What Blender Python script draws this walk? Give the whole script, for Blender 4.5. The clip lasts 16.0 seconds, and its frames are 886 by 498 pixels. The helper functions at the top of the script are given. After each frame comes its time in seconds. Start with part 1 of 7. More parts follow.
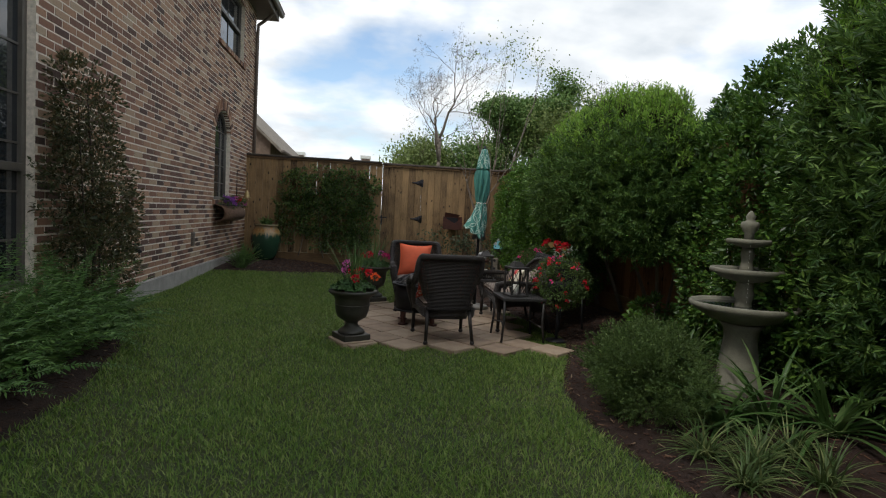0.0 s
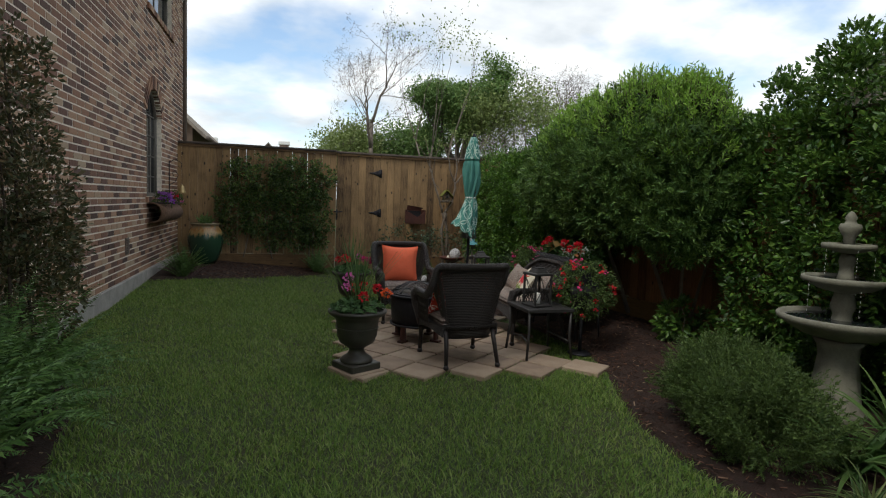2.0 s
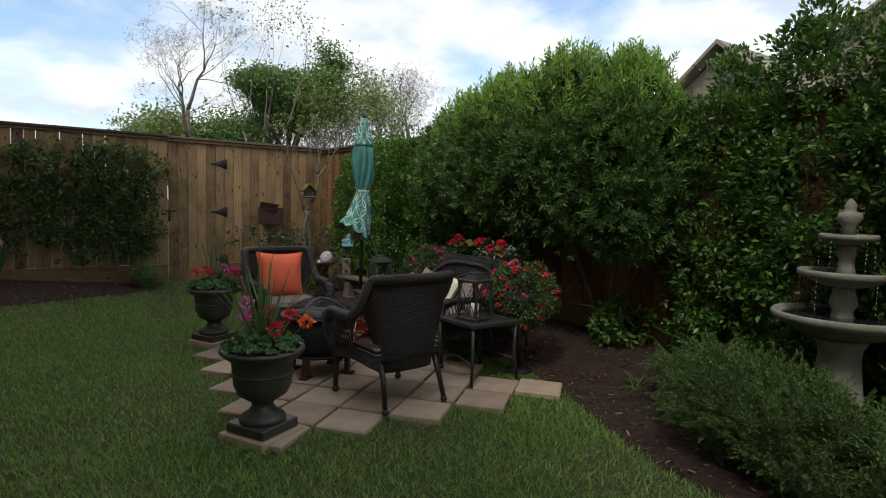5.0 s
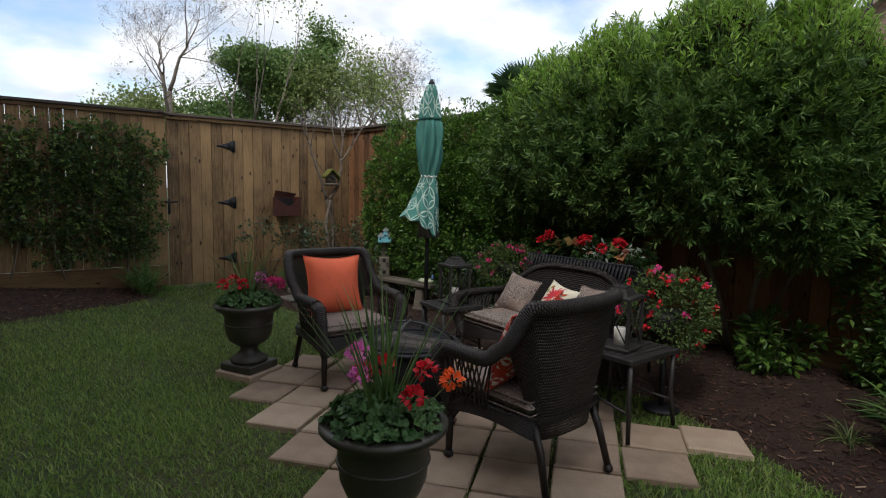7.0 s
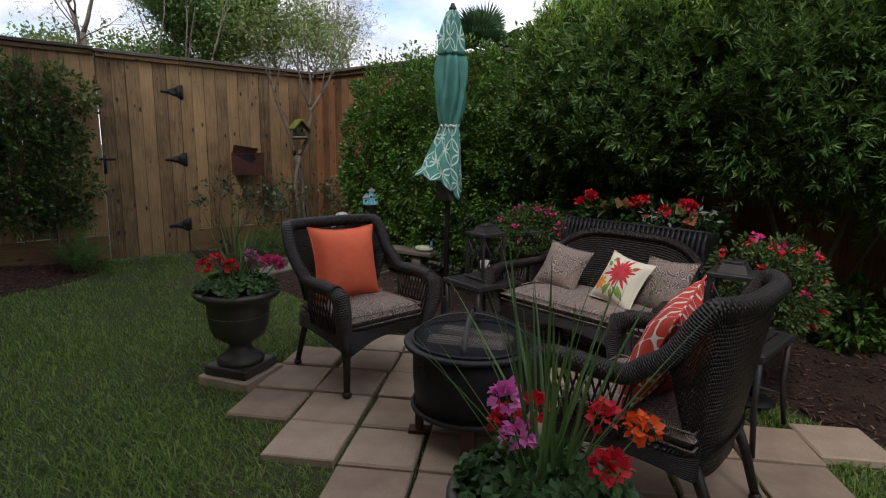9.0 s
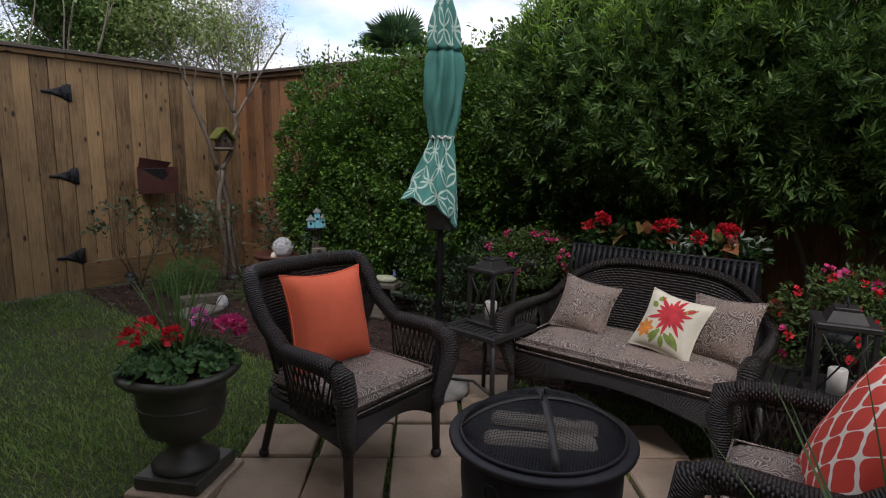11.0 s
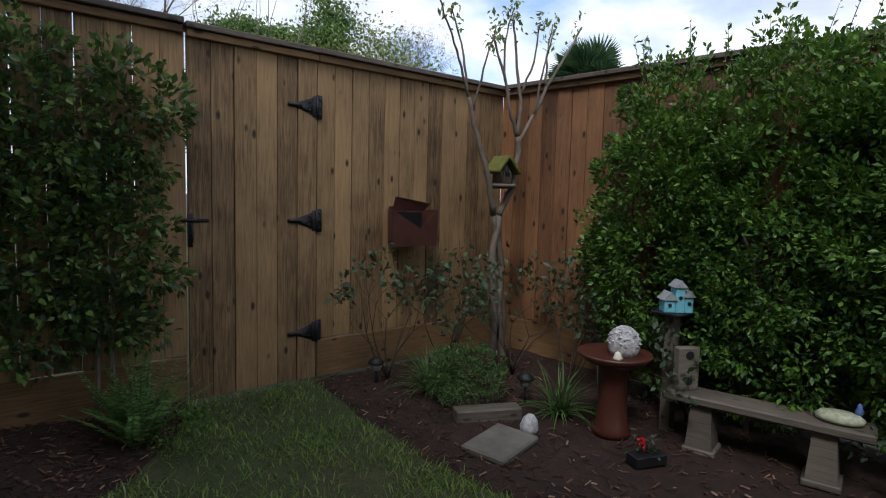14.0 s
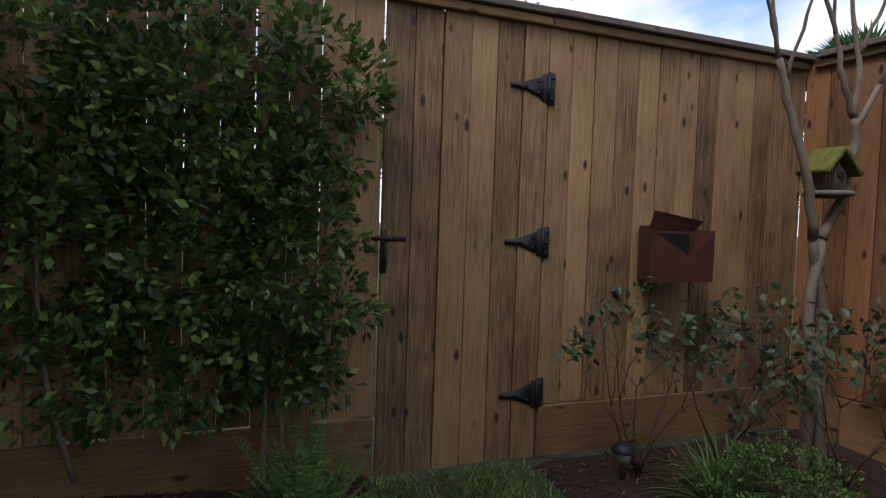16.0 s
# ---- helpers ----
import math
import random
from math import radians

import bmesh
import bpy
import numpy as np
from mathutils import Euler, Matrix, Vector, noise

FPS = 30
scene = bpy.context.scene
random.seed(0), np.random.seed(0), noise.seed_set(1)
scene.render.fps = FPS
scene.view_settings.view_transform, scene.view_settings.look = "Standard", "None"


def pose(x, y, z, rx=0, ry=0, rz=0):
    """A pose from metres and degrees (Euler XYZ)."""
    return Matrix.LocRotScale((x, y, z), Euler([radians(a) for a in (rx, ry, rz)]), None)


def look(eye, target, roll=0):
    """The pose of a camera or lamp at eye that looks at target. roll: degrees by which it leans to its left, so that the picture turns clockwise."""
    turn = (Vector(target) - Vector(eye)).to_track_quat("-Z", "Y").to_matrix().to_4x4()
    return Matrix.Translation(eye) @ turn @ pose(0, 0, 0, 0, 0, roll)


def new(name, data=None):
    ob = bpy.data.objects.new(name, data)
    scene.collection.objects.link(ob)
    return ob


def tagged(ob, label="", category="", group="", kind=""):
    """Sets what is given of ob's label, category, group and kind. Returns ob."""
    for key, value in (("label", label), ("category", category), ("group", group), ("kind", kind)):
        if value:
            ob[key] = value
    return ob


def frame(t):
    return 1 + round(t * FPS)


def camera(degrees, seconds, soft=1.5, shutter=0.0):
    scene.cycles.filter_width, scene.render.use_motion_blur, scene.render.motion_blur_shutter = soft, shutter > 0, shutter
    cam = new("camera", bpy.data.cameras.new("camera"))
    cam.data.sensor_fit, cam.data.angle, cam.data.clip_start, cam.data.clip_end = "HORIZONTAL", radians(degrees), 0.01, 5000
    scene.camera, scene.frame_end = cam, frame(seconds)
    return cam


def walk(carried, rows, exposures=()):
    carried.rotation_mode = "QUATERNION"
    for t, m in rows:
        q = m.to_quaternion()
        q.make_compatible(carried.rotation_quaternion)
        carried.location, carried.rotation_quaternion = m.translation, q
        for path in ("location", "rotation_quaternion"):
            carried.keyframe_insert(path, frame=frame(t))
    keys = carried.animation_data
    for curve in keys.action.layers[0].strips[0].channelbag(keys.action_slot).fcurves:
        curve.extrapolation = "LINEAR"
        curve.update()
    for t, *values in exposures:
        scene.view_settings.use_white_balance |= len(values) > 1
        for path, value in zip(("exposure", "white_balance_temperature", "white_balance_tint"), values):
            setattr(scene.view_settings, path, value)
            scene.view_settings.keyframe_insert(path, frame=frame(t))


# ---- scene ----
cam = camera(76.4, 16.0, soft=1.1)
PATH = [
    (0, (0.305, -1.072, 1.306), (0.559, 0.908, 1.181), 3.1),
    (0.5, (0.15, -0.698, 1.295), (0.452, 1.274, 1.151), 2.9),
    (1, (-0.07, -0.405, 1.311), (0.278, 1.559, 1.158), 2.9),
    (1.5, (-0.365, -0.176, 1.39), (0.072, 1.769, 1.236), 2.5),
    (2, (-0.526, 0.094, 1.41), (0.017, 2.012, 1.248), 2.2),
    (2.5, (-0.638, 0.292, 1.457), (0.008, 2.178, 1.293), 1.8),
    (3, (-0.787, 0.475, 1.451), (0.067, 2.277, 1.302), 1.8),
    (3.2, (-0.853, 0.531, 1.466), (0.082, 2.292, 1.315), 1.6),
    (5.3, (-0.911, 1.839, 1.345), (0.204, 3.492, 1.186), 1.3),
    (5.5, (-0.918, 2.017, 1.353), (0.203, 3.665, 1.187), 1.2),
    (6, (-0.945, 2.431, 1.349), (0.185, 4.072, 1.179), 1.3),
    (6.5, (-1.0, 2.835, 1.373), (0.142, 4.467, 1.197), 1.2),
    (7, (-1.0, 3.238, 1.355), (0.164, 4.852, 1.156), 1.1),
    (7.5, (-1.045, 3.617, 1.368), (0.135, 5.219, 1.161), 0.9),
    (8, (-1.106, 3.938, 1.341), (0.1, 5.517, 1.112), 0.9),
    (8.5, (-1.044, 4.205, 1.31), (0.192, 5.746, 0.998), 0.8),
    (8.7, (-1.026, 4.274, 1.315), (0.242, 5.785, 0.986), 0.8),
    (10.8, (-0.841, 5.228, 1.383), (0.698, 6.455, 1.028), 0.6),
    (11, (-0.817, 5.387, 1.375), (0.733, 6.611, 1.057), 0.7),
    (11.5, (-0.786, 5.835, 1.36), (0.78, 7.05, 1.092), 0.8),
    (12, (-0.69, 6.348, 1.342), (0.885, 7.554, 1.086), 1.0),
    (12.5, (-0.655, 6.868, 1.345), (0.867, 8.145, 1.118), 1.1),
    (13, (-0.635, 7.299, 1.362), (0.844, 8.629, 1.155), 1.3),
    (13.5, (-0.495, 7.726, 1.354), (0.879, 9.166, 1.152), 1.1),
    (14, (-0.504, 8.117, 1.326), (0.751, 9.665, 1.153), 1.5),
    (14.5, (-0.443, 8.452, 1.308), (0.72, 10.073, 1.16), 1.4),
    (15, (-0.236, 8.755, 1.308), (0.654, 10.54, 1.158), 1.4),
    (15.5, (-0.236, 9.097, 1.235), (0.529, 10.941, 1.112), 1.8),
    (16, (-0.147, 9.264, 1.23), (0.529, 11.144, 1.143), 1.9),
]
walk(cam, [(t, look(eye, target, roll)) for t, eye, target, roll in PATH], [(0, 0.54, 6600, 8), (3, 0.62, 6600, 7), (7, 0.66, 6500, 11), (11, 0.68, 6350, 16), (12.5, 0.62, 6150, 14), (14, 0.62, 6100, 12), (16, 0.76, 6350, 16)])

# ---- world and light ----
world = bpy.data.worlds.new("sky_world")
scene.world = world
world.use_nodes = True
wn, wl = world.node_tree.nodes, world.node_tree.links
wn.clear()
SUN_ELEV, SUN_ROT = radians(52), radians(235)
sky = wn.new("ShaderNodeTexSky")
sky.sky_type, sky.sun_disc, sky.sun_elevation, sky.sun_rotation = "NISHITA", False, SUN_ELEV, SUN_ROT
geo_in = wn.new("ShaderNodeTexCoord")
sep = wn.new("ShaderNodeSeparateXYZ")
wl.new(geo_in.outputs["Generated"], sep.inputs[0])
lift = wn.new("ShaderNodeMath")
lift.operation = "MAXIMUM"
lift.inputs[1].default_value = 0.0
wl.new(sep.outputs["Z"], lift.inputs[0])
lift2 = wn.new("ShaderNodeMath")
lift2.operation = "ADD"
lift2.inputs[1].default_value = 0.22
wl.new(lift.outputs[0], lift2.inputs[0])
flat = wn.new("ShaderNodeVectorMath")
flat.operation = "DIVIDE"
wl.new(geo_in.outputs["Generated"], flat.inputs[0])
wl.new(lift2.outputs[0], flat.inputs[1])
cloud = wn.new("ShaderNodeTexNoise")
cloud.inputs["Scale"].default_value, cloud.inputs["Detail"].default_value, cloud.inputs["Roughness"].default_value = 1.25, 7.0, 0.52
wl.new(flat.outputs[0], cloud.inputs["Vector"])
ramp = wn.new("ShaderNodeValToRGB")
ramp.color_ramp.elements[0].position, ramp.color_ramp.elements[1].position = 0.35, 0.5
wl.new(cloud.outputs["Fac"], ramp.inputs[0])
shade = wn.new("ShaderNodeTexNoise")
shade.inputs["Scale"].default_value, shade.inputs["Detail"].default_value = 2.6, 5.0
wl.new(flat.outputs[0], shade.inputs["Vector"])
cramp = wn.new("ShaderNodeValToRGB")
cramp.color_ramp.elements[0].position, cramp.color_ramp.elements[1].position = 0.36, 0.62
cramp.color_ramp.elements[0].color, cramp.color_ramp.elements[1].color = (3.6, 3.9, 4.3, 1), (5.7, 5.8, 6.0, 1)
wl.new(shade.outputs["Fac"], cramp.inputs[0])
mixs = wn.new("ShaderNodeMix")
mixs.data_type = "RGBA"
wl.new(ramp.outputs["Color"], mixs.inputs["Factor"])
wl.new(sky.outputs["Color"], mixs.inputs[6])
wl.new(cramp.outputs["Color"], mixs.inputs[7])
bg = wn.new("ShaderNodeBackground")
bg.inputs["Strength"].default_value = 0.14
wl.new(mixs.outputs[2], bg.inputs["Color"])
wout = wn.new("ShaderNodeOutputWorld")
wl.new(bg.outputs[0], wout.inputs["Surface"])
sun_data = bpy.data.lights.new("sun", "SUN")
sun_data.energy, sun_data.angle, sun_data.color = 1.05, radians(14), (1.0, 0.95, 0.88)
sun = new("sun", sun_data)
sun.matrix_world = look((math.sin(SUN_ROT) * 20, math.cos(SUN_ROT) * 20, 20 * math.tan(SUN_ELEV)), (0, 0, 0))


# ---- materials ----
class Nodes:
    """Short hand for one node material."""

    def __init__(self, name):
        self.m = bpy.data.materials.new(name)
        self.m.use_nodes = True
        self.t = self.m.node_tree
        self.b = self.t.nodes["Principled BSDF"]
        self.tc = None

    def add(self, kind, **inputs):
        n = self.t.nodes.new(kind)
        for k, v in inputs.items():
            self.put(n.inputs[k.replace("_", " ")], v)
        return n

    def put(self, socket, v):
        if isinstance(v, bpy.types.NodeSocket):
            self.t.links.new(v, socket)
        else:
            socket.default_value = v

    def coord(self, which="Object"):
        if self.tc is None:
            self.tc = self.t.nodes.new("ShaderNodeTexCoord")
        return self.tc.outputs[which]

    def scaled(self, sx, sy, sz, which="Object"):
        n = self.t.nodes.new("ShaderNodeMapping")
        self.put(n.inputs["Vector"], self.coord(which))
        n.inputs["Scale"].default_value = (sx, sy, sz)
        return n.outputs[0]

    def noise(self, scale, detail=4.0, rough=0.55, vec=None, distortion=0.0):
        n = self.add("ShaderNodeTexNoise", Scale=scale, Detail=detail, Roughness=rough, Distortion=distortion)
        self.put(n.inputs["Vector"], vec if vec is not None else self.coord())
        return n.outputs["Fac"]

    def math(self, op, a, b=0.0):
        n = self.t.nodes.new("ShaderNodeMath")
        n.operation = op
        self.put(n.inputs[0], a)
        self.put(n.inputs[1], b)
        return n.outputs[0]

    def ramp(self, fac, stops):
        n = self.t.nodes.new("ShaderNodeValToRGB")
        e = n.color_ramp.elements
        while len(e) < len(stops):
            e.new(0.5)
        for el, (p, c) in zip(e, stops):
            el.position, el.color = p, (*c, 1.0) if len(c) == 3 else c
        self.put(n.inputs[0], fac)
        return n.outputs["Color"]

    def mix(self, fac, a, b, kind="MIX"):
        n = self.t.nodes.new("ShaderNodeMix")
        n.data_type, n.blend_type = "RGBA", kind
        self.put(n.inputs[0], fac)
        for i, v in ((6, a), (7, b)):
            self.put(n.inputs[i], (*v, 1.0) if isinstance(v, tuple) and len(v) == 3 else v)
        return n.outputs[2]

    def bump(self, height, strength=0.4, distance=0.01):
        n = self.add("ShaderNodeBump", Strength=strength, Distance=distance)
        self.put(n.inputs["Height"], height)
        self.put(self.b.inputs["Normal"], n.outputs[0])

    def uv(self):
        n = self.t.nodes.new("ShaderNodeSeparateXYZ")
        self.put(n.inputs[0], self.coord("UV"))
        return n.outputs[0], n.outputs[1]

    def done(self, colour, rough=0.7, metallic=0.0, **more):
        self.put(self.b.inputs["Base Color"], (*colour, 1.0) if isinstance(colour, tuple) and len(colour) == 3 else colour)
        self.put(self.b.inputs["Roughness"], rough)
        self.b.inputs["Metallic"].default_value = metallic
        for k, v in more.items():
            self.put(self.b.inputs[k.replace("_", " ")], v)
        return self.m


def tone(c, k):
    return tuple(min(1.0, v * k) for v in c)


def plain(name, c, rough=0.6, metallic=0.0, scale=12.0, vary=0.35, bump=0.15, distance=0.004):
    """A surface of one colour, with mottling at two scales and fine relief."""
    n = Nodes(name)
    big, fine = n.noise(scale, 5.0), n.noise(scale * 9, 3.0)
    both = n.math("ADD", n.math("MULTIPLY", big, 0.65), n.math("MULTIPLY", fine, 0.35))
    col = n.ramp(both, [(0.3, tone(c, 1 - vary)), (0.7, tone(c, 1 + vary))])
    n.bump(both, bump, distance)
    return n.done(col, n.math("ADD", n.math("MULTIPLY", fine, 0.2), rough - 0.1), metallic)


def leaf_material(name, dark, mid, light, rough=0.42, trans=0.25):
    """Leaves: each one its own tone, some light through them."""
    n = Nodes(name)
    g = n.t.nodes.new("ShaderNodeNewGeometry")
    patch = n.noise(2.3, 2.0)
    f = n.math("ADD", n.math("MULTIPLY", g.outputs["Random Per Island"], 0.75), n.math("MULTIPLY", patch, 0.3))
    col = n.ramp(f, [(0.05, dark), (0.5, mid), (0.95, light)])
    n.done(col, rough)
    n.b.inputs["Specular IOR Level"].default_value = 0.35
    tr = n.t.nodes.new("ShaderNodeBsdfTranslucent")
    n.put(tr.inputs["Color"], n.mix(0.5, col, tone(light, 1.3)))
    mx = n.t.nodes.new("ShaderNodeMixShader")
    mx.inputs[0].default_value = trans
    n.t.links.new(n.b.outputs[0], mx.inputs[1])
    n.t.links.new(tr.outputs[0], mx.inputs[2])
    n.t.links.new(mx.outputs[0], n.t.nodes["Material Output"].inputs[0])
    return n.m


def wood_material(name, a, b, axis=2, grain=1.0, rough=0.75, knots=True):
    """Weathered boards: long grain, knots and stains, each board its own tone."""
    n = Nodes(name)
    info = n.t.nodes.new("ShaderNodeObjectInfo")
    shift = n.t.nodes.new("ShaderNodeVectorMath")
    shift.operation = "ADD"
    n.put(shift.inputs[0], n.coord())
    off = n.t.nodes.new("ShaderNodeVectorMath")
    off.operation = "SCALE"
    off.inputs[0].default_value = (37.0, 91.0, 53.0)
    n.put(off.inputs[3], info.outputs["Random"])
    n.put(shift.inputs[1], off.outputs[0])
    mp = n.t.nodes.new("ShaderNodeMapping")
    n.put(mp.inputs["Vector"], shift.outputs[0])
    sc = [22.0 * grain] * 3
    sc[axis] = 1.3 * grain
    mp.inputs["Scale"].default_value = sc
    grain_f = n.noise(3.0, 6.0, 0.6, mp.outputs[0], 0.6)
    stain = n.noise(1.6, 4.0, 0.6, shift.outputs[0])
    mf = n.t.nodes.new("ShaderNodeMapping")
    n.put(mf.inputs["Vector"], shift.outputs[0])
    fs = [120.0 * grain] * 3
    fs[axis] = 4.0 * grain
    mf.inputs["Scale"].default_value = fs
    fine = n.noise(2.0, 4.0, 0.6, mf.outputs[0], 0.3)
    grain_f = n.math("ADD", n.math("MULTIPLY", grain_f, 0.6), n.math("MULTIPLY", fine, 0.4))
    f = n.math("ADD", n.math("MULTIPLY", n.math("SUBTRACT", grain_f, 0.5), 1.5), n.math("ADD", n.math("MULTIPLY", n.math("SUBTRACT", stain, 0.5), 0.9), n.math("ADD", 0.5, n.math("MULTIPLY", n.math("SUBTRACT", info.outputs["Random"], 0.2), 0.42))))
    col = n.ramp(f, [(0.25, a), (0.62, b), (0.95, tone(b, 1.5))])
    if knots:
        v = n.add("ShaderNodeTexVoronoi", Scale=1.0, Randomness=1.0)
        mk = n.t.nodes.new("ShaderNodeMapping")
        n.put(mk.inputs["Vector"], shift.outputs[0])
        ks = [9.0, 9.0, 9.0]
        ks[axis] = 4.2
        mk.inputs["Scale"].default_value = ks
        n.put(v.inputs["Vector"], mk.outputs[0])
        k = n.ramp(v.outputs["Distance"], [(0.08, (1, 1, 1)), (0.17, (0, 0, 0))])
        col = n.mix(k, col, tone(a, 0.35))
    n.bump(grain_f, 0.6, 0.004)
    return n.done(col, rough)


def wicker_material(name, c, open_weave=False):
    """Woven round strands, over and under."""
    n = Nodes(name)
    u, v = n.uv()
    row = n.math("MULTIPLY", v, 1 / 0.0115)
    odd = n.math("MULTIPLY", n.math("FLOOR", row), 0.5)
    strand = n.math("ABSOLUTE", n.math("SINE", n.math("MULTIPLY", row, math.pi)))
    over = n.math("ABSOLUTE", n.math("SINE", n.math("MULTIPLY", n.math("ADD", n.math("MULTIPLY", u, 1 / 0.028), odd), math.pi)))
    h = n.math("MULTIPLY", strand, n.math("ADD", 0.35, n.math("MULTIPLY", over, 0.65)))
    glint = n.noise(30.0, 4.0)
    # Shade painted into the weave gaps, pale glints painted over the strands.
    col = n.mix(h, tone(c, 0.1), n.ramp(glint, [(0.35, tone(c, 1.4)), (0.7, tone(c, 3.0))]))
    n.bump(h, 1.0, 0.007)
    m = n.done(col, 0.4)
    if open_weave:
        n.put(n.b.inputs["Alpha"], n.math("GREATER_THAN", n.math("ADD", strand, n.math("MULTIPLY", over, 0.55)), 0.66))
    return m


def paisley_material(name, pale, dark, warm):
    """Curled, ringed ornament on cloth."""
    n = Nodes(name)
    warp = n.add("ShaderNodeTexNoise", Scale=9.0, Detail=1.0)
    n.put(warp.inputs["Vector"], n.coord())
    vec = n.t.nodes.new("ShaderNodeVectorMath")
    vec.operation = "MULTIPLY_ADD"
    n.put(vec.inputs[0], warp.outputs["Color"])
    vec.inputs[1].default_value = (0.16, 0.16, 0.16)
    n.put(vec.inputs[2], n.coord())
    v = n.add("ShaderNodeTexVoronoi", Scale=22.0)
    n.put(v.inputs["Vector"], vec.outputs[0])
    ring = n.math("SINE", n.math("MULTIPLY", v.outputs["Distance"], 40.0))
    base = n.ramp(ring, [(0.1, dark), (0.4, tone(pale, 0.55)), (0.55, pale), (0.9, tone(pale, 0.8))])
    dots = n.add("ShaderNodeTexVoronoi", Scale=70.0)
    n.put(dots.inputs["Vector"], vec.outputs[0])
    spot = n.ramp(dots.outputs["Distance"], [(0.22, (1, 1, 1)), (0.3, (0, 0, 0))])
    sel = n.noise(11.0, 2.0)
    col = n.mix(n.math("MULTIPLY", spot, n.ramp(sel, [(0.48, (0, 0, 0)), (0.55, (1, 1, 1))])), base, tone(dark, 0.8))
    col = n.mix(n.ramp(n.noise(7.0, 2.0), [(0.52, (0, 0, 0)), (0.62, (0.6, 0.6, 0.6))]), col, warm)
    n.bump(n.noise(500.0, 1.0), 0.15, 0.001)
    return n.done(col, 0.85)


def trellis_material(name, ground_c, line_c, k):
    n = Nodes(name)
    u, v = n.uv()
    uu, vv = n.math("MULTIPLY", u, k), n.math("MULTIPLY", v, k * 0.8)
    w = n.math("ADD", uu, n.math("MULTIPLY", n.math("SINE", n.math("MULTIPLY", vv, 2.0)), 0.35))
    x = n.math("ADD", n.math("COSINE", w), n.math("COSINE", n.math("ADD", vv, n.math("MULTIPLY", n.math("SINE", n.math("MULTIPLY", uu, 2.0)), 0.35))))
    line = n.ramp(n.math("ABSOLUTE", x), [(0.16, (1, 1, 1)), (0.22, (0, 0, 0))])
    col = n.mix(line, ground_c, line_c)
    n.bump(n.noise(400.0, 1.0), 0.15, 0.001)
    return n.done(col, 0.85)


def canopy_material(name, teal, line_c):
    """Teal cloth with white overlapping rings in its upper and lower bands."""
    n = Nodes(name)
    u, v = n.uv()
    parts = []
    for ox, oy, r in ((0.0, 0.0, 0.46), (0.5, 0.5, 0.46)):
        a = n.math("SUBTRACT", n.math("FRACT", n.math("ADD", n.math("MULTIPLY", u, 7.0), ox)), 0.5)
        b = n.math("SUBTRACT", n.math("FRACT", n.math("ADD", n.math("MULTIPLY", v, 5.0), oy)), 0.5)
        d = n.math("SQRT", n.math("ADD", n.math("MULTIPLY", a, a), n.math("MULTIPLY", b, b)))
        parts.append(n.math("LESS_THAN", n.math("ABSOLUTE", n.math("SUBTRACT", d, r)), 0.03))
    line = n.math("MAXIMUM", *parts)
    band = n.math("MAXIMUM", n.math("LESS_THAN", v, 0.48), n.math("GREATER_THAN", v, 1.0))
    soft = n.noise(6.0, 4.0)
    tc = n.ramp(soft, [(0.3, tone(teal, 0.8)), (0.7, tone(teal, 1.2))])
    n.bump(n.noise(60.0, 2.0), 0.1, 0.003)
    return n.done(n.mix(n.math("MULTIPLY", line, band), tc, line_c), 0.8)


def brick_material():
    n = Nodes("red_brown_brick")
    g, info = n.t.nodes.new("ShaderNodeNewGeometry"), n.t.nodes.new("ShaderNodeObjectInfo")
    r = n.math("FRACT", n.math("ADD", g.outputs["Random Per Island"], info.outputs["Random"]))
    col = n.ramp(r, [(0.0, (0.05, 0.026, 0.022)), (0.22, (0.125, 0.06, 0.042)), (0.5, (0.24, 0.118, 0.074)), (0.8, (0.36, 0.21, 0.13)), (1.0, (0.38, 0.29, 0.2))])
    smear = n.noise(14.0, 5.0, 0.65, n.scaled(1.0, 4.0, 0.8))
    col = n.mix(n.math("MULTIPLY", n.ramp(smear, [(0.45, (0, 0, 0)), (0.75, (1, 1, 1))]), 0.22), col, (0.34, 0.26, 0.2))
    pit = n.noise(90.0, 3.0)
    col = n.mix(n.ramp(pit, [(0.3, (0.6, 0.6, 0.6)), (0.42, (0, 0, 0))]), col, (0.07, 0.05, 0.045))
    n.bump(n.math("ADD", n.math("MULTIPLY", pit, 0.5), smear), 0.5, 0.006)
    return n.done(col, 0.9)


def glass_pane_material(name):
    n = Nodes(name)
    n.bump(n.noise(1.4, 1.0), 0.03, 0.02)
    return n.done((0.02, 0.025, 0.03), 0.04, 0.0, Specular_IOR_Level=0.9)


MULCH = Nodes("brown_mulch")
_f = MULCH.noise(60.0, 6.0, 0.7)
_g = MULCH.noise(7.0, 4.0)
MULCH.bump(_f, 1.0, 0.02)
MULCH = MULCH.done(MULCH.ramp(MULCH.math("ADD", MULCH.math("MULTIPLY", _f, 0.6), MULCH.math("MULTIPLY", _g, 0.4)), [(0.3, (0.009, 0.0042, 0.003)), (0.5, (0.031, 0.0145, 0.0095)), (0.72, (0.075, 0.035, 0.022))]), 0.95)
MULCH_CHIP = Nodes("bark_chip")
_r = MULCH_CHIP.t.nodes.new("ShaderNodeNewGeometry")
MULCH_CHIP = MULCH_CHIP.done(MULCH_CHIP.ramp(_r.outputs["Random Per Island"], [(0.0, (0.018, 0.0085, 0.006)), (0.6, (0.06, 0.029, 0.0185)), (0.93, (0.14, 0.07, 0.042)), (1.0, (0.3, 0.22, 0.15))]), 0.95)
SOIL = Nodes("lawn_soil")
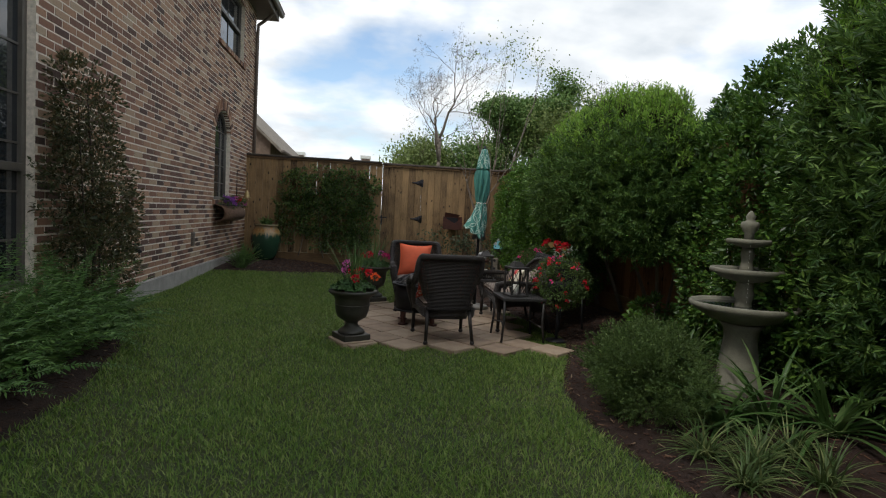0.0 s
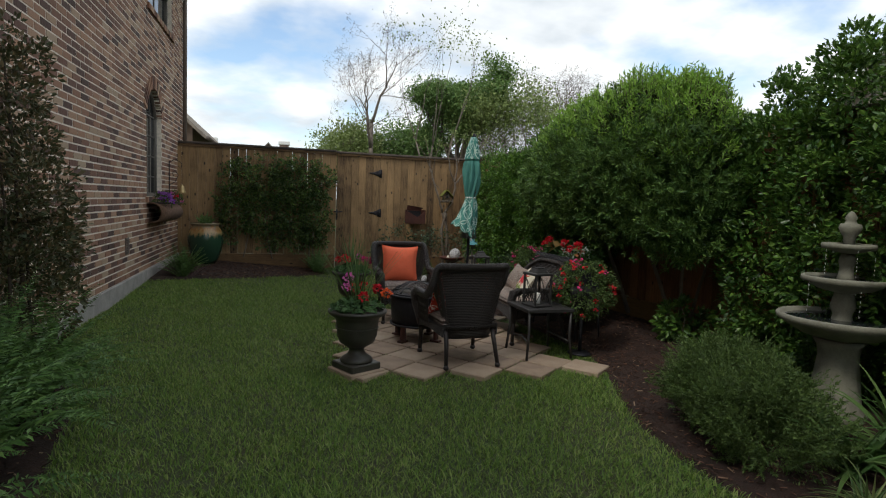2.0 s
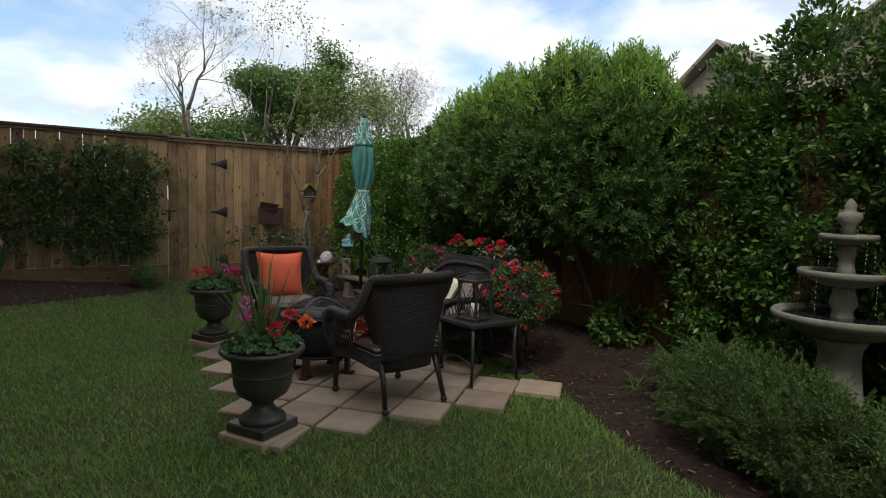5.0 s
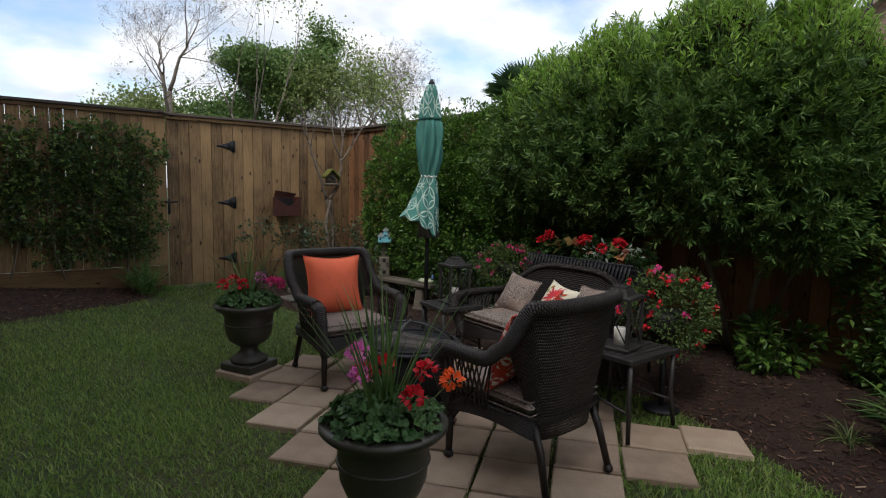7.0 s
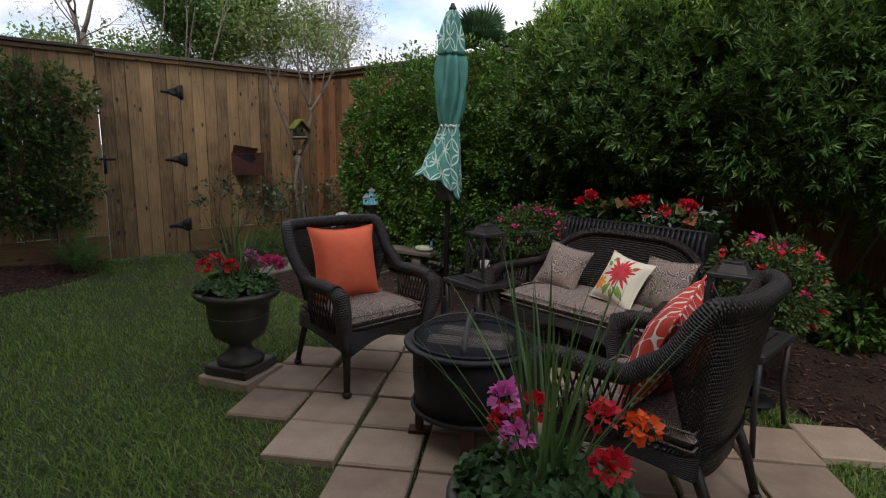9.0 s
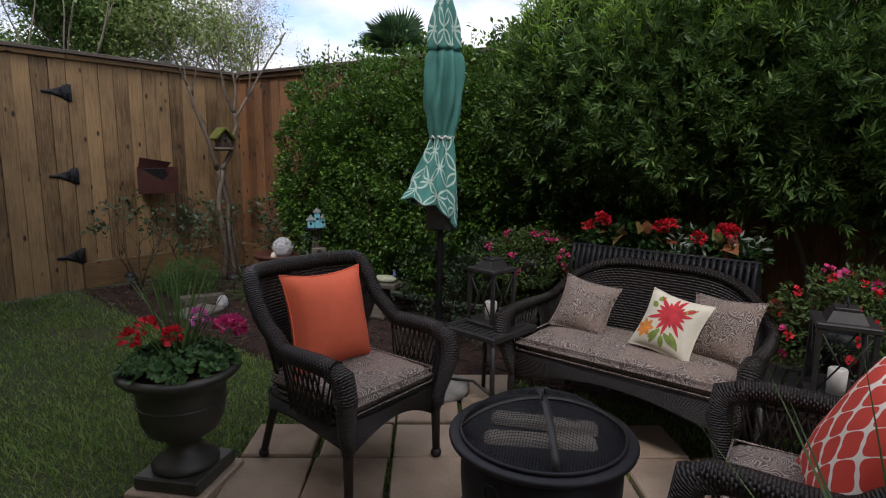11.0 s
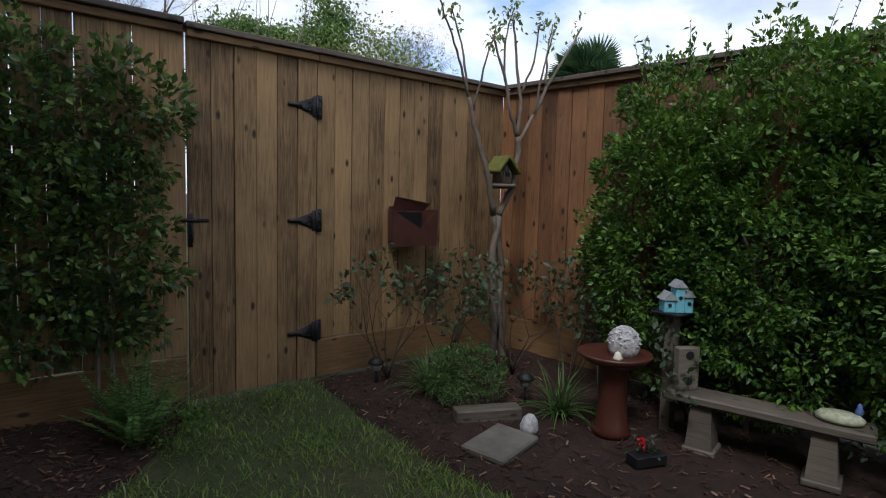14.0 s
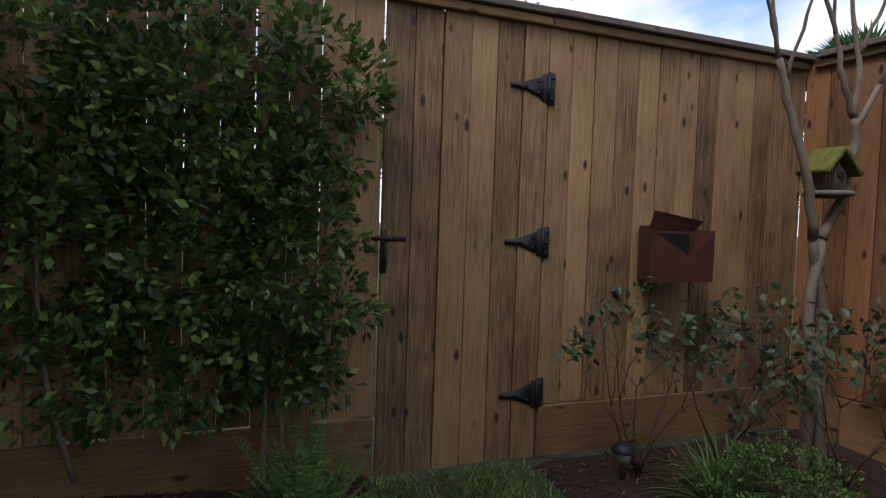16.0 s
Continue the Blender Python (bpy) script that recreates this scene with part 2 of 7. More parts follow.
_f = SOIL.noise(45.0, 6.0, 0.7)
_g = SOIL.noise(1.1, 4.0)
SOIL.bump(_f, 0.8, 0.02)
SOIL = SOIL.done(SOIL.mix(SOIL.ramp(_g, [(0.35, (0, 0, 0)), (0.7, (1, 1, 1))]), SOIL.ramp(_f, [(0.3, (0.02, 0.03, 0.01)), (0.7, (0.055, 0.085, 0.025))]), SOIL.ramp(_f, [(0.3, (0.035, 0.035, 0.015)), (0.7, (0.085, 0.085, 0.035))])), 0.95)
GRASS = leaf_material("lawn_blades", (0.045, 0.115, 0.015), (0.118, 0.225, 0.032), (0.30, 0.35, 0.11), 0.5, 0.34)
BRICK = brick_material()
MORTAR = plain("pale_mortar", (0.68, 0.61, 0.52), 0.95, 0, 30, 0.3, 0.5)
CONCRETE = plain("grey_concrete", (0.30, 0.285, 0.265), 0.9, 0, 6, 0.3, 0.4, 0.006)
STONE = plain("mossy_stone", (0.13, 0.12, 0.10), 0.9, 0, 9, 0.35, 0.5)
CAST = plain("cast_stone", (0.18, 0.175, 0.135), 0.85, 0, 9, 0.35, 0.35)
PAVER = Nodes("tan_paver")
_f, _g = PAVER.noise(70.0, 5.0, 0.7), PAVER.noise(5.0, 4.0)
_i = PAVER.t.nodes.new("ShaderNodeObjectInfo")
PAVER.bump(_f, 0.35, 0.004)
PAVER = PAVER.done(PAVER.mix(PAVER.math("MULTIPLY", PAVER.ramp(_f, [(0.4, (0, 0, 0)), (0.75, (1, 1, 1))]), 0.4), PAVER.ramp(PAVER.math("ADD", PAVER.math("MULTIPLY", _g, 0.7), PAVER.math("MULTIPLY", _i.outputs["Random"], 0.35)), [(0.25, (0.22, 0.15, 0.105)), (0.55, (0.37, 0.27, 0.19)), (0.85, (0.47, 0.365, 0.265))]), (0.2, 0.17, 0.14)), 0.9)
CEDAR = wood_material("weathered_cedar", (0.058, 0.032, 0.013), (0.225, 0.142, 0.066))
CEDAR_X = wood_material("weathered_cedar_rail", (0.055, 0.030, 0.012), (0.15, 0.088, 0.037), 0)
CEDAR_Y = wood_material("weathered_cedar_rail_side", (0.055, 0.030, 0.012), (0.15, 0.088, 0.037), 1)
CAPWOOD = wood_material("grey_cap_board", (0.035, 0.028, 0.024), (0.085, 0.068, 0.055), 0)
BENCHWOOD = wood_material("old_grey_stone_wood", (0.06, 0.05, 0.038), (0.125, 0.107, 0.084), 0)
LOGWOOD = wood_material("split_log", (0.06, 0.053, 0.045), (0.17, 0.15, 0.125), 0, 1.4)
IRON = plain("black_iron", (0.018, 0.018, 0.022), 0.55, 0.4, 25, 0.4, 0.25)
BRONZE = plain("dark_bronze_paint", (0.035, 0.033, 0.032), 0.5, 0.3, 25, 0.4, 0.2)
URNMAT = plain("dark_grey_green_urn", (0.042, 0.039, 0.031), 0.45, 0.0, 10, 0.45, 0.25)
RUST = plain("rust_brown_metal", (0.065, 0.022, 0.016), 0.55, 0.2, 9, 0.4, 0.2)
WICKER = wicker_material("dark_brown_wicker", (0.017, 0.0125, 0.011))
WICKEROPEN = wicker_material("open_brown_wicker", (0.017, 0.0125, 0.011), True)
WICKERTUBE = plain("dark_brown_wrapped_cane", (0.017, 0.0125, 0.011), 0.5, 0, 60, 0.5, 0.5)
PAISLEY = paisley_material("grey_paisley", (0.42, 0.36, 0.31), (0.10, 0.07, 0.06), (0.26, 0.19, 0.155))
ORANGE = plain("orange_cloth", (0.68, 0.125, 0.055), 0.85, 0, 5, 0.12, 0.25, 0.006)
TRELLIS = trellis_material("red_trellis_cloth", (0.55, 0.05, 0.03), (0.75, 0.68, 0.6), 62.0)
CREAM = plain("cream_cloth", (0.66, 0.62, 0.5), 0.9, 0, 6, 0.1, 0.15)
CANOPY = canopy_material("teal_canopy_cloth", (0.055, 0.205, 0.172), (0.42, 0.56, 0.5))
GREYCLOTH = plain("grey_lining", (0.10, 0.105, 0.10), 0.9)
GLASS = glass_pane_material("window_glass")
WINFRAME = plain("bronze_window_frame", (0.095, 0.085, 0.072), 0.5, 0, 9, 0.2, 0.1)
GUTTER = plain("brown_gutter_paint", (0.115, 0.09, 0.075), 0.5, 0, 9, 0.25, 0.1)
SHINGLE = plain("grey_brown_shingle", (0.24, 0.205, 0.165), 0.95, 0, 5, 0.35, 0.6, 0.01)
PALEBRICK = plain("far_brick", (0.24, 0.17, 0.13), 0.9, 0, 6, 0.35, 0.4)
WHITEPAINT = plain("white_paint", (0.75, 0.74, 0.7), 0.6, 0, 9, 0.12, 0.1)
WAX = plain("white_candle_wax", (0.8, 0.78, 0.72), 0.5, 0, 9, 0.06, 0.05)
BARK = plain("grey_brown_bark", (0.15, 0.125, 0.10), 0.9, 0, 8, 0.4, 0.8, 0.01)
PALEBARK = plain("pale_smooth_bark", (0.145, 0.115, 0.088), 0.8, 0, 7, 0.4, 0.4, 0.006)
TWIG = plain("dark_twig", (0.055, 0.04, 0.03), 0.9, 0, 20, 0.4, 0.5)
GLAZE = Nodes("green_tan_glaze")
_z = GLAZE.add("ShaderNodeSeparateXYZ")
GLAZE.put(_z.inputs[0], GLAZE.coord())
_f = GLAZE.math("ADD", _z.outputs[2], GLAZE.math("MULTIPLY", GLAZE.math("SUBTRACT", GLAZE.noise(1.0, 3.0, 0.6, GLAZE.scaled(26, 26, 2.5)), 0.5), 0.28))
GLAZE = GLAZE.done(GLAZE.ramp(_f, [(0.52, (0.02, 0.055, 0.032)), (0.60, (0.33, 0.22, 0.09)), (0.66, (0.28, 0.13, 0.04)), (0.72, (0.2, 0.17, 0.1))]), 0.2)
TERRA = plain("terracotta_glaze", (0.075, 0.024, 0.016), 0.35, 0, 7, 0.35, 0.15)
COCO = plain("coconut_liner", (0.12, 0.07, 0.045), 0.95, 0, 40, 0.5, 0.9, 0.01)
BRASS = plain("aged_brass", (0.38, 0.29, 0.14), 0.4, 0.8, 20, 0.3, 0.1)
BLUE = plain("pale_blue_paint", (0.17, 0.5, 0.6), 0.7, 0, 20, 0.2, 0.2)
GREYROOF = plain("grey_tin", (0.33, 0.36, 0.37), 0.6, 0.1, 20, 0.3, 0.2)
PEBBLE = plain("grey_white_pebbles", (0.45, 0.45, 0.46), 0.85, 0, 40, 0.5, 0.9, 0.012)
DEEPBLUE = plain("blue_door_paint", (0.08, 0.16, 0.4), 0.5)
MOSS = plain("yellow_green_moss", (0.12, 0.125, 0.02), 0.95, 0, 45, 0.5, 1.0, 0.01)
RED = leaf_material("red_petals", (0.42, 0.008, 0.018), (0.6, 0.012, 0.026), (0.7, 0.035, 0.06), 0.6, 0.2)
MAGENTA = leaf_material("magenta_petals", (0.5, 0.015, 0.12), (0.65, 0.035, 0.2), (0.75, 0.13, 0.35), 0.6, 0.2)
PINK = leaf_material("pink_petals", (0.6, 0.06, 0.35), (0.72, 0.16, 0.5), (0.8, 0.3, 0.62), 0.6, 0.2)
ORANGEPETAL = leaf_material("orange_petals", (0.75, 0.07, 0.01), (0.85, 0.12, 0.02), (0.9, 0.2, 0.05), 0.6, 0.2)
VIOLET = leaf_material("violet_petals", (0.16, 0.03, 0.3), (0.26, 0.06, 0.42), (0.4, 0.15, 0.55), 0.6, 0.2)
IVYLEAF = leaf_material("glossy_hedge_leaf", (0.02, 0.055, 0.012), (0.05, 0.125, 0.02), (0.17, 0.30, 0.045), 0.36, 0.18)
WALLLEAF = leaf_material("reddish_leaf", (0.022, 0.038, 0.014), (0.05, 0.075, 0.028), (0.17, 0.115, 0.055), 0.45)
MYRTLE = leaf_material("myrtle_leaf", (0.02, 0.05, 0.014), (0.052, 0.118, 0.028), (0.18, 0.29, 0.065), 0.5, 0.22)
# Young leaf colour, lightened further to paint the skylit top of the shrubs.
LITNEWLEAF = leaf_material("lit_young_myrtle_leaf", (0.085, 0.18, 0.025), (0.17, 0.32, 0.045), (0.32, 0.5, 0.09), 0.42, 0.4)
VIBURNUM = leaf_material("viburnum_leaf", (0.018, 0.05, 0.012), (0.045, 0.11, 0.02), (0.15, 0.26, 0.045), 0.36, 0.18)
VINELEAF = leaf_material("dark_vine_leaf", (0.014, 0.036, 0.014), (0.036, 0.078, 0.026), (0.2, 0.3, 0.07), 0.34)
FERN = leaf_material("fern_leaf", (0.04, 0.095, 0.028), (0.085, 0.18, 0.045), (0.17, 0.29, 0.075), 0.5)
OAKLEAF = leaf_material("oak_leaf", (0.04, 0.085, 0.025), (0.1, 0.185, 0.05), (0.22, 0.33, 0.1), 0.5)
SPRING = leaf_material("spring_leaf", (0.09, 0.14, 0.04), (0.17, 0.23, 0.07), (0.28, 0.34, 0.12), 0.5)
SPIREA = leaf_material("fine_shrub_leaf", (0.028, 0.055, 0.015), (0.06, 0.105, 0.026), (0.125, 0.185, 0.05), 0.55)
STRAP = leaf_material("strap_leaf", (0.03, 0.07, 0.02), (0.065, 0.135, 0.035), (0.14, 0.22, 0.07), 0.45)
VARIEG = leaf_material("variegated_strap_leaf", (0.03, 0.066, 0.018), (0.07, 0.12, 0.035), (0.24, 0.27, 0.11), 0.5)
GERANIUM = leaf_material("geranium_leaf", (0.02, 0.06, 0.016), (0.045, 0.11, 0.03), (0.1, 0.19, 0.06), 0.5)
ROSELEAF = leaf_material("rose_leaf", (0.018, 0.036, 0.02), (0.04, 0.07, 0.036), (0.09, 0.13, 0.065), 0.45)
SILVER = leaf_material("silver_leaf", (0.2, 0.24, 0.2), (0.32, 0.37, 0.32), (0.45, 0.5, 0.45), 0.7)
CALADIUM = leaf_material("caladium_leaf", (0.25, 0.05, 0.04), (0.35, 0.12, 0.06), (0.2, 0.26, 0.08), 0.5)
PALMLEAF = leaf_material("palm_leaf", (0.02, 0.05, 0.02), (0.04, 0.09, 0.035), (0.08, 0.15, 0.06), 0.45)


# ---- mesh helpers ----
class Geo:
    """Collects vertices, faces and, where given, texture places in metres."""

    def __init__(self):
        self.v, self.f, self.uvs, self.smooth = [], [], {}, False

    def face(self, idx, uv=None):
        if uv is not None:
            self.uvs[len(self.f)] = uv
        self.f.append(tuple(idx))

    def box(self, lo, hi, m=None, taper=1.0):
        n = len(self.v)
        cx, cy = (lo[0] + hi[0]) / 2, (lo[1] + hi[1]) / 2
        for z, k in ((lo[2], 1.0), (hi[2], taper)):
            for x, y in ((lo[0], lo[1]), (hi[0], lo[1]), (hi[0], hi[1]), (lo[0], hi[1])):
                p = Vector((cx + (x - cx) * k, cy + (y - cy) * k, z))
                self.v.append(tuple(m @ p if m else p))
        for q in ((3, 2, 1, 0), (4, 5, 6, 7), (0, 1, 5, 4), (1, 2, 6, 5), (2, 3, 7, 6), (3, 0, 4, 7)):
            self.f.append(tuple(n + i for i in q))
        return self

    def slab(self, lo, hi, e=0.004, m=None):
        """A box whose edges are chamfered by e."""
        bm = bmesh.new()
        bmesh.ops.create_cube(bm, size=1.0, matrix=Matrix.Translation([(a + b) / 2 for a, b in zip(lo, hi)]) @ Matrix.Diagonal((*[b - a for a, b in zip(lo, hi)], 1)))
        bmesh.ops.bevel(bm, geom=bm.edges[:], offset=e, segments=1, affect="EDGES", profile=0.5)
        n = len(self.v)
        bm.verts.index_update()
        for v in bm.verts:
            self.v.append(tuple(m @ v.co if m else v.co))
        for f in bm.faces:
            self.f.append(tuple(n + v.index for v in f.verts))
        bm.free()
        return self

    def lathe(self, prof, n=28, c=(0, 0, 0), m=None, wobble=0.0):
        base = len(self.v)
        for r, z in prof:
            for i in range(n):
                a = 2 * math.pi * i / n
                k = r * (1 + wobble * math.sin(5 * a + z * 9))
                p = Vector((c[0] + k * math.cos(a), c[1] + k * math.sin(a), c[2] + z))
                self.v.append(tuple(m @ p if m else p))
        for j in range(len(prof) - 1):
            for i in range(n):
                i2 = (i + 1) % n
                self.f.append((base + j * n + i, base + j * n + i2, base + (j + 1) * n + i2, base + (j + 1) * n + i))
        self.f.append(tuple(base + i for i in reversed(range(n))))
        self.f.append(tuple(base + (len(prof) - 1) * n + i for i in range(n)))
        self.smooth = True
        return self

    def tube(self, pts, radii, n=8, closed=False):
        pts = [Vector(p) for p in pts]
        if not isinstance(radii, (list, tuple)):
            radii = [radii] * len(pts)
        base, ring = len(self.v), []
        run, side = 0.0, None
        for i, p in enumerate(pts):
            a, b = pts[max(0, i - 1)], pts[min(len(pts) - 1, i + 1)]
            d = (b - a).normalized() if (b - a).length > 1e-9 else Vector((0, 0, 1))
            if side is None:
                side = d.orthogonal().normalized()
            side = (side - d * side.dot(d)).normalized()
            other = d.cross(side)
            if i:
                run += (p - pts[i - 1]).length
            ring.append(run * 1.3)
            for k in range(n):
                t = 2 * math.pi * k / n
                self.v.append(tuple(p + (side * math.cos(t) + other * math.sin(t)) * radii[i]))
        for i in range(len(pts) - 1):
            for k in range(n):
                k2 = (k + 1) % n
                w = 2 * math.pi * radii[i] / n * 1.3
                self.face((base + i * n + k, base + i * n + k2, base + (i + 1) * n + k2, base + (i + 1) * n + k),
                          ((k * w, ring[i]), ((k + 1) * w, ring[i]), ((k + 1) * w, ring[i + 1]), (k * w, ring[i + 1])))
        self.f.append(tuple(base + k for k in reversed(range(n))))
        self.f.append(tuple(base + (len(pts) - 1) * n + k for k in range(n)))
        self.smooth = True
        return self

    def sheet(self, fn, nu, nv, thick=0.0, su=1.0, sv=1.0):
        """A curved sheet fn(u, v) for u, v from 0 to 1, with thickness; su, sv: its size in metres, for the weave."""
        base = len(self.v)
        P = [[Vector(fn(i / nu, j / nv)) for i in range(nu + 1)] for j in range(nv + 1)]
        N = [[None] * (nu + 1) for _ in range(nv + 1)]
        for j in range(nv + 1):
            for i in range(nu + 1):
                du = P[j][min(nu, i + 1)] - P[j][max(0, i - 1)]
                dv = P[min(nv, j + 1)][i] - P[max(0, j - 1)][i]
                c = du.cross(dv)
                N[j][i] = c.normalized() if c.length > 1e-12 else Vector((0, 0, 1))
        layers = (0.5, -0.5) if thick else (0.0,)
        for s in layers:
            for j in range(nv + 1):
                for i in range(nu + 1):
                    self.v.append(tuple(P[j][i] + N[j][i] * thick * s))
        w, cnt = nu + 1, (nu + 1) * (nv + 1)
        for li in range(len(layers)):
            for j in range(nv):
                for i in range(nu):
                    q = [base + li * cnt + j * w + i, base + li * cnt + j * w + i + 1, base + li * cnt + (j + 1) * w + i + 1, base + li * cnt + (j + 1) * w + i]
                    uv = [(i / nu * su, j / nv * sv), ((i + 1) / nu * su, j / nv * sv), ((i + 1) / nu * su, (j + 1) / nv * sv), (i / nu * su, (j + 1) / nv * sv)]
                    self.face(q if li == 0 else q[::-1], uv if li == 0 else uv[::-1])
        if thick:
            edge = [j * w for j in range(nv + 1)]
            rim = [i for i in range(w)] + [j * w + nu for j in range(1, nv + 1)] + [nv * w + i for i in range(nu - 1, -1, -1)] + [j * w for j in range(nv - 1, 0, -1)]
            for a, b in zip(rim, rim[1:] + rim[:1]):
                self.f.append((base + b, base + a, base + cnt + a, base + cnt + b))
        self.smooth = True
        return self

    def mesh(self, name, material):
        me = bpy.data.meshes.new(name)
        me.from_pydata(self.v, [], self.f)
        if self.uvs:
            lay = me.uv_layers.new(name="UVMap")
            for p in me.polygons:
                uv = self.uvs.get(p.index)
                if uv:
                    for li, q in zip(p.loop_indices, uv):
                        lay.data[li].uv = q
        me.materials.append(material)
        if self.smooth:
            for p in me.polygons:
                p.use_smooth = len(p.vertices) < 9
        me.update()
        return me


def thing(name, x, y, z, turn=0.0, label="", category="", group="", kind=""):
    ob = new(name)
    ob.empty_display_size = 0.1
    ob.matrix_basis = pose(x, y, z, 0, 0, turn)
    return tagged(ob, label, category, group, kind)


def part(name, g, material, parent, label="", kind=""):
    ob = new(name, g if isinstance(g, bpy.types.Mesh) else g.mesh(name, material))
    ob.parent = parent
    return tagged(ob, label, kind=kind)


def single(name, g, material, label, category, group="", kind=""):
    ob = new(name, g if isinstance(g, bpy.types.Mesh) else g.mesh(name, material))
    return tagged(ob, label, category, group, kind)


def rim_line(r, n=24, z=0.0, c=(0, 0)):
    return [(c[0] + r * math.cos(2 * math.pi * i / n), c[1] + r * math.sin(2 * math.pi * i / n), z) for i in range(n + 1)]


RNG = np.random.default_rng(7)


def unit(a):
    return a / np.maximum(np.linalg.norm(a, axis=1, keepdims=True), 1e-9)


def leaf_mesh(name, material, centres, out, size, aspect=0.45, droop=0.0, fold=0.25, vary=0.35):
    """Many folded leaves: at centres, pointing about along out."""
    n = len(centres)
    d = unit(out + RNG.normal(0, 0.45, (n, 3)) + np.array((0, 0, -droop)))
    s = unit(np.cross(d, unit(RNG.normal(0, 1, (n, 3)) + np.array((0, 0, 1.2)))))
    up = np.cross(s, d)
    L = (size * (1 + vary * RNG.uniform(-1, 1, n)))[:, None]
    W = L * aspect * 0.5
    base = centres
    mid = base + d * L * 0.5
    tip = base + d * L - up * L * 0.08
    a, b = mid + s * W + up * W * fold, mid - s * W + up * W * fold
    V = np.stack([base, a, tip, b], 1).reshape(-1, 3)
    me = bpy.data.meshes.new(name)
    k = np.arange(n)[:, None] * 4
    F = np.concatenate([k + np.array([[0, 1, 2]]), k + np.array([[0, 2, 3]])], 1).reshape(-1)
    me.vertices.add(4 * n)
    me.vertices.foreach_set("co", V.astype(np.float32).reshape(-1))
    me.loops.add(len(F))
    me.loops.foreach_set("vertex_index", F.astype(np.int32))
    me.polygons.add(2 * n)
    me.polygons.foreach_set("loop_start", (np.arange(2 * n) * 3).astype(np.int32))
    me.polygons.foreach_set("loop_total", np.full(2 * n, 3, np.int32))
    me.materials.append(material)
    me.update(calc_edges=True)
    me.validate()
    return me


def clumps(ells, n_clumps, per, r_clump, squash=0.9, shell=0.75):
    """Tufts of leaves over ellipsoids (cx, cy, cz, rx, ry, rz): places and outward ways."""
    C, O = [], []
    vol = np.array([e[3] * e[4] + e[4] * e[5] + e[3] * e[5] for e in ells])
    pick = RNG.choice(len(ells), n_clumps, p=vol / vol.sum())
    for e in pick:
        cx, cy, cz, rx, ry, rz = ells[e]
        w = unit(RNG.normal(0, 1, (1, 3)))[0]
        k = shell + (1.06 - shell) * RNG.uniform() ** 0.6
        c = np.array((cx, cy, cz)) + w * np.array((rx, ry, rz)) * k
        r = r_clump * RNG.uniform(0.6, 1.35)
        m = max(4, int(per * RNG.uniform(0.6, 1.4)))
        q = unit(RNG.normal(0, 1, (m, 3)) + w * 0.9)
        C.append(c + q * r * (RNG.uniform(0.25, 1.0, (m, 1)) ** 0.5) * np.array((1, 1, squash)))
        O.append(unit(q + w * 0.4 + np.array((0, 0, 0.25))))
    return np.concatenate(C), np.concatenate(O)


def tufts(ells, n_groups, per_group, r_group, axis_len, per, up=0.55, shell=0.72):
    """Shoot tips over ellipsoids, gathered in sprays: whorled leaves along short axes, with gaps between the sprays."""
    C, O = [], []
    vol = np.array([e[3] * e[4] + e[4] * e[5] + e[3] * e[5] for e in ells])
    pick = RNG.choice(len(ells), n_groups, p=vol / vol.sum())
    turn = np.arange(per) * 2.4
    f = np.linspace(0.1, 1.0, per)
    for e in pick:
        cx, cy, cz, rx, ry, rz = ells[e]
        w = unit(RNG.normal(0, 1, (1, 3)))[0]
        c = np.array((cx, cy, cz)) + w * np.array((rx, ry, rz)) * (shell + (1.06 - shell) * RNG.uniform() ** 0.6)
        for _ in range(max(3, int(per_group * RNG.uniform(0.5, 1.5)))):
            p = c + RNG.normal(0, 1, 3) * r_group * 0.6
            ax = unit((w * 0.75 + np.array((0, 0, up)) + RNG.normal(0, 0.35, 3))[None])[0]
            s1 = unit(np.cross(ax, RNG.normal(0, 1, 3))[None])[0]
            s2 = np.cross(ax, s1)
            open_ = (1.15 - 0.75 * f)[:, None]
            L = axis_len * RNG.uniform(0.6, 1.3)
            C.append(p + ax * (f * L)[:, None])
            O.append(ax * np.cos(open_) + (s1 * np.cos(turn)[:, None] + s2 * np.sin(turn)[:, None]) * np.sin(open_))
    return np.concatenate(C), np.concatenate(O)


def branch(g, p, d, length, r, depth, spread=0.5, rng=None, ends=None, up=0.15, kids=3, curve=0.12):
    """Limbs that fork and taper."""
    pts, radii = [Vector(p)], [r]
    d = Vector(d).normalized()
    steps = 4 if depth > 1 else 3
    for i in range(steps):
        d = (d + Vector((rng.gauss(0, curve), rng.gauss(0, curve), rng.gauss(0, curve) + up * 0.3))).normalized()
        pts.append(pts[-1] + d * length / steps)
        radii.append(r * (1 - 0.45 * (i + 1) / steps))
    g.tube(pts, radii, 6 if r > 0.02 else (4 if r > 0.006 else 3))
    if depth <= 0:
        if ends is not None:
            ends.append(tuple(pts[-1]))
        return
    for k in range(kids):
        at = pts[-1] if k < 2 else pts[rng.randint(2, steps - 1)]
        nd = (d + Vector((rng.gauss(0, spread), rng.gauss(0, spread), rng.gauss(0, spread * 0.6) + up))).normalized()
        branch(g, at, nd, length * rng.uniform(0.6, 0.85), radii[-1] * (0.8 if k < 2 else 0.55), depth - 1, spread, rng, ends, up, kids, curve)


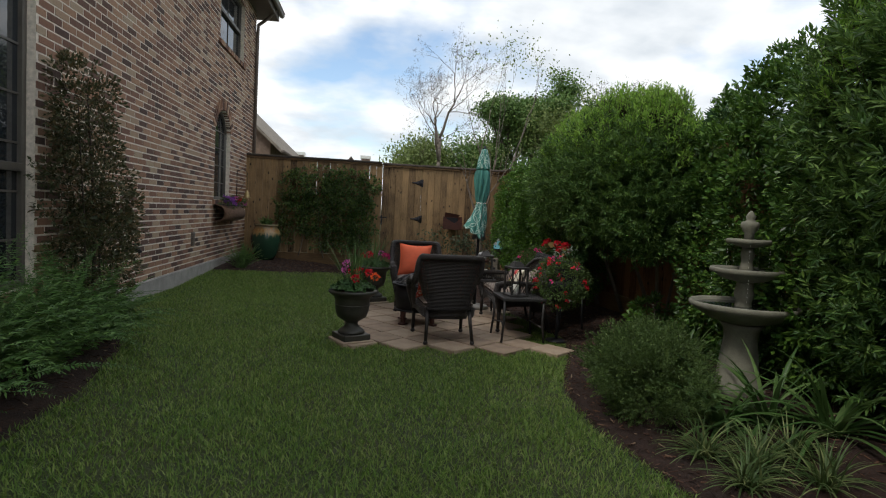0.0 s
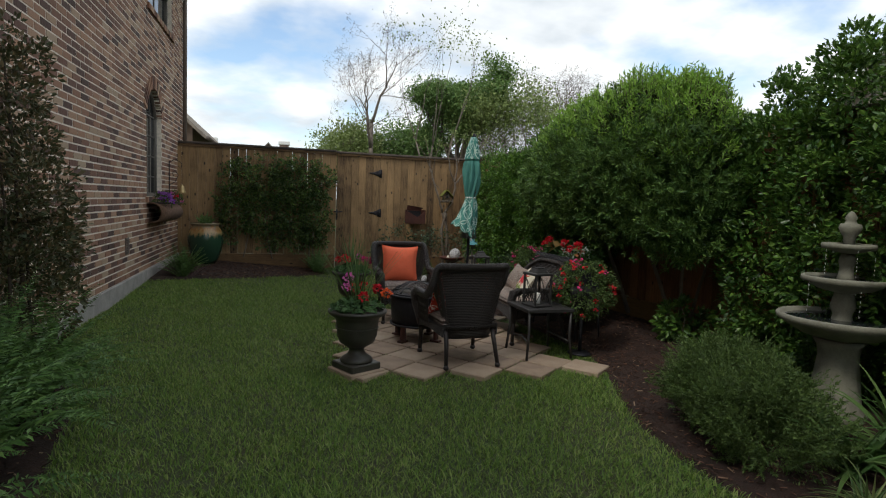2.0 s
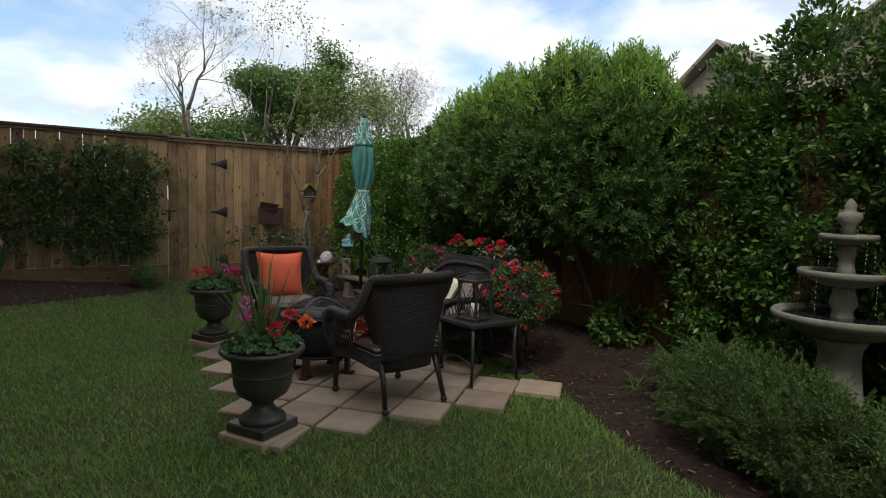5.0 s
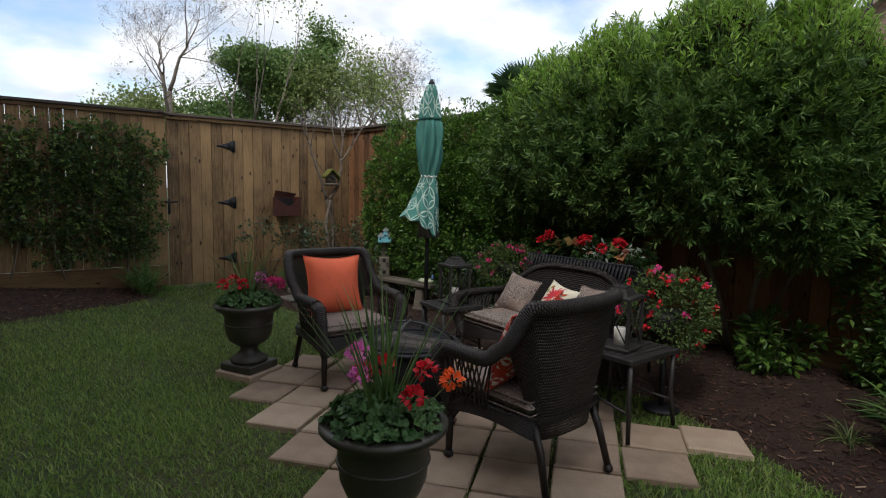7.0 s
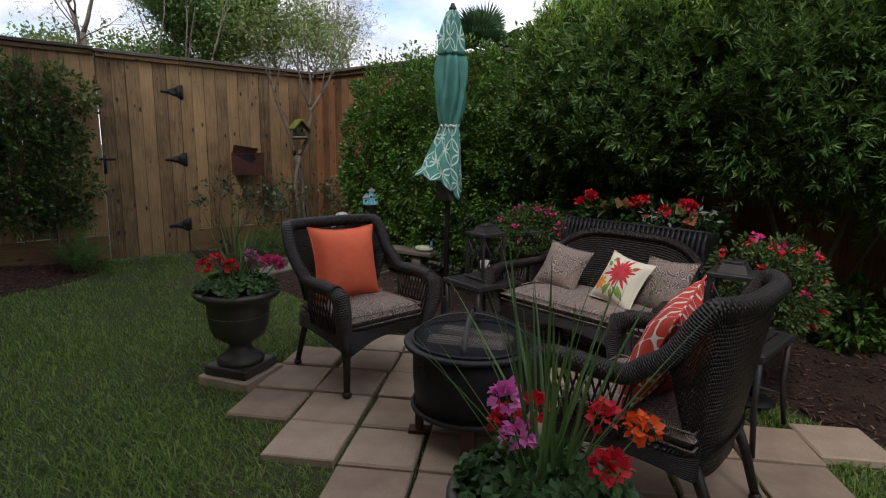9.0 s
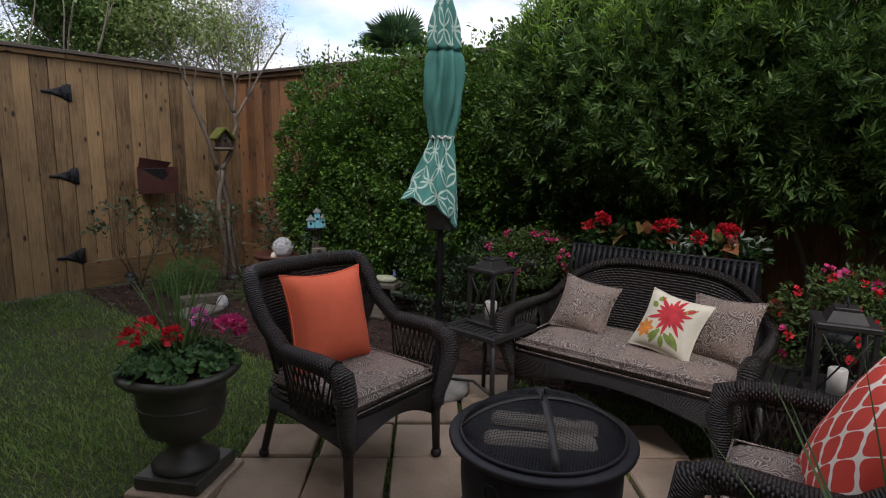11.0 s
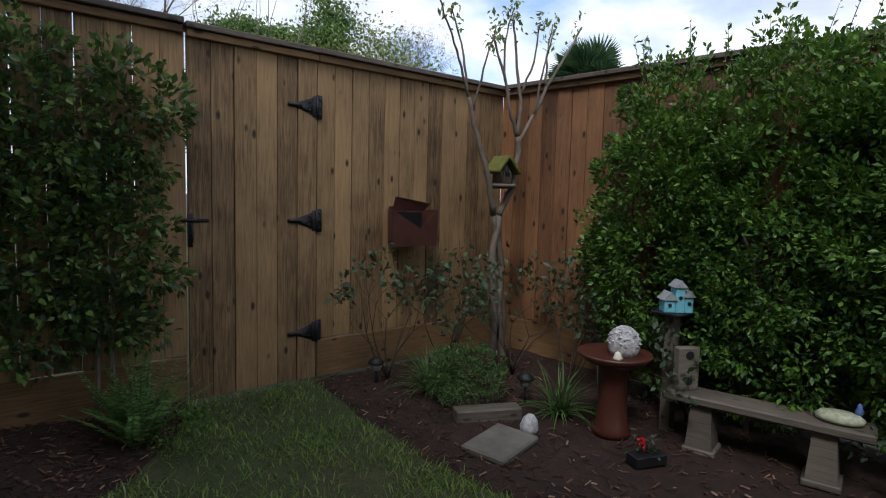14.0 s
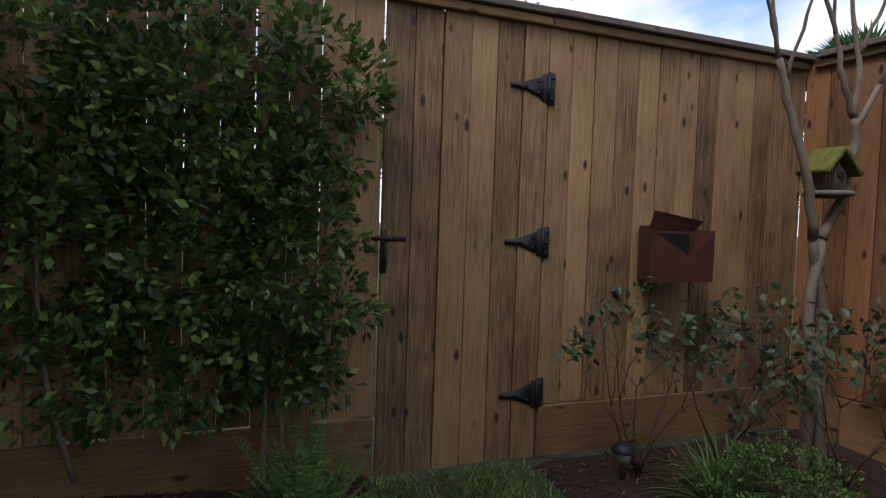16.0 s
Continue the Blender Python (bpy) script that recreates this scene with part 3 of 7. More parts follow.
# ---- the ground ----
def rise(x, y=10.2):
    """The lawn climbs towards the house and the back fence; the bed swells towards the side fence."""
    back = max(0.0, min(1.0, (y - 7.6) / 4.4))
    s = max(0.0, min(1.0, (x - 2.7) / 0.9)) * (1 - max(0.0, min(1.0, (y - 7.0) / 2.0)))
    h = max(0.0, 0.1 - max(-2.6, x))
    return -0.19 + 0.13 * back + 0.088 * h * h / (h + 0.15) + 0.17 * s * s * (3 - 2 * s)


def yard(x, y):
    """Plan of the planting: the yard widens from the back corner to the front."""
    f = max(0.0, min(1.0, (10.0 - y) / 4.0)) * (x > 0.5)
    return x + f * (0.13 * x + 0.12), y - 0.05 * max(0.0, 6.0 - y) * (x > 0.5)


def piecewise(knots, t):
    return float(np.interp(t, [k[0] for k in knots], [k[1] for k in knots]))


BED_RIGHT = [(-4, 2.5), (1.6, 2.15), (2.3, 2.04), (2.8, 1.96), (3.5, 2.02), (4.1, 2.22), (4.7, 2.47), (5.6, 2.75), (7.3, 2.5), (7.95, 1.5), (8.8, 1.55), (9.6, 1.52), (10.45, 1.33), (12.2, 1.36)]
BED_LEFT = [(-4, -1.55), (2.4, -1.64), (3.0, -1.62), (4.0, -1.8), (4.8, -2.1), (5.3, -2.51)]
BED_BACK = [(-2.52, 9.3), (-1.9, 9.75), (-1.3, 10.15), (-0.8, 10.55), (0.0, 11.1), (0.35, 11.6), (0.48, 11.95)]
HOUSE_X, FENCE_Y = -2.52, 12.0


def side_fence_x(y):
    return 3.32 + (12.0 - y) * 0.125


xs = [-3000, -300, -60, -20, -8] + [-4 + 0.2 * i for i in range(46)] + [6, 9, 20, 60, 300, 3000]
ys = [-3000, -300, -60, -20, -8] + [-5 + 0.4 * i for i in range(46)] + [14, 18, 30, 80, 300, 3000]
g = Geo()
for y in ys:
    for x in xs:
        g.v.append((x, y, rise(min(x, 5), y)))
for j in range(len(ys) - 1):
    for i in range(len(xs) - 1):
        a = j * len(xs) + i
        g.f.append((a, a + 1, a + len(xs) + 1, a + len(xs)))
g.smooth = True
single("ground", g, SOIL, "trodden lawn soil under short green grass", "lawn", kind="structure")


def bed(name, rows, label):
    g = Geo()
    n = len(rows[0])
    for r in rows:
        for k, (x, y) in enumerate(r):
            edge = 0.002 if k == 0 else 0.022 + 0.012 * noise.noise((x * 6, y * 6, 0.0))
            g.v.append((x, y, rise(x, y) + edge))
    for j in range(len(rows) - 1):
        for i in range(n - 1):
            a = j * n + i
            g.f.append((a, a + 1, a + n + 1, a + n))
    g.smooth = True
    return single(name, g, MULCH, label, "mulch bed", kind="structure")


def wobble(t, k):
    return 0.05 * noise.noise((t * 3.1, k, 0.3))


bed("mulch_bed", [[(x0 + (side_fence_x(y) - x0) * k / 24, y) for k in range(25)] for y in [-4 + 0.1 * i for i in range(160)] for x0 in [piecewise(BED_RIGHT, y) + wobble(y, 1.0)]], "reddish brown shredded mulch bed along the side fence")
bed("mulch_bed", [[(x0 + (HOUSE_X - x0) * k / 8, y) for k in range(9)] for y in [-4 + 0.12 * i for i in range(80)] for x0 in [piecewise(BED_LEFT, y) + wobble(y, 4.0)]], "reddish brown mulch bed along the house wall")
bed("mulch_bed", [[(x, y0 + (FENCE_Y - y0) * k / 14) for k in range(15)] for x in [-2.52 + 0.09 * i for i in range(34)] for y0 in [piecewise(BED_BACK, x) + wobble(x, 7.0)]], "reddish brown mulch bed below the back fence")

# pavers: a square lattice set cornerwise
PAVE_O, C1, C2 = Vector((1.795, 4.986)), Vector((0.5416, -0.0584)), Vector((0.0405, 0.5473))
PAVERS = []
for j in range(6):
    for i in range(-3, 1):
        PAVERS.append(PAVE_O + C1 * i + C2 * j)
        if j < 5:
            PAVERS.append(PAVE_O + C1 * (i + 0.5) + C2 * (j + 0.5))
PAVERS = [p for p in PAVERS if p.x < 2.6] + [Vector((2.38, 4.985))]
PAVE_INV = Matrix(((C1.x, C2.x), (C1.y, C2.y))).inverted()


def on_paver(x, y, grow=0.48):
    for p in PAVERS:
        q = PAVE_INV @ Vector((x - p.x, y - p.y))
        if abs(q.x) + abs(q.y) < grow:
            return True
    return False


def in_lawn(x, y):
    return x < piecewise(BED_RIGHT, y) + wobble(y, 1.0) and x > piecewise(BED_LEFT, y) and (x > 0.5 or y < piecewise(BED_BACK, x)) and y < 11.97 and not on_paver(x, y)


# ---- the brick house ----
COURSE, BLEN = 0.0765, 0.243
WALL_END, WALL_TOP, WALL_LOW = 12.55, 5.65, 0.25
# openings: y0, y1, z0, z1 (spring line), arch rise
OPENINGS = [(2.0, 4.08, 0.5, 3.3, 0.0), (9.46, 10.52, 1.34, 2.62, 0.4), (9.6, 11.42, 4.2, 5.4, 0.0)]


def opening_span(z):
    """The stretches of the wall that are open at height z."""
    out = []
    for y0, y1, z0, z1, arch in OPENINGS:
        if z0 <= z <= z1:
            out.append((y0, y1))
        elif arch and z1 < z < z1 + arch:
            half = (y1 - y0) / 2
            R = (half * half + arch * arch) / (2 * arch)
            w = math.sqrt(max(0.0, R * R - (z - z1 + R - arch) ** 2))
            out.append(((y0 + y1) / 2 - w, (y0 + y1) / 2 + w))
    return sorted(out)


house = thing("brick_house", HOUSE_X, 0, 0, 0, "two-storey red-brown brick house with bronze-framed windows", "house")
g = Geo()
z = -0.15
while z < WALL_TOP - 1e-6:
    z1 = min(z + COURSE / 2, WALL_TOP)
    y = -6.0
    for a, b in opening_span((z + z1) / 2) + [(WALL_END, WALL_END)]:
        if a > y:
            g.box((-0.25, y, z), (-0.003, a, z1))
        y = max(y, b)
    z = z1
part("wall", g, MORTAR, house, "pale mortar wall behind the brick face")
g = Geo()
for lo, hi in (((-9, -6, -0.2), (-8.8, WALL_END, WALL_TOP)), ((-8.8, -6, 0.05), (-0.25, -5.8, WALL_TOP)), ((-8.8, WALL_END - 0.25, 0.05), (-0.25, WALL_END, WALL_TOP))):
    g.box(lo, hi)
part("wall", g, PALEBRICK, house, "brick side and rear wall")
g = Geo()
g.slab((-0.22, -6, -0.3), (0.028, WALL_END + 0.02, WALL_LOW), 0.008)
part("foundation", g, CONCRETE, house, "exposed grey concrete slab edge")

near_bricks, rest = [], Geo()
row, z = 0, WALL_LOW + 0.006
while z < WALL_TOP - 0.07:
    gaps = opening_span(z + 0.033)
    y = 1.2 - (row % 2) * BLEN / 2
    while y < WALL_END:
        pieces = [(y, min(y + BLEN - 0.017, WALL_END))]
        for a, b in gaps:
            nxt = []
            for p, q in pieces:
                if q <= a or p >= b:
                    nxt.append((p, q))
                else:
                    if p < a:
                        nxt.append((p, a))
                    if q > b:
                        nxt.append((b, q))
            pieces = nxt
        for p, q in pieces:
            if q - p < 0.03:
                continue
            d = RNG.uniform(-0.0005, 0.002)
            if 5.4 < y < 8.6 and z < 2.0 and len(near_bricks) < 298 and q - p > BLEN - 0.022:
                near_bricks.append((y, z, d))
            else:
                n = len(rest.v)
                for zz, e in ((z, 0), (z + COURSE - 0.017, 0)):
                    for xx, yy in ((-0.01, p), (d, p + 0.002), (d, q - 0.002), (-0.01, q)):
                        rest.v.append((xx, yy, zz))
                for f in ((0, 1, 5, 4), (1, 2, 6, 5), (2, 3, 7, 6), (4, 5, 6, 7), (3, 2, 1, 0)):
                    rest.f.append(tuple(n + k for k in f))
        y += BLEN
    row += 1
    z += COURSE
brick_rest = part("bricks", rest, BRICK, house, "red, brown and buff bricks in running bond", kind="stuff")
one = Geo().slab((-0.012, 0, 0), (0.001, BLEN - 0.017, COURSE - 0.017), 0.0025).mesh("brick", BRICK)

# arch of upright bricks and sills
y0, y1, z0, z1, arch = OPENINGS[1]
half = (y1 - y0) / 2
R = (half * half + arch * arch) / (2 * arch)
zc, ymid = z1 + arch - R, (y0 + y1) / 2
a_max = math.asin(half / R)
count = 17
g = Geo()
for k in range(count):
    a = -a_max + 2 * a_max * (k + 0.5) / count
    m = Matrix.Translation((0, ymid, zc)) @ Matrix.Rotation(-a, 4, "X")
    g.slab((-0.1, -0.03, R - 0.004), (0.012, 0.03, R + 0.19), 0.003, m)
part("arch", g, BRICK, house, "arch of upright bricks over the window")
for o in (OPENINGS[1], OPENINGS[2], OPENINGS[0]):
    g = Geo()
    k = 0
    while o[0] - 0.08 + k * 0.078 < o[1] + 0.06:
        yy = o[0] - 0.08 + k * 0.078
        g.slab((-0.16, yy, o[2] - 0.09), (0.035, yy + 0.068, o[2] - 0.002), 0.004)
        k += 1
    part("window_sill", g, BRICK, house, "sloping sill of upright bricks")


def house_window(o, cols, rows_, split):
    y0, y1, z0, z1, arch = o
    w = Geo()
    for lo, hi in (((-0.13, y0, z0), (-0.07, y0 + 0.055, z1)), ((-0.13, y1 - 0.055, z0), (-0.07, y1, z1)), ((-0.13, y0 + 0.055, z0), (-0.07, y1 - 0.055, z0 + 0.06))):
        w.slab(lo, hi, 0.006)
    if split:
        w.slab((-0.135, y0 + 0.055, split - 0.035), (-0.06, y1 - 0.055, split + 0.035), 0.006)
    if arch:
        half, mid = (y1 - y0) / 2, (y0 + y1) / 2
        R = (half * half + arch * arch) / (2 * arch)
        am = math.asin(half / R)
        w.tube([(-0.1, mid + (R - 0.03) * math.sin(-am + 2 * am * k / 16), z1 + arch - R + (R - 0.03) * math.cos(-am + 2 * am * k / 16)) for k in range(17)], 0.032, 6)
    else:
        w.slab((-0.13, y0 + 0.055, z1 - 0.055), (-0.07, y1 - 0.055, z1), 0.006)
    win = part("window", w, WINFRAME, house, "bronze frame with a grid of bars")
    top = z1 + (arch * 0.96 if arch else -0.05)
    gp = Geo()
    n = len(gp.v)
    if arch:
        pts = [(y0 + 0.05, z0 + 0.05), (y1 - 0.05, z0 + 0.05)] + [(mid + (R - 0.05) * math.sin(am - 2 * am * k / 14), z1 + arch - R + (R - 0.05) * math.cos(am - 2 * am * k / 14)) for k in range(15)]
        for xx in (-0.112, -0.118):
            gp.v += [(xx, a, b) for a, b in pts]
        gp.f.append(tuple(range(len(pts))))
        gp.f.append(tuple(len(pts) + i for i in reversed(range(len(pts)))))
    else:
        gp.box((-0.118, y0 + 0.05, z0 + 0.05), (-0.112, y1 - 0.05, z1 - 0.05))
    part("pane", gp, GLASS, win, "dark reflecting glass")
    bars = Geo()
    for k in range(1, cols):
        yy = y0 + (y1 - y0) * k / cols
        t = top if not arch else z1 + arch - R + math.sqrt(max(0, (R - 0.05) ** 2 - (yy - mid) ** 2))
        bars.box((-0.111, yy - 0.009, z0 + 0.06), (-0.1, yy + 0.009, t))
    for k in range(1, rows_):
        zz = z0 + (z1 - z0) * k / rows_
        bars.box((-0.111, y0 + 0.055, zz - 0.009), (-0.1, y1 - 0.055, zz + 0.009))
    if arch:
        bars.box((-0.111, y0 + 0.05, z1 - 0.009), (-0.1, y1 - 0.05, z1 + 0.009))
    part("window_bars", bars, WINFRAME, win)
    # Grey panel added as the dimness of the room behind the pane.
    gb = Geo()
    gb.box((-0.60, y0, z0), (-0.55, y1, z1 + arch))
    part("dim_panel", gb, GREYCLOTH, win, "grey panel put in for the dim room behind the glass")


house_window(OPENINGS[0], 4, 7, 1.5)
house_window(OPENINGS[1], 3, 4, 0)
house_window(OPENINGS[2], 2, 2, 4.82)
g = Geo()
g.slab((-0.6, -6.3, WALL_TOP - 0.03), (0.42, WALL_END + 0.42, WALL_TOP + 0.0), 0.004)
g.slab((0.40, -6.3, WALL_TOP - 0.02), (0.43, WALL_END + 0.43, WALL_TOP + 0.17), 0.004)
g.slab((-8.9, WALL_END + 0.40, WALL_TOP - 0.02), (0.40, WALL_END + 0.43, WALL_TOP + 0.17), 0.004)
g.slab((-8.9, WALL_END, WALL_TOP - 0.03), (-0.6, WALL_END + 0.42, WALL_TOP), 0.004)
part("eave", g, GUTTER, house, "brown soffit and fascia")
g = Geo()
g.tube([(0.49, -6.3, WALL_TOP + 0.12), (0.49, WALL_END + 0.45, WALL_TOP + 0.12)], 0.06, 8)
g.tube([(0.46, WALL_END - 0.1, WALL_TOP + 0.08), (0.3, WALL_END - 0.08, WALL_TOP - 0.1), (0.06, WALL_END - 0.07, WALL_TOP - 0.3), (0.05, WALL_END - 0.07, WALL_TOP - 0.5), (0.05, WALL_END - 0.07, 0.3)], 0.038, 8)
part("gutter", g, GUTTER, house, "brown gutter with its downpipe at the corner")
g = Geo()
for a, b in (((0.55, -6.5), (0.55, WALL_END + 0.55)),):
    g.v += [(0.55, -6.5, WALL_TOP + 0.18), (0.55, WALL_END + 0.55, WALL_TOP + 0.18), (-4.5, WALL_END - 4.5, WALL_TOP + 4.0), (-4.5, -1.5, WALL_TOP + 4.0), (-9.5, WALL_END + 0.55, WALL_TOP + 0.18), (-9.5, -6.5, WALL_TOP + 0.18)]
    g.f += [(0, 1, 2, 3), (1, 4, 2), (4, 5, 3, 2), (5, 0, 3), (0, 5, 4, 1)]
part("roof", g, SHINGLE, house, "grey-brown shingled hip roof")
g = Geo()
g.slab((0.0, 8.23, 0.58), (0.02, 8.37, 0.80), 0.006)
for k in range(6):
    g.box((0.02, 8.245, 0.60 + k * 0.032), (0.028, 8.355, 0.615 + k * 0.032))
part("wall_vent", g, GUTTER, house, "small brown louvred wall vent")
g = Geo()
g.tube([(0.0, 5.98, 0.69), (0.09, 5.98, 0.69), (0.12, 5.98, 0.65)], [0.035, 0.03, 0.025], 10)
g.tube([(0.06, 5.98, 0.69), (0.06, 5.98, 0.75)], 0.01, 6)
g.tube([(0.06 + 0.035 * math.cos(a), 5.98 + 0.035 * math.sin(a), 0.75) for a in [k * math.pi / 5 for k in range(11)]], 0.007, 6)
part("hose_tap", g, IRON, house, "dark hose tap")

# ---- fences ----
BOARD_W = 0.1475
fence = thing("back_fence", 0, FENCE_Y, -0.07, 0, "tall weathered cedar board fence with a grey cap", "fence")
board_meshes = []
for k in range(6):
    bm = Geo()
    hgt = 2.1
    bm.slab((-BOARD_W / 2 + 0.002 + 0.001 * (k == 2), -0.02, 0), (BOARD_W / 2 - 0.002, 0, hgt), 0.003)
    board_meshes.append(bm.mesh("board", CEDAR))


def boards(parent, n0, n1, at, z0, turn_z=0.0, skip=()):
    for k in range(n0, n1):
        if k in skip:
            continue
        ob = new("board", board_meshes[(k * 7) % 6])
        ob.parent = parent
        x, y = at(k)
        ob.matrix_basis = pose(x, y + 0.003 * math.sin(k * 2.3), z0 + 0.006 * math.sin(k * 1.7), 0, 0.06 * math.sin(k * 3.1), turn_z)


GATE_L, GATE_R = 0.50, 1.40
# Added panel that keeps sky light out of the gaps between boards.
part("backing", Geo().slab((GATE_R + 0.01, 0.004, 0.33), (3.3, 0.02, 2.38), 0.003), CEDAR, fence, "added panel stopping light through the board gaps")
boards(fence, 0, 21, lambda k: (-2.528 + k * BOARD_W, 0), 0.33)
boards(fence, 0, 13, lambda k: (GATE_R + 0.078 + k * BOARD_W, 0), 0.32)


def rail(parent, x0, x1, y0, y1, z0, z1, material, name, label=""):
    return part(name, Geo().slab((x0, y0, z0), (x1, y1, z1), 0.005), material, parent, label)


rail(fence, -2.51, GATE_L - 0.015, -0.035, 0.012, 0.03, 0.325, CEDAR_X, "kickboard")
rail(fence, GATE_R + 0.01, 3.32, -0.035, 0.012, 0.03, 0.315, CEDAR_X, "kickboard", "single wide board along the ground")
for x0, x1, zt in ((-2.51, GATE_L - 0.02, 2.44), (GATE_R + 0.005, 3.32, 2.425)):
    rail(fence, x0, x1, -0.055, -0.021, zt - 0.05, zt, CEDAR_X, "trim_rail")
    rail(fence, x0, x1, -0.085, 0.075, zt + 0.002, zt + 0.04, CAPWOOD, "cap", "dark weathered cap board")
    rail(fence, x0, x1, 0.022, 0.06, 0.55, 0.64, CEDAR_X, "rail")
    rail(fence, x0, x1, 0.022, 0.06, 1.95, 2.04, CEDAR_X, "rail")
for x in (-2.42, -0.9, GATE_L - 0.06, GATE_R + 0.06, 3.25):
    rail(fence, x - 0.045, x + 0.045, 0.062, 0.15, 0.0, 2.38, CEDAR, "post")

gate = thing("garden_gate", (GATE_L + GATE_R) / 2, FENCE_Y, -0.07, 0, "closed cedar board gate with black iron strap hinges", "gate")
gw = (GATE_R - GATE_L) / 6
for k in range(6):
    gb = Geo().slab((-gw / 2 + 0.002, -0.022, 0.0), (gw / 2 - 0.002, 0, 2.385), 0.003)
    ob = part("board", gb, CEDAR, gate)
    ob.matrix_basis = pose(-0.45 + gw * (k + 0.5), -0.004 + 0.003 * math.sin(k * 2.1), 0.03 + 0.004 * math.sin(k * 5.0), 0, 0.04 * math.sin(k * 4.0), 0)
# Panel added behind the gate so no light passes its gaps.
part("backing", Geo().slab((-0.43, 0.006, 0.05), (0.44, 0.02, 2.38), 0.003), CEDAR, gate, "added panel stopping light through the board gaps")
rail(gate, -0.45, 0.45, -0.06, -0.024, 2.375, 2.422, CEDAR_X, "trim_rail")
rail(gate, -0.46, 0.452, -0.085, 0.075, 2.424, 2.462, CAPWOOD, "cap", "dark weathered cap board")
for zz in (0.4, 1.2, 2.0):
    rail(gate, -0.43, 0.43, 0.022, 0.058, zz, zz + 0.09, CEDAR_X, "brace")
for zz in (0.385, 1.22, 2.05):
    h = Geo()
    h.slab((0.455, -0.034, zz - 0.085), (0.49, -0.024, zz + 0.085), 0.002)
    h.slab((0.415, -0.036, zz - 0.075), (0.448, -0.026, zz + 0.075), 0.002)
    h.tube([(0.4515, -0.034, zz - 0.085), (0.4515, -0.034, zz + 0.085)], 0.009, 8)
    n = len(h.v)
    for yy in (-0.026, -0.036):
        h.v += [(0.416, yy, zz - 0.06), (0.416, yy, zz + 0.06), (0.30, yy, zz + 0.018), (0.225, yy, zz + 0.012), (0.225, yy, zz - 0.012), (0.30, yy, zz - 0.018)]
    h.f += [tuple(n + i for i in range(6)), tuple(n + 6 + i for i in reversed(range(6)))] + [(n + i, n + 6 + i, n + 6 + (i + 1) % 6, n + (i + 1) % 6) for i in range(6)]
    for bx, bz in ((0.25, 0), (0.32, 0), (0.39, 0.03), (0.39, -0.03), (0.472, 0.055), (0.472, -0.055), (0.472, 0)):
        h.lathe([(0.009, 0), (0.009, 0.003), (0.005, 0.006)], 8, m=Matrix.Translation((bx, -0.036, zz + bz)) @ Matrix.Rotation(math.pi / 2, 4, "X"))
    part("hinge", h, IRON, gate, "black ornamental strap hinge")
lt = Geo()
lt.slab((-0.48, -0.032, 1.21), (-0.32, -0.024, 1.235), 0.002)
lt.slab((-0.455, -0.034, 1.05), (-0.42, -0.024, 1.27), 0.003)
lt.tube([(-0.437, -0.034, 1.2), (-0.437, -0.075, 1.18), (-0.437, -0.08, 1.1), (-0.437, -0.036, 1.06)], 0.008, 8)
lt.tube([(-0.5, -0.04, 1.222), (-0.4, -0.045, 1.222)], 0.008, 8)
part("latch", lt, IRON, gate, "black thumb latch")

side = thing("side_fence", 0, 0, -0.07, 0, "tall reddish cedar board fence behind the hedge", "fence")
ang = math.degrees(math.atan2(1.0, -0.125)) + 180
CEDAR_S = wood_material("reddish_cedar", (0.08, 0.034, 0.014), (0.2, 0.096, 0.042))
side_meshes = []
for k in range(5):
    bm = Geo()
    bm.slab((-BOARD_W / 2 + 0.002, -0.02, 0), (BOARD_W / 2 - 0.002, 0, 2.1), 0.003)
    side_meshes.append(bm.mesh("board", CEDAR_S))
for k in range(100):
    y = 11.9 - k * BOARD_W
    ob = new("board", side_meshes[(k * 3) % 5])
    ob.parent = side
    ob.matrix_basis = pose(side_fence_x(y) + 0.003 * math.sin(k * 2.7), y, 0.32 + 0.006 * math.sin(k * 1.3), 0, 0.03 * math.sin(k * 3.7), ang)
# The last entry is an added panel that stops light between the boards.
for nm, lo, hi, mt in (("kickboard", (-0.025, -3.0, 0.0), (0.02, 12.06, 0.315), CEDAR_Y), ("trim_rail", (-0.055, -3.0, 2.375), (-0.021, 12.0, 2.425), CEDAR_Y), ("cap", (-0.085, -3.0, 2.428), (0.075, 11.98, 2.466), CAPWOOD), ("rail", (0.045, -3, 1.95), (0.08, 11.9, 2.04), CEDAR_Y), ("backing", (0.024, -3, 0.32), (0.042, 11.95, 2.38), CEDAR_S)):
    ob = part(nm, Geo().slab(lo, hi, 0.005), mt, side)
    ob.matrix_basis = Matrix.Translation((side_fence_x(0), 0, 0)) @ Matrix.Rotation(math.atan(0.125), 4, "Z")
rear = thing("end_fence", 0, -5.0, 0, 0, "plain cedar board fence closing the yard", "fence")
for k in range(54):
    ob = new("board", board_meshes[(k * 5) % 6])
    ob.parent = rear
    ob.matrix_basis = pose(-2.4 + k * BOARD_W, 0, -0.1)


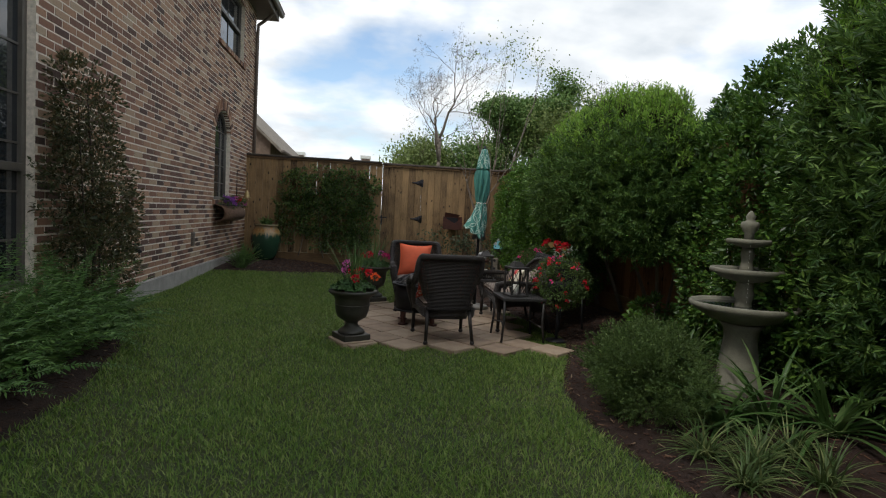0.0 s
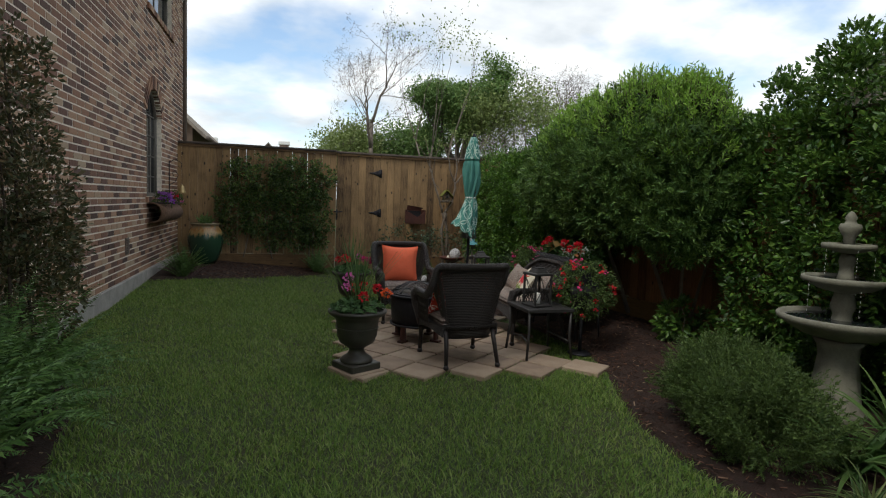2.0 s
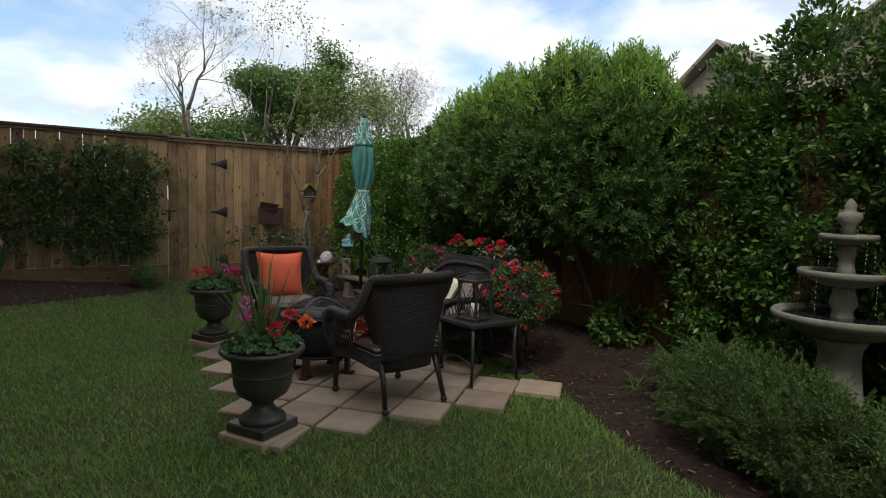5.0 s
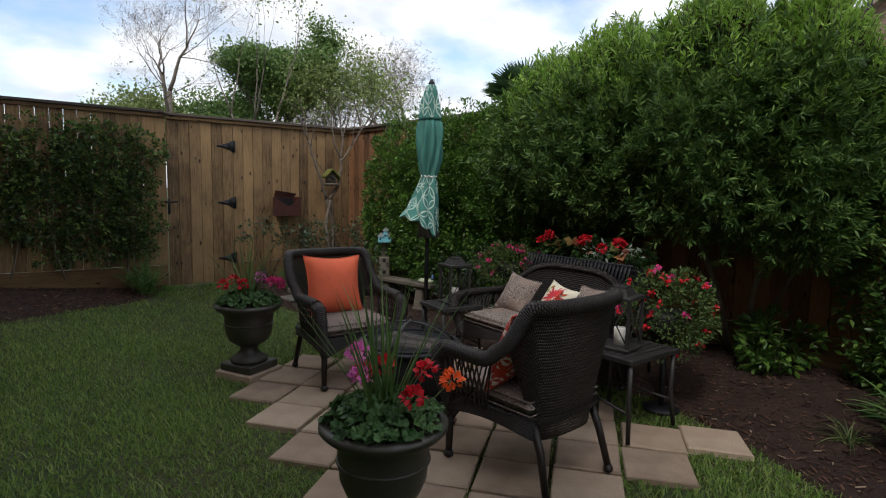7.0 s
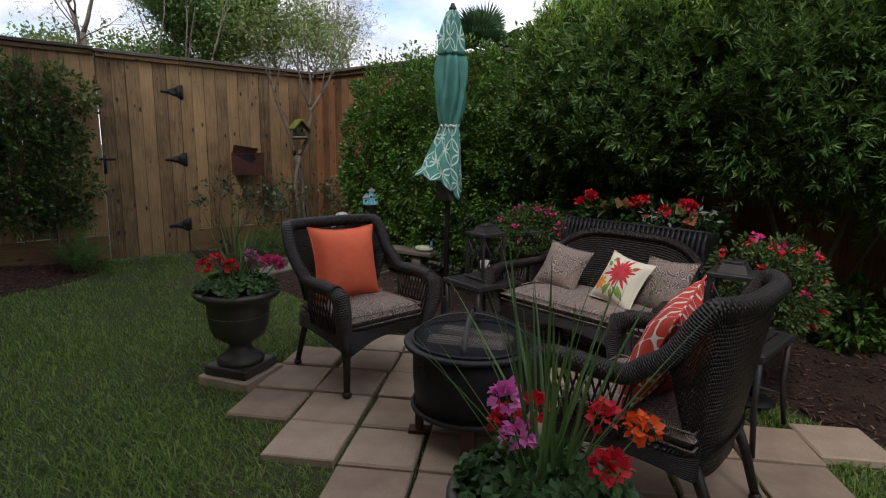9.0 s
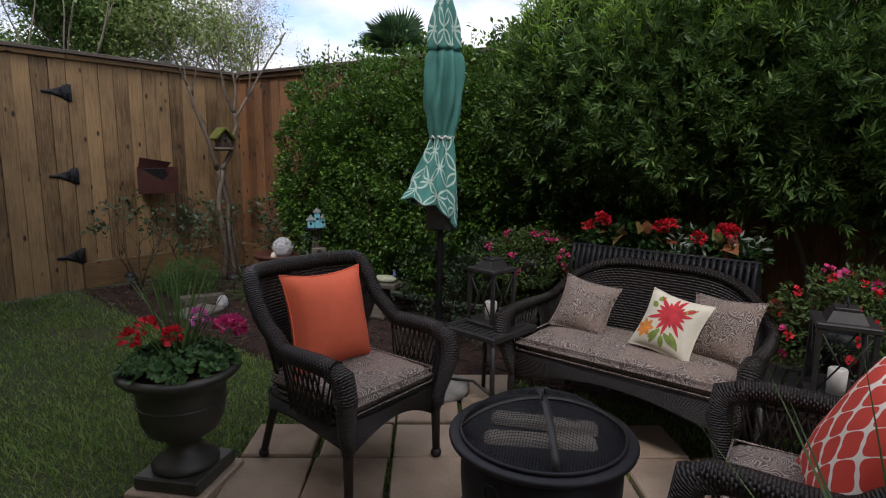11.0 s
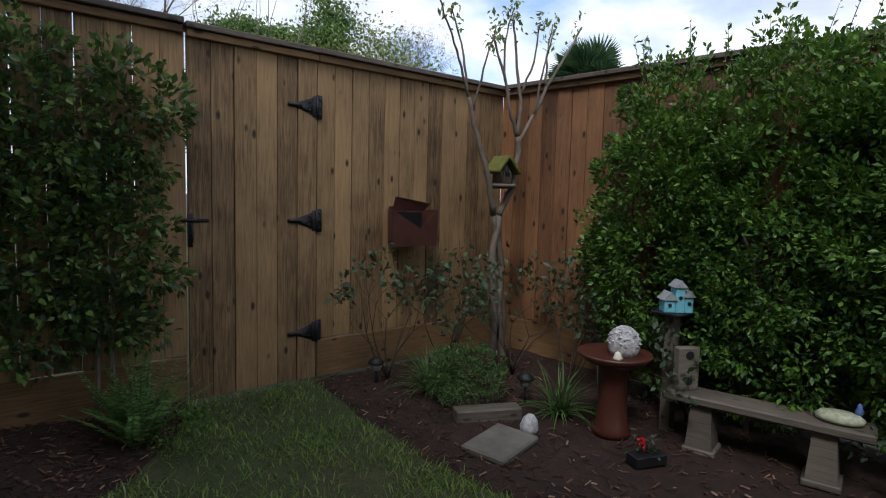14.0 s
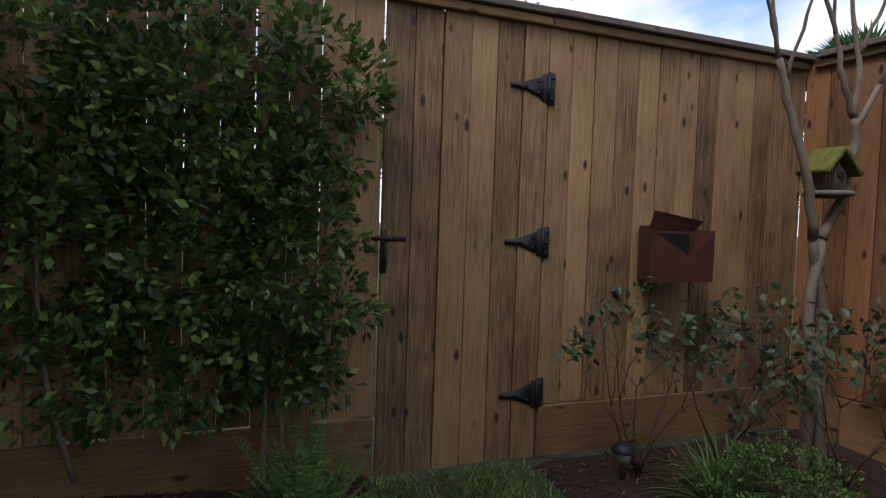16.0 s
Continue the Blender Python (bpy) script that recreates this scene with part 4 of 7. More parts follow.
# ---- beyond the fences ----
def gable_house(x, y, w, d, eave, ridge, turn, label, name="neighbour_house", wall=PALEBRICK):
    h = thing(name, x, y, 0, turn, label, "house")
    g = Geo().box((-w / 2, -d / 2, 0), (w / 2, d / 2, eave))
    g.v += [(-w / 2, -d / 2, eave), (-w / 2, d / 2, eave), (-w / 2, 0, ridge - 0.1), (w / 2, -d / 2, eave), (w / 2, d / 2, eave), (w / 2, 0, ridge - 0.1)]
    n = len(g.v) - 6
    g.f += [(n + 1, n, n + 2), (n + 3, n + 4, n + 5)]
    part("wall", g, wall, h)
    o = 0.45
    drop = (ridge - eave) / (d / 2) * o
    r = Geo()
    for s in (-1, 1):
        n = len(r.v)
        for zz in (0.0, 0.12):
            r.v += [(-w / 2 - o, s * (d / 2 + o), eave - drop + zz), (w / 2 + o, s * (d / 2 + o), eave - drop + zz), (w / 2 + o, 0, ridge + zz), (-w / 2 - o, 0, ridge + zz)]
        r.f += [(n, n + 1, n + 2, n + 3), (n + 7, n + 6, n + 5, n + 4), (n, n + 4, n + 5, n + 1), (n + 1, n + 5, n + 6, n + 2), (n + 3, n + 2, n + 6, n + 7), (n, n + 3, n + 7, n + 4)]
    part("roof", r, SHINGLE, h, "grey-brown shingled roof")
    for s in (-1, 1):
        part("gutter", Geo().tube([(-w / 2 - o, s * (d / 2 + o + 0.05), eave - drop + 0.05), (w / 2 + o, s * (d / 2 + o + 0.05), eave - drop + 0.05)], 0.07, 6), GUTTER, h)
    return h


gable_house(-7.85, 25.0, 11, 9.0, 3.5, 7.6, 90, "neighbouring brick house with a brown gutter beyond the back fence")
gable_house(-2.2, 62, 4, 6, 3.4, 6.7, 90, "distant house with a hipped grey roof")
for cx, cy, cz in ((-7.55, 60, 5.7), (-0.68, 60, 5.75)):
    c = thing("chimney", cx, cy, 0, 0, "pale capped chimney above the distant roofs", "chimney")
    part("stack", Geo().slab((-0.45, -0.4, 0), (0.45, 0.4, cz + 0.9), 0.03), PALEBRICK, c)
    part("cap", Geo().slab((-0.55, -0.5, cz + 0.9), (0.55, 0.5, cz + 1.25), 0.03), WHITEPAINT, c)
gable_house(18.0, 10.7, 7, 4.6, 4.1, 6.0, 0, "neighbour's house with a tan shingle roof behind the side fence", wall=SHINGLE)
tall_house = gable_house(26.5, 6.7, 10, 8, 7.5, 10.0, 0, "tall cream house with a shingle roof and brown eaves")
g = Geo().tube([(19.0, 9.9, 6.2), (19.0, 9.9, 7.4)], 0.08, 8)
g.lathe([(0.13, 7.4), (0.13, 7.55), (0.03, 7.6)], 10, (19.0, 9.9, 0))
part("vent_pipe", g, IRON, tall_house, "metal roof vent pipe").parent = None
bpy.data.objects["vent_pipe"].name = "roof_vent"
tagged(bpy.data.objects["roof_vent"], "dark metal vent pipe above a neighbouring roof", "vent")
g = Geo().slab((18.6, 9.5, -0.1), (19.4, 10.3, 6.2), 0.02)
part("stack", g, PALEBRICK, bpy.data.objects["roof_vent"])


def far_tree(x, y, h, seed, label, leaves=None, leaf_n=0, trunk=0.16, depth=4, spread=0.45, size=0.2, kids=3, first=0.3, material=BARK, up=0.2, aspect=0.6):
    rng = random.Random(seed)
    t = thing("tree", x, y, 0.1, 0, label, "tree")
    g, ends = Geo(), []
    g.tube([(0, 0, 0), (0.05, 0.02, h * first * 0.5), (0.02, -0.04, h * first)], [trunk, trunk * 0.9, trunk * 0.8], 8)
    for k in range(3):
        a = k * 2.094 + rng.uniform(-0.4, 0.4)
        branch(g, (0.02, -0.04, h * first * (1 - 0.12 * k)), (math.cos(a) * 0.45, math.sin(a) * 0.45, 1), h * 0.23, trunk * 0.66, depth, spread, rng, ends, up, kids)
    part("trunk", g, material, t)
    if leaves:
        E = np.array(ends)
        if aspect > 0.2 and h > 8:
            # flat leaf masses at some limb ends, with sky between them
            tufts = E[RNG.integers(0, len(E), 110)]
            wide = RNG.uniform(0.6, 1.4, 110)[:, None] * np.array((1.0, 1.0, 0.6)) * h * 0.044
            which = RNG.integers(0, 110, leaf_n)
            pick = tufts[which] + RNG.normal(0, 1, (leaf_n, 3)) * wide[which]
        else:
            pick = E[RNG.integers(0, len(E), leaf_n)] + RNG.normal(0, size * (3.0 if aspect > 0.2 else 0.3), (leaf_n, 3))
        part("crown", leaf_mesh("crown", leaves, pick, unit(RNG.normal(0, 1, (leaf_n, 3)) + np.array((0, 0, 0.3))), size, aspect), leaves, t)
    return t


far_tree(3.75, 30, 8.6, 3, "slender bare grey tree in early spring", BARK, 4200, aspect=0.04, size=0.2, depth=4, spread=0.5, trunk=0.13, first=0.62, up=0.12, kids=4)
far_tree(15.6, 31, 11.2, 5, "bare twiggy grey tree with a rounded crown", BARK, 9000, aspect=0.04, size=0.24, depth=4, spread=0.6, trunk=0.2, first=0.3, up=0.1, kids=5)
far_tree(9.0, 31, 8.6, 11, "broad leafy live oak with dense green crown", OAKLEAF, 52000, 0.3, 3, 0.6, 0.15, 4, 0.42)
far_tree(11.0, 28, 7.9, 12, "young tree in fresh light green leaf", SPRING, 9000, 0.15, 4, 0.75, 0.14, 3, 0.3)
far_tree(3.6, 33, 6.6, 13, "low spreading yellow-green tree", SPRING, 14000, 0.2, 3, 0.75, 0.16, 4, 0.25)
far_tree(6.6, 33, 7.2, 19, "olive green tree behind the fence", OAKLEAF, 11000, 0.2, 3, 0.65, 0.17, 4, 0.25)
far_tree(18.0, 33, 6.0, 15, "hazy half-bare tree beyond the yard", SPRING, 6000, 0.2, 4, 0.6, 0.15, 3, 0.25)
far_tree(6.4, 27, 13.2, 21, "thin many-stemmed tree with a few new leaves", SPRING, 420, 0.1, 3, 0.18, 0.13, 2, 0.12, BARK, 0.5)
far_tree(22.5, 30, 6.4, 23, "dark green tree far beyond the corner", OAKLEAF, 22000, 0.25, 3, 0.6, 0.19, 4, 0.3)
far_tree(12.5, 36, 8.6, 29, "bare grey tree among the green ones", BARK, 8000, 0.2, 4, 0.6, 0.24, 4, 0.25, aspect=0.04)

palm = thing("palm_tree", 13.6, 18.6, -1.0, 0, "fan palm showing its crown above the hedge", "palm tree")
part("trunk", Geo().tube([(0, 0, 0), (0.1, 0, 2.8), (0.05, 0.05, 5.7)], [0.26, 0.22, 0.19], 10), BARK, palm)
g = Geo()
rng = random.Random(8)
for k in range(46):
    a, e = rng.uniform(0, 6.28), rng.uniform(-0.5, 1.4)
    d = Vector((math.cos(a) * math.cos(e), math.sin(a) * math.cos(e), math.sin(e)))
    s = d.cross(Vector((0, 0, 1))).normalized()
    u = s.cross(d)
    c = Vector((0.05, 0.05, 5.7)) + d * 0.7
    for j in range(26):
        b = -1.9 + 3.8 * j / 25
        w = (d * math.cos(b) + s * math.sin(b)).normalized()
        L = 1.05 * (0.65 + 0.35 * math.cos(b))
        t = c + w * L - Vector((0, 0, 0.12 * L))
        q = w.cross(u).normalized() * 0.034
        n = len(g.v)
        g.v += [tuple(c), tuple(c + w * L * 0.55 + q), tuple(t), tuple(c + w * L * 0.55 - q)]
        g.f += [(n, n + 1, n + 2), (n, n + 2, n + 3)]
part("crown", g, PALMLEAF, palm)


# ---- hedges and shrubs ----
def shrub(name, x, y, label, ells, material, n_clumps, per, r_clump, size, aspect=0.45, stems=(), stem_mat=BARK, droop=0.0, shell=0.7, category="shrub", fold=0.25, squash=0.9, whorls=None):
    """ells and stems in the world; the thing stands at x, y. whorls: sprays, tips a spray, spray radius, tip length, leaves a tip, leaf size."""
    x, y = yard(x, y)
    z = rise(x, y) + 0.01
    ells = [(*yard(e[0], e[1]), e[2] - 0.1, e[3] * 1.1, e[4] * 1.05, e[5]) for e in ells]
    stems = [([(*yard(p[0], p[1]), p[2] + (rise(*yard(p[0], p[1])) - 0.05) * max(0.0, 1 - p[2] / 0.6)) for p in s[0]], s[1]) for s in stems]
    t = thing(name, x, y, z, 0, label, category)
    off = np.array((x, y, z))
    for s in stems:
        g = Geo()
        pts = [Vector(p) - Vector(off) for p in s[0]]
        g.tube(pts, [s[1] * (1 - 0.6 * i / (len(pts) - 1)) for i in range(len(pts))], 7)
        part("stem", g, stem_mat, t)
    C, O = clumps(ells, n_clumps, per, r_clump, squash, shell)
    low = C[:, 2] > z + 0.02
    part("crown", leaf_mesh("crown", material, C[low] - off, O[low], size, aspect, droop, fold), material, t)
    if whorls:
        C, O = tufts(ells, *whorls[:5])
        low = C[:, 2] > z + 0.02
        part("foliage", leaf_mesh("foliage", material, C[low] - off, O[low] * 3.0, whorls[5], aspect * 0.85, 0, fold), material, t, "whorled shoot tips")["kind"] = "stuff"
    return t


def arching(x0, y0, z0, x1, y1, z1, bend=0.1, n=6):
    return [(x0 + (x1 - x0) * k / n + bend * math.sin(math.pi * k / n), y0 + (y1 - y0) * k / n + 0.5 * bend * math.sin(2 * math.pi * k / n), z0 + (z1 - z0) * k / n) for k in range(n + 1)]


shrub("hedge_vine", 3.2, 9.3, "dense glossy green hedge vine grown over the side fence",
      [(3.16, 10.2, 1.25, 0.3, 0.5, 1.1), (3.16, 9.5, 1.3, 0.38, 0.6, 1.15), (3.18, 8.8, 1.35, 0.42, 0.6, 1.12), (3.2, 8.1, 1.4, 0.42, 0.6, 1.1), (3.25, 7.4, 1.4, 0.4, 0.7, 1.1)], IVYLEAF, 1900, 58, 0.12, 0.043, 0.52,
      [(arching(3.2, 9.6, 0.05, 3.15, 9.7, 1.2), 0.02), (arching(3.25, 8.9, 0.05, 3.2, 8.7, 1.3, -0.06), 0.022), (arching(3.25, 8.2, 0.05, 3.2, 8.3, 1.3), 0.02)], BARK, 0.0, 0.5, "hedge")
# shoots standing above the vine
g = Geo()
rng = random.Random(31)
C, O = [], []
for k in range(46):
    y = rng.uniform(7.3, 10.5)
    p = Vector((*yard(3.2 + rng.uniform(-0.15, 0.15), y), 2.15))
    q = p + Vector((rng.uniform(-0.1, 0.1), rng.uniform(-0.12, 0.12), rng.uniform(0.15, 0.42)))
    g.tube([p, (p + q) / 2 + Vector((0.02, 0.02, 0)), q], [0.004, 0.003, 0.001], 4)
    for j in range(9):
        f = 0.3 + 0.7 * j / 8
        C.append(tuple(p + (q - p) * f))
        O.append((rng.uniform(-1, 1), rng.uniform(-1, 1), 0.6))
vine = bpy.data.objects["hedge_vine"]
for nm, dat, mt in (("shoot", g.mesh("shoot", TWIG), TWIG), ("shoot_leaves", leaf_mesh("shoot_leaves", IVYLEAF, np.array(C), unit(np.array(O)), 0.05, 0.5), IVYLEAF)):
    ob = part(nm, dat, mt, vine, kind="stuff")
    ob.matrix_parent_inverse = vine.matrix_basis.inverted()
shrub("myrtle_tree", 3.35, 5.9, "large wax myrtle with narrow light green leaves over bare stems",
      [(3.0, 7.3, 1.9, 0.5, 0.7, 0.66), (2.85, 6.5, 1.94, 0.62, 0.7, 0.7), (2.85, 5.7, 1.96, 0.62, 0.7, 0.78), (3.0, 5.1, 1.85, 0.5, 0.45, 0.78), (3.3, 6.2, 2.0, 0.5, 1.3, 0.62), (2.9, 5.0, 1.35, 0.3, 0.3, 0.32)], MYRTLE, 620, 50, 0.15, 0.06, 0.28,
      [(arching(3.35, 5.55, 0.1, 2.95, 5.35, 1.5, 0.1), 0.026), (arching(3.4, 5.75, 0.1, 3.05, 6.0, 1.7, -0.08), 0.028), (arching(3.4, 5.5, 0.1, 3.2, 5.0, 1.5, 0.06), 0.022), (arching(3.45, 6.6, 0.1, 3.1, 6.8, 1.7, -0.1), 0.03), (arching(3.42, 7.2, 0.1, 3.1, 7.3, 1.7, 0.1), 0.03)], BARK, 0.0, 0.35, "tree", whorls=(820, 10, 0.15, 0.07, 14, 0.06))
shrub("viburnum_hedge", 3.4, 3.6, "dark green glossy viburnum hedge along the fence",
      [(3.4, 4.45, 1.35, 0.3, 0.45, 1.4), (3.38, 3.7, 1.5, 0.38, 0.6, 1.5), (3.4, 3.0, 1.55, 0.42, 0.6, 1.5), (3.45, 2.2, 1.5, 0.42, 0.7, 1.45)], VIBURNUM, 1500, 46, 0.14, 0.056, 0.5,
      [(arching(3.5, 4.4, 0.1, 3.4, 4.4, 1.2), 0.02), (arching(3.5, 3.6, 0.1, 3.4, 3.6, 1.2), 0.022), (arching(3.55, 2.8, 0.1, 3.4, 2.9, 1.2), 0.022)], BARK, 0.0, 0.7, "hedge")
shrub("tall_shrub", 3.4, 1.7, "tall light green shrub with long narrow leaves",
      [(3.15, 2.35, 2.1, 0.5, 0.55, 0.9), (3.05, 1.5, 2.2, 0.6, 0.7, 1.05), (3.2, 0.6, 2.2, 0.6, 0.8, 1.05), (3.2, 2.0, 1.3, 0.4, 0.8, 0.9)], MYRTLE, 560, 50, 0.15, 0.06, 0.28,
      [(arching(3.5, 1.9, 0.1, 3.1, 1.9, 1.7, 0.1), 0.03), (arching(3.5, 1.2, 0.1, 3.1, 1.1, 1.7, -0.1), 0.03)], BARK, 0.0, 0.35, "tree", whorls=(700, 10, 0.16, 0.075, 14, 0.066))


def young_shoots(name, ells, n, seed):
    """Leafy upright shoots of this year on the top and the sunny side of a shrub. Their pale colour also paints
    skylight there.
    """
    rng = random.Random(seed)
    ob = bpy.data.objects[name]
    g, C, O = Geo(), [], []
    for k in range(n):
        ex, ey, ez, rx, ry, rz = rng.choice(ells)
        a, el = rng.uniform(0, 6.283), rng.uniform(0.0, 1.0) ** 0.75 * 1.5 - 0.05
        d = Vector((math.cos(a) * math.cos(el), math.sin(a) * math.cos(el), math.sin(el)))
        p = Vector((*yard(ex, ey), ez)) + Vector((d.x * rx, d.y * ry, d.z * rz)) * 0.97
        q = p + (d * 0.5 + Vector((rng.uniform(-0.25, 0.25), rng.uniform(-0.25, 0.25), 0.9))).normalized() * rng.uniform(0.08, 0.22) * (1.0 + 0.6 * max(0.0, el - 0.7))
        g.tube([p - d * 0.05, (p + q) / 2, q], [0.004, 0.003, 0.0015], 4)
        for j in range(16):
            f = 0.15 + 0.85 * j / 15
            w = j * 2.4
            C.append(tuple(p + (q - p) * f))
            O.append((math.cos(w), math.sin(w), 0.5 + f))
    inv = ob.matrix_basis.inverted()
    for nm, dat, mt in (("new_growth", g.mesh("new_growth", TWIG), TWIG), ("lit_young_leaves", leaf_mesh("lit_young_leaves", LITNEWLEAF, np.array(C), unit(np.array(O)), 0.058, 0.26), LITNEWLEAF)):
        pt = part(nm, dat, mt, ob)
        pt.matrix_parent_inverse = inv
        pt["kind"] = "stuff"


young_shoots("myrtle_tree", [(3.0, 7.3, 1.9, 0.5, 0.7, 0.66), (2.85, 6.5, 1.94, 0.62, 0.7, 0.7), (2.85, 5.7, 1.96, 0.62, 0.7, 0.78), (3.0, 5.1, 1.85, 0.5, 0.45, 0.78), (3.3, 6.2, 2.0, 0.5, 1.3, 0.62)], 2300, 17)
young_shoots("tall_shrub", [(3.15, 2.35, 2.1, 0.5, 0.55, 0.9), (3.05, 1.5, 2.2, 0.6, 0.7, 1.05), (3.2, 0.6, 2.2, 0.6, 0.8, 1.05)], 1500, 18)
shrub("seedling_bush", 3.15, 5.25, "small leafy sucker at the foot of the stems", [(3.15, 5.25, 0.34, 0.2, 0.2, 0.2)], VIBURNUM, 34, 22, 0.08, 0.075, 0.45, [(arching(3.15, 5.25, 0.1, 3.12, 5.25, 0.4, 0.03), 0.008)])
shrub("low_spirea", 2.1, 3.45, "low rounded fine-leaved olive green shrub", [(2.1, 3.05, 0.2, 0.34, 0.4, 0.23), (2.26, 3.5, 0.21, 0.38, 0.4, 0.25), (2.46, 3.88, 0.2, 0.32, 0.34, 0.22)], SPIREA, 300, 40, 0.08, 0.022, 0.4,
      [(arching(2.1, 3.45, 0.02, 2.1, 3.5, 0.3, 0.05), 0.012)], TWIG, 0.0, 0.5, whorls=(300, 9, 0.06, 0.14, 30, 0.024))
shrub("fence_vine", -0.7, 11.7, "dark small-leaved climber spread flat on the fence boards",
      [(-1.45, 11.8, 1.75, 0.36, 0.15, 0.5), (-1.45, 11.8, 1.1, 0.36, 0.14, 0.5), (-0.9, 11.8, 1.85, 0.4, 0.17, 0.42), (-0.85, 11.8, 1.2, 0.42, 0.17, 0.5), (-0.35, 11.8, 1.85, 0.4, 0.17, 0.42), (-0.3, 11.8, 1.2, 0.4, 0.17, 0.55), (0.1, 11.8, 1.85, 0.3, 0.15, 0.42), (0.1, 11.8, 1.15, 0.28, 0.15, 0.6), (-0.5, 11.8, 0.7, 0.7, 0.12, 0.25)], VINELEAF, 560, 30, 0.1, 0.055, 0.55,
      [(arching(-1.3, 11.8, 0.2, -1.2, 11.85, 1.3, 0.05), 0.012), (arching(-0.75, 11.8, 0.2, -0.9, 11.85, 1.3, -0.05), 0.013), (arching(-0.05, 11.8, 0.1, -0.1, 11.85, 1.3, 0.04), 0.014), (arching(0.05, 11.8, 0.1, 0.1, 11.85, 1.2, -0.04), 0.012)], BARK, 0.1, 0.3, "climber")
shrub("wall_shrub", -2.2, 4.45, "upright narrow shrub with reddish tips against the brick wall",
      [(-2.2, 4.45, 0.8, 0.26, 0.36, 0.5), (-2.25, 4.35, 1.5, 0.26, 0.4, 0.6), (-2.25, 4.3, 2.1, 0.18, 0.3, 0.5), (-2.2, 4.65, 1.2, 0.2, 0.36, 0.5)], WALLLEAF, 360, 36, 0.11, 0.04, 0.48,
      [(arching(-2.25, 4.45, 0.08, -2.25, 4.35, 2.3, 0.05), 0.018), (arching(-2.15, 4.55, 0.08, -2.2, 4.6, 1.8, -0.05), 0.014), (arching(-2.25, 4.3, 0.08, -2.25, 4.2, 2.1, 0.04), 0.012)], TWIG, 0.0, 0.35)
shrub("bed_filler", 3.0, 8.4, "loose dark reddish-green bush below the hedge", [(2.9, 8.5, 0.35, 0.3, 0.5, 0.4), (2.8, 7.9, 0.4, 0.35, 0.5, 0.45)], ROSELEAF, 150, 26, 0.1, 0.035, 0.55, [(arching(2.9, 8.4, 0.05, 2.85, 8.3, 0.5, 0.05), 0.01)], TWIG, 0.1, 0.3)


def fern(x, y, n, L, seed, label, material=FERN, rise_k=0.9, fine=1.0, name="fern"):
    rng = random.Random(seed)
    t = thing(name, x, y, rise(x, y) + 0.02, 0, label, "fern")
    g, C, O = Geo(), [], []
    for k in range(n):
        a = rng.uniform(0, 6.283)
        l = L * rng.uniform(0.6, 1.1)
        el = rng.uniform(0.8, 1.5)
        p = Vector((rng.uniform(-0.06, 0.06), rng.uniform(-0.06, 0.06), 0))
        d = Vector((math.cos(a) * math.cos(el), math.sin(a) * math.cos(el), math.sin(el)))
        pts, m = [p.copy()], 26
        for i in range(m):
            d = (d + Vector((0, 0, -0.055 * rise_k))).normalized()
            p = p + d * l / m
            pts.append(p.copy())
            s = d.cross(Vector((0, 0, 1))).normalized()
            for h in (0, 0.5):
                w = math.sin(math.pi * min(1, (i + 1 + h) / (m + 1)) ** 0.8)
                for sg in (-1, 1):
                    c = p + d * l / m * h
                    C.append((tuple(c), (s * sg + d * 0.35 - Vector((0, 0, 0.15))), 0.02 + 0.058 * w * fine))
        g.tube(pts, [0.0028 * (1 - 0.7 * i / m) for i in range(m + 1)], 3)
    part("stalk", g, STRAP, t)
    me = leaf_mesh("fronds", material, np.array([c[0] for c in C]), np.array([tuple(c[1]) for c in C]) * 3.0, 1.0, 0.22, 0, 0.1, 0.0)
    co = np.empty(len(me.vertices) * 3, np.float32)
    me.vertices.foreach_get("co", co)
    co = co.reshape(-1, 4, 3)
    k = np.array([c[2] for c in C])[:, None, None]
    co = co[:, :1] + (co - co[:, :1]) * k
    me.vertices.foreach_set("co", co.reshape(-1).astype(np.float32))
    part("fronds", me, material, t)
    return t


for k, (x, y, L) in enumerate(((-2.1, 1.6, 1.05), (-2.0, 2.2, 1.1), (-2.15, 2.8, 1.1), (-2.0, 3.3, 1.05), (-2.15, 3.8, 1.0), (-2.1, 4.35, 0.85))):
    tagged(fern(x, y, 60, L * 0.95, 40 + k, "large arching sword fern in the bed by the house"), group="ferns along the house")
fern(-2.1, 9.85, 44, 0.55, 60, "soft asparagus fern beside the wall", FERN, 0.6, 0.6)
fern(0.12, 11.5, 60, 0.5, 61, "feathery rosemary-like herb at the fence foot", FERN, 0.25, 0.35, "herb_plant")


